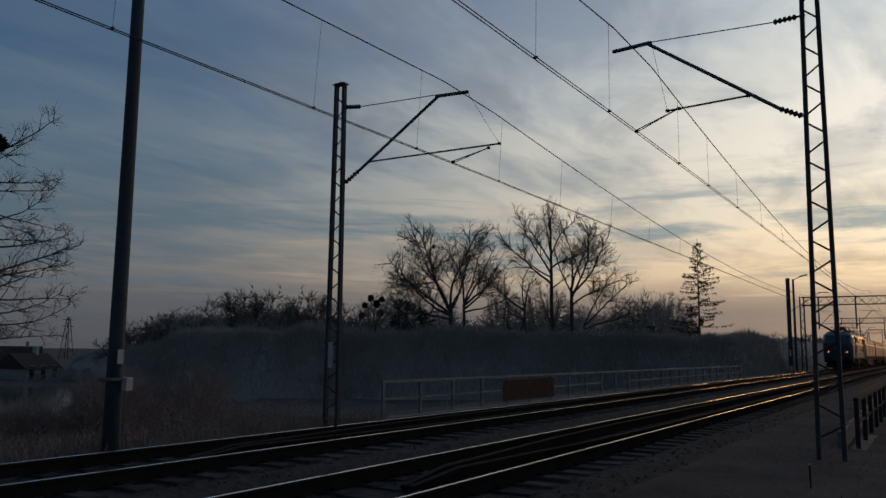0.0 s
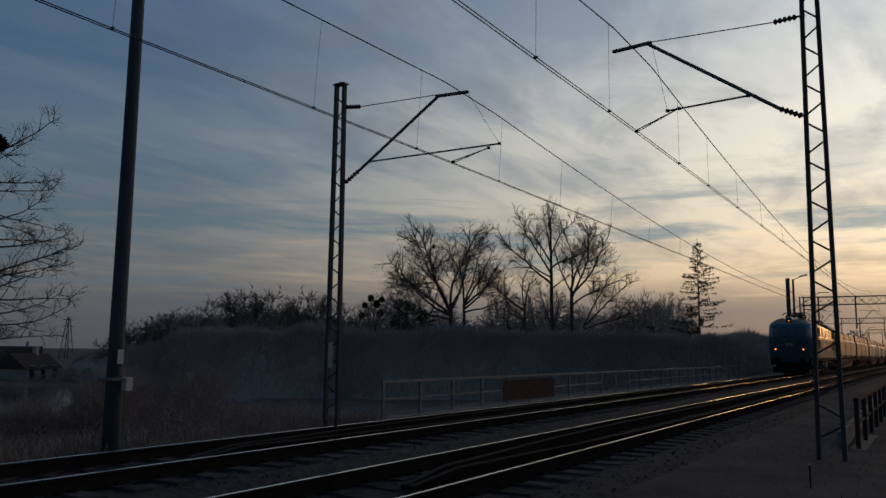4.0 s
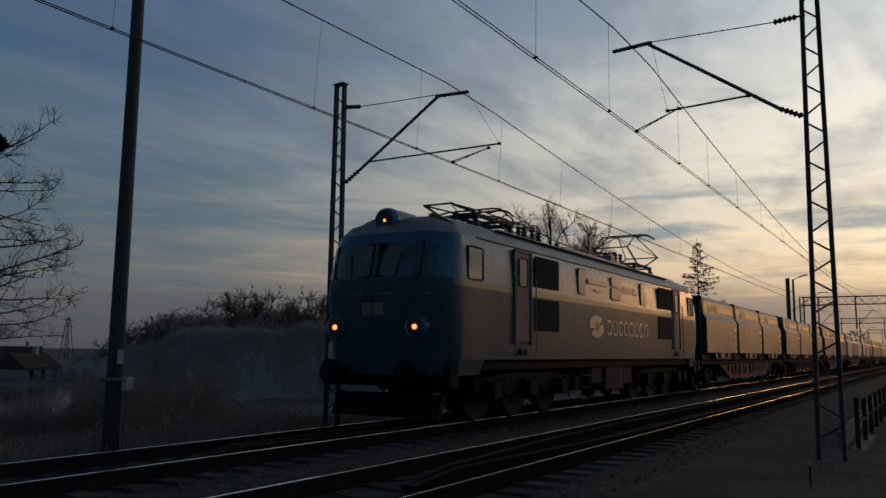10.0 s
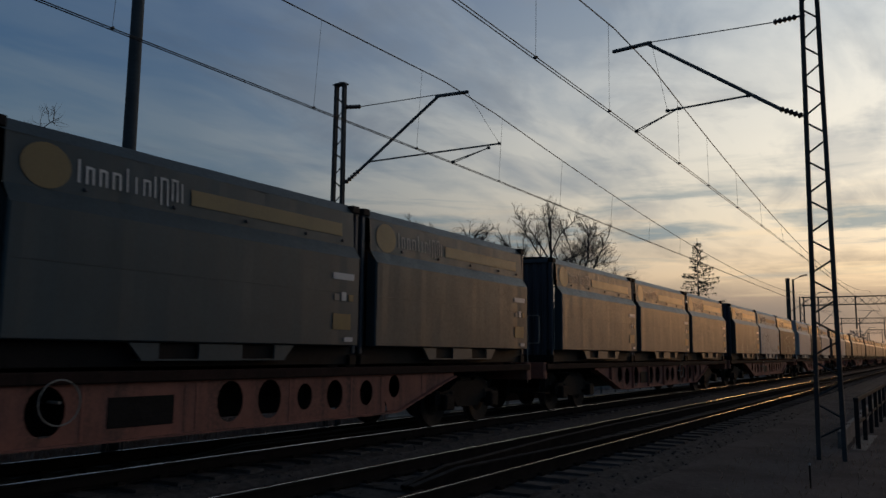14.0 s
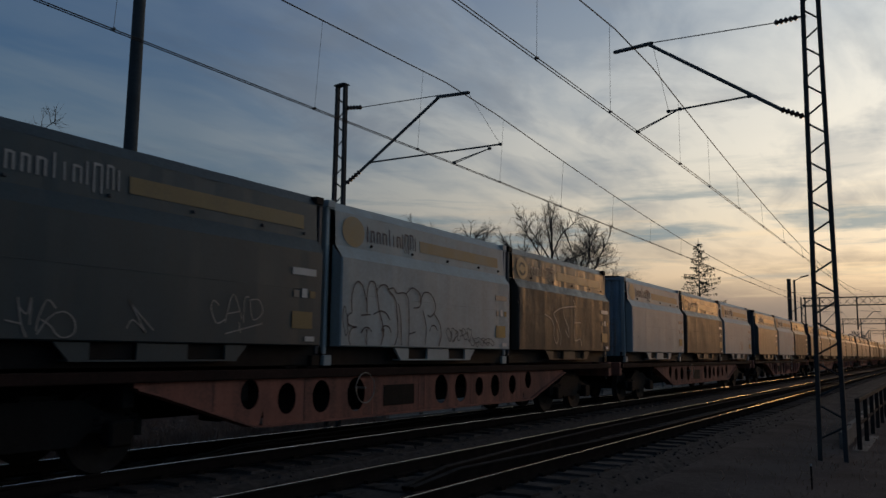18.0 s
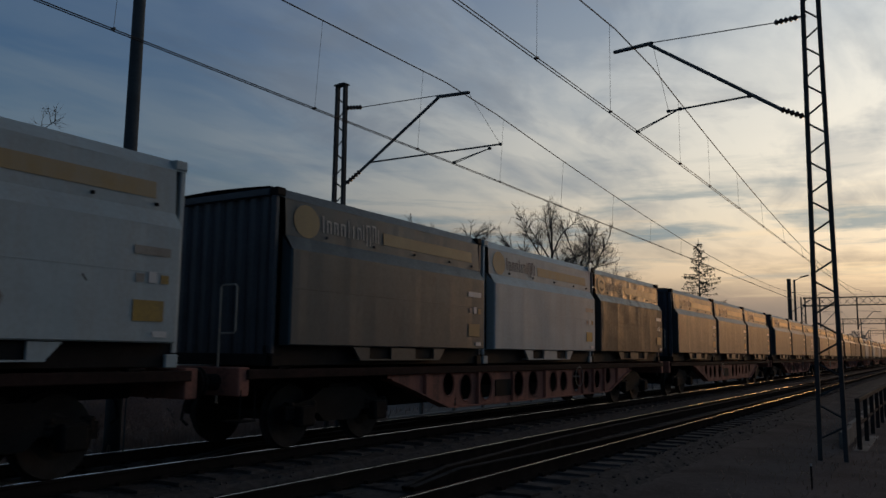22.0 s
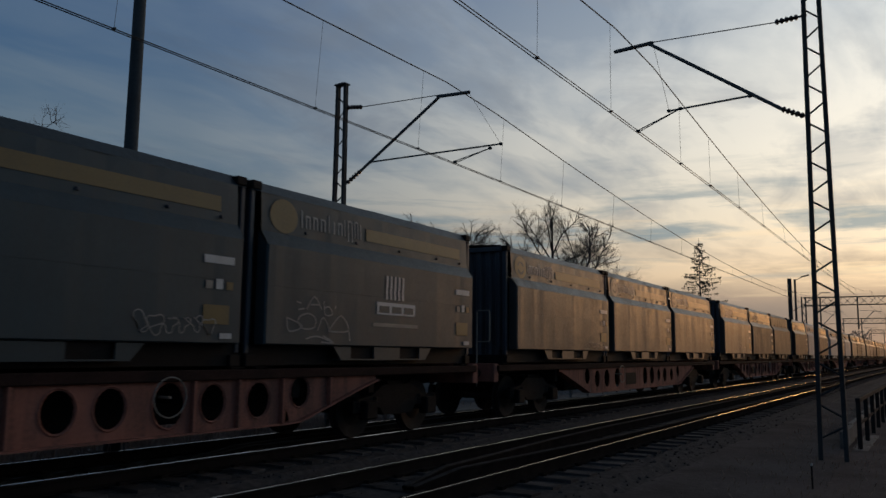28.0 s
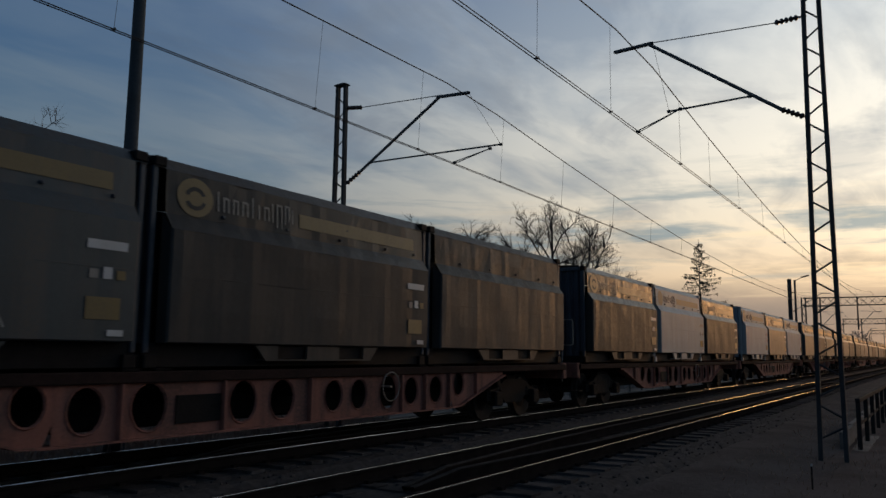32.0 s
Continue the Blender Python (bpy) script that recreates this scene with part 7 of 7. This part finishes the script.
spray_lines(2, 0, [[(0.95, 1.69), (1.11, 1.66)],
                     [(1.06, 1.92), (1.11, 1.67), (1.18, 1.52)],
                     [(1.07, 1.83), (1.17, 1.76), (1.20, 1.93), (1.20, 1.65)],
                     [(1.47, 1.83), (1.37, 1.91), (1.29, 1.73), (1.27, 1.59)],
                     [(1.28, 1.56), (1.41, 1.74), (1.56, 1.80), (1.68, 1.72), (1.69, 1.59), (1.58, 1.53), (1.49, 1.57), (1.42, 1.65), (1.32, 1.71)]], .016, SPRAY_WHITE, "pale sprayed tag")
spray_lines(2, 0, [[(2.33, 1.97), (2.58, 1.61)],
                     [(2.33, 1.97), (2.41, 1.88), (2.68, 1.64)],
                     [(2.32, 1.65), (2.40, 1.75), (2.58, 1.61)],
                     [(3.65, 1.98), (3.56, 2.04), (3.52, 1.94), (3.62, 1.76), (3.76, 1.81)],
                     [(3.76, 1.77), (3.88, 2.14), (4.05, 1.82)]], .016, SPRAY_WHITE, "pale sprayed tag")
spray_lines(2, 0, [[(3.78, 1.88), (3.99, 1.92)],
                     [(4.08, 1.78), (4.08, 2.08), (4.16, 2.12)],
                     [(4.18, 2.08), (4.34, 2.09), (4.42, 1.94), (4.30, 1.83), (4.22, 1.86), (4.18, 2.08)],
                     [(3.77, 1.63), (4.41, 1.78)],
                     [(4.00, 1.78), (4.03, 1.65)]], .016, SPRAY_WHITE, "pale sprayed tag")
for strokes in (
                [[(0.81, 2.01), (0.97, 2.20), (1.14, 2.02)], [(0.89, 2.08), (1.08, 2.09)], [(1.18, 2.15), (1.22, 1.95), (1.39, 1.97), (1.30, 2.07), (1.20, 2.05)]],
                [[(0.60, 2.11), (0.69, 2.09)], [(0.63, 2.00), (0.76, 2.02)], [(1.46, 2.10), (1.44, 2.04)]],
                [[(0.40, 1.88), (0.73, 1.77), (0.46, 1.69), (0.40, 1.88)]],
                [[(1.02, 1.84), (0.98, 1.76), (0.86, 1.73), (0.73, 1.74), (0.65, 1.80), (0.65, 1.88), (0.73, 1.93), (0.86, 1.95), (0.98, 1.91), (1.02, 1.83)]],
                [[(1.06, 1.71), (1.18, 1.91), (1.34, 1.71)], [(1.30, 1.71), (1.58, 1.95), (1.77, 1.73), (1.30, 1.71)], [(1.79, 1.71), (1.81, 1.58)]],
                [[(0.81, 1.59), (1.06, 1.63), (1.43, 1.54)], [(1.18, 1.64), (1.43, 1.54), (1.14, 1.55)]]):
    spray_lines(6, 2, strokes, .022, SPRAY_WHITE, "pale sprayed tag strokes")
spray(6, 1, scribble(33, 4.0, 5.2, 1.60, 1.85, .014, 6), SPRAY_WHITE, "pale sprayed scrawl")
spray(7, 0, scribble(41, 3.9, 5.2, 1.56, 1.72, .014, 6), SPRAY_WHITE, "pale sprayed scrawl")
for strokes in ([[(2.45, 1.72), (2.62, 2.08)], [(2.50, 2.02), (2.72, 1.70)], [(2.66, 1.68), (2.84, 2.06)]],
                [[(2.92, 1.66), (3.08, 2.04), (3.22, 1.64)], [(2.96, 1.82), (3.20, 1.78)]],
                [[(3.32, 2.02), (3.38, 1.62)], [(3.66, 2.00), (3.60, 1.60)], [(3.34, 1.82), (3.64, 1.78)]],
                [[(3.78, 1.62), (3.92, 1.98), (4.14, 1.62)], [(3.82, 1.80), (4.06, 1.76)]]):
    spray_lines(8, 0, strokes, .022, SPRAY_WHITE, "pale hand-sprayed letter")
spray_lines(3, 2, [[(3.05, 2.0), (3.3, 1.68), (3.5, 1.92), (3.25, 2.02), (3.05, 2.0)], [(3.2, 1.98), (3.34, 1.76), (3.42, 1.9)]], .05, PRINT_GREY, "grey worn diamond mark")
for n in range(9):
    xx = .5 + n * .55
    spray(3, n % 2 * 2, stroke([[(xx, 2.0 + .25 * math.sin(n * 2.1)), (xx + .05, 1.93 + .25 * math.sin(n * 2.1))]], .02), SPRAY_BLACK, "dark scuff")
# poster with a row of columns on one container
for j in range(5):
    xa = 2.77 + j * .115
    part("poster_bar", stroke([[(xa, 2.27), (xa - .012, 2.4), (xa, 2.52), (xa, 2.66)]], .055), PRINT_WHITE, boxes[6, 2])
base = part("poster_base", panel_on_side(2.5, 3.6, 2.02, 2.22), PRINT_WHITE, boxes[6, 2], "white poster block of unreadable words")
for j in range(3):
    part("poster_window", panel_on_side(2.56 + j * .35, 2.84 + j * .35, 2.05, 2.16, lift=.014), DARK_PAINT, base)
part("poster_line", panel_on_side(2.4, 3.7, 1.82, 1.88), PRINT_GREY, boxes[6, 2])

build_sleepers()


# ---- movement ----
def run(t):
    """Distance that the train has covered at t seconds."""
    return 53.327 + 8.628 * (t - 20) + .0061 * (t - 20) ** 2


def motions():
    times = [2.0 * i for i in range(17)]
    for ob, x, turn in MOVING:
        walk(ob, [(t, pose(x - run(t), FAR, 0, 0, 0, turn)) for t in times])
    shared = {}
    for ob, r, x in WHEELS:
        top = ob.parent.parent
        back = any(m is top and a == 180 for m, _, a in MOVING)
        if (r, x, back) in shared:
            ob.rotation_mode = "QUATERNION"
            ob.animation_data_create()
            src = shared[r, x, back].animation_data
            ob.animation_data.action, ob.animation_data.action_slot = src.action, src.action_slot
            continue
        walk(ob, [(i / 15, Matrix.LocRotScale((x, 0, r), Euler((0, (1 if back else -1) * (run(i / 15) - run(0)) / r, 0)), None)) for i in range(481)])
        shared[r, x, back] = ob


motions()
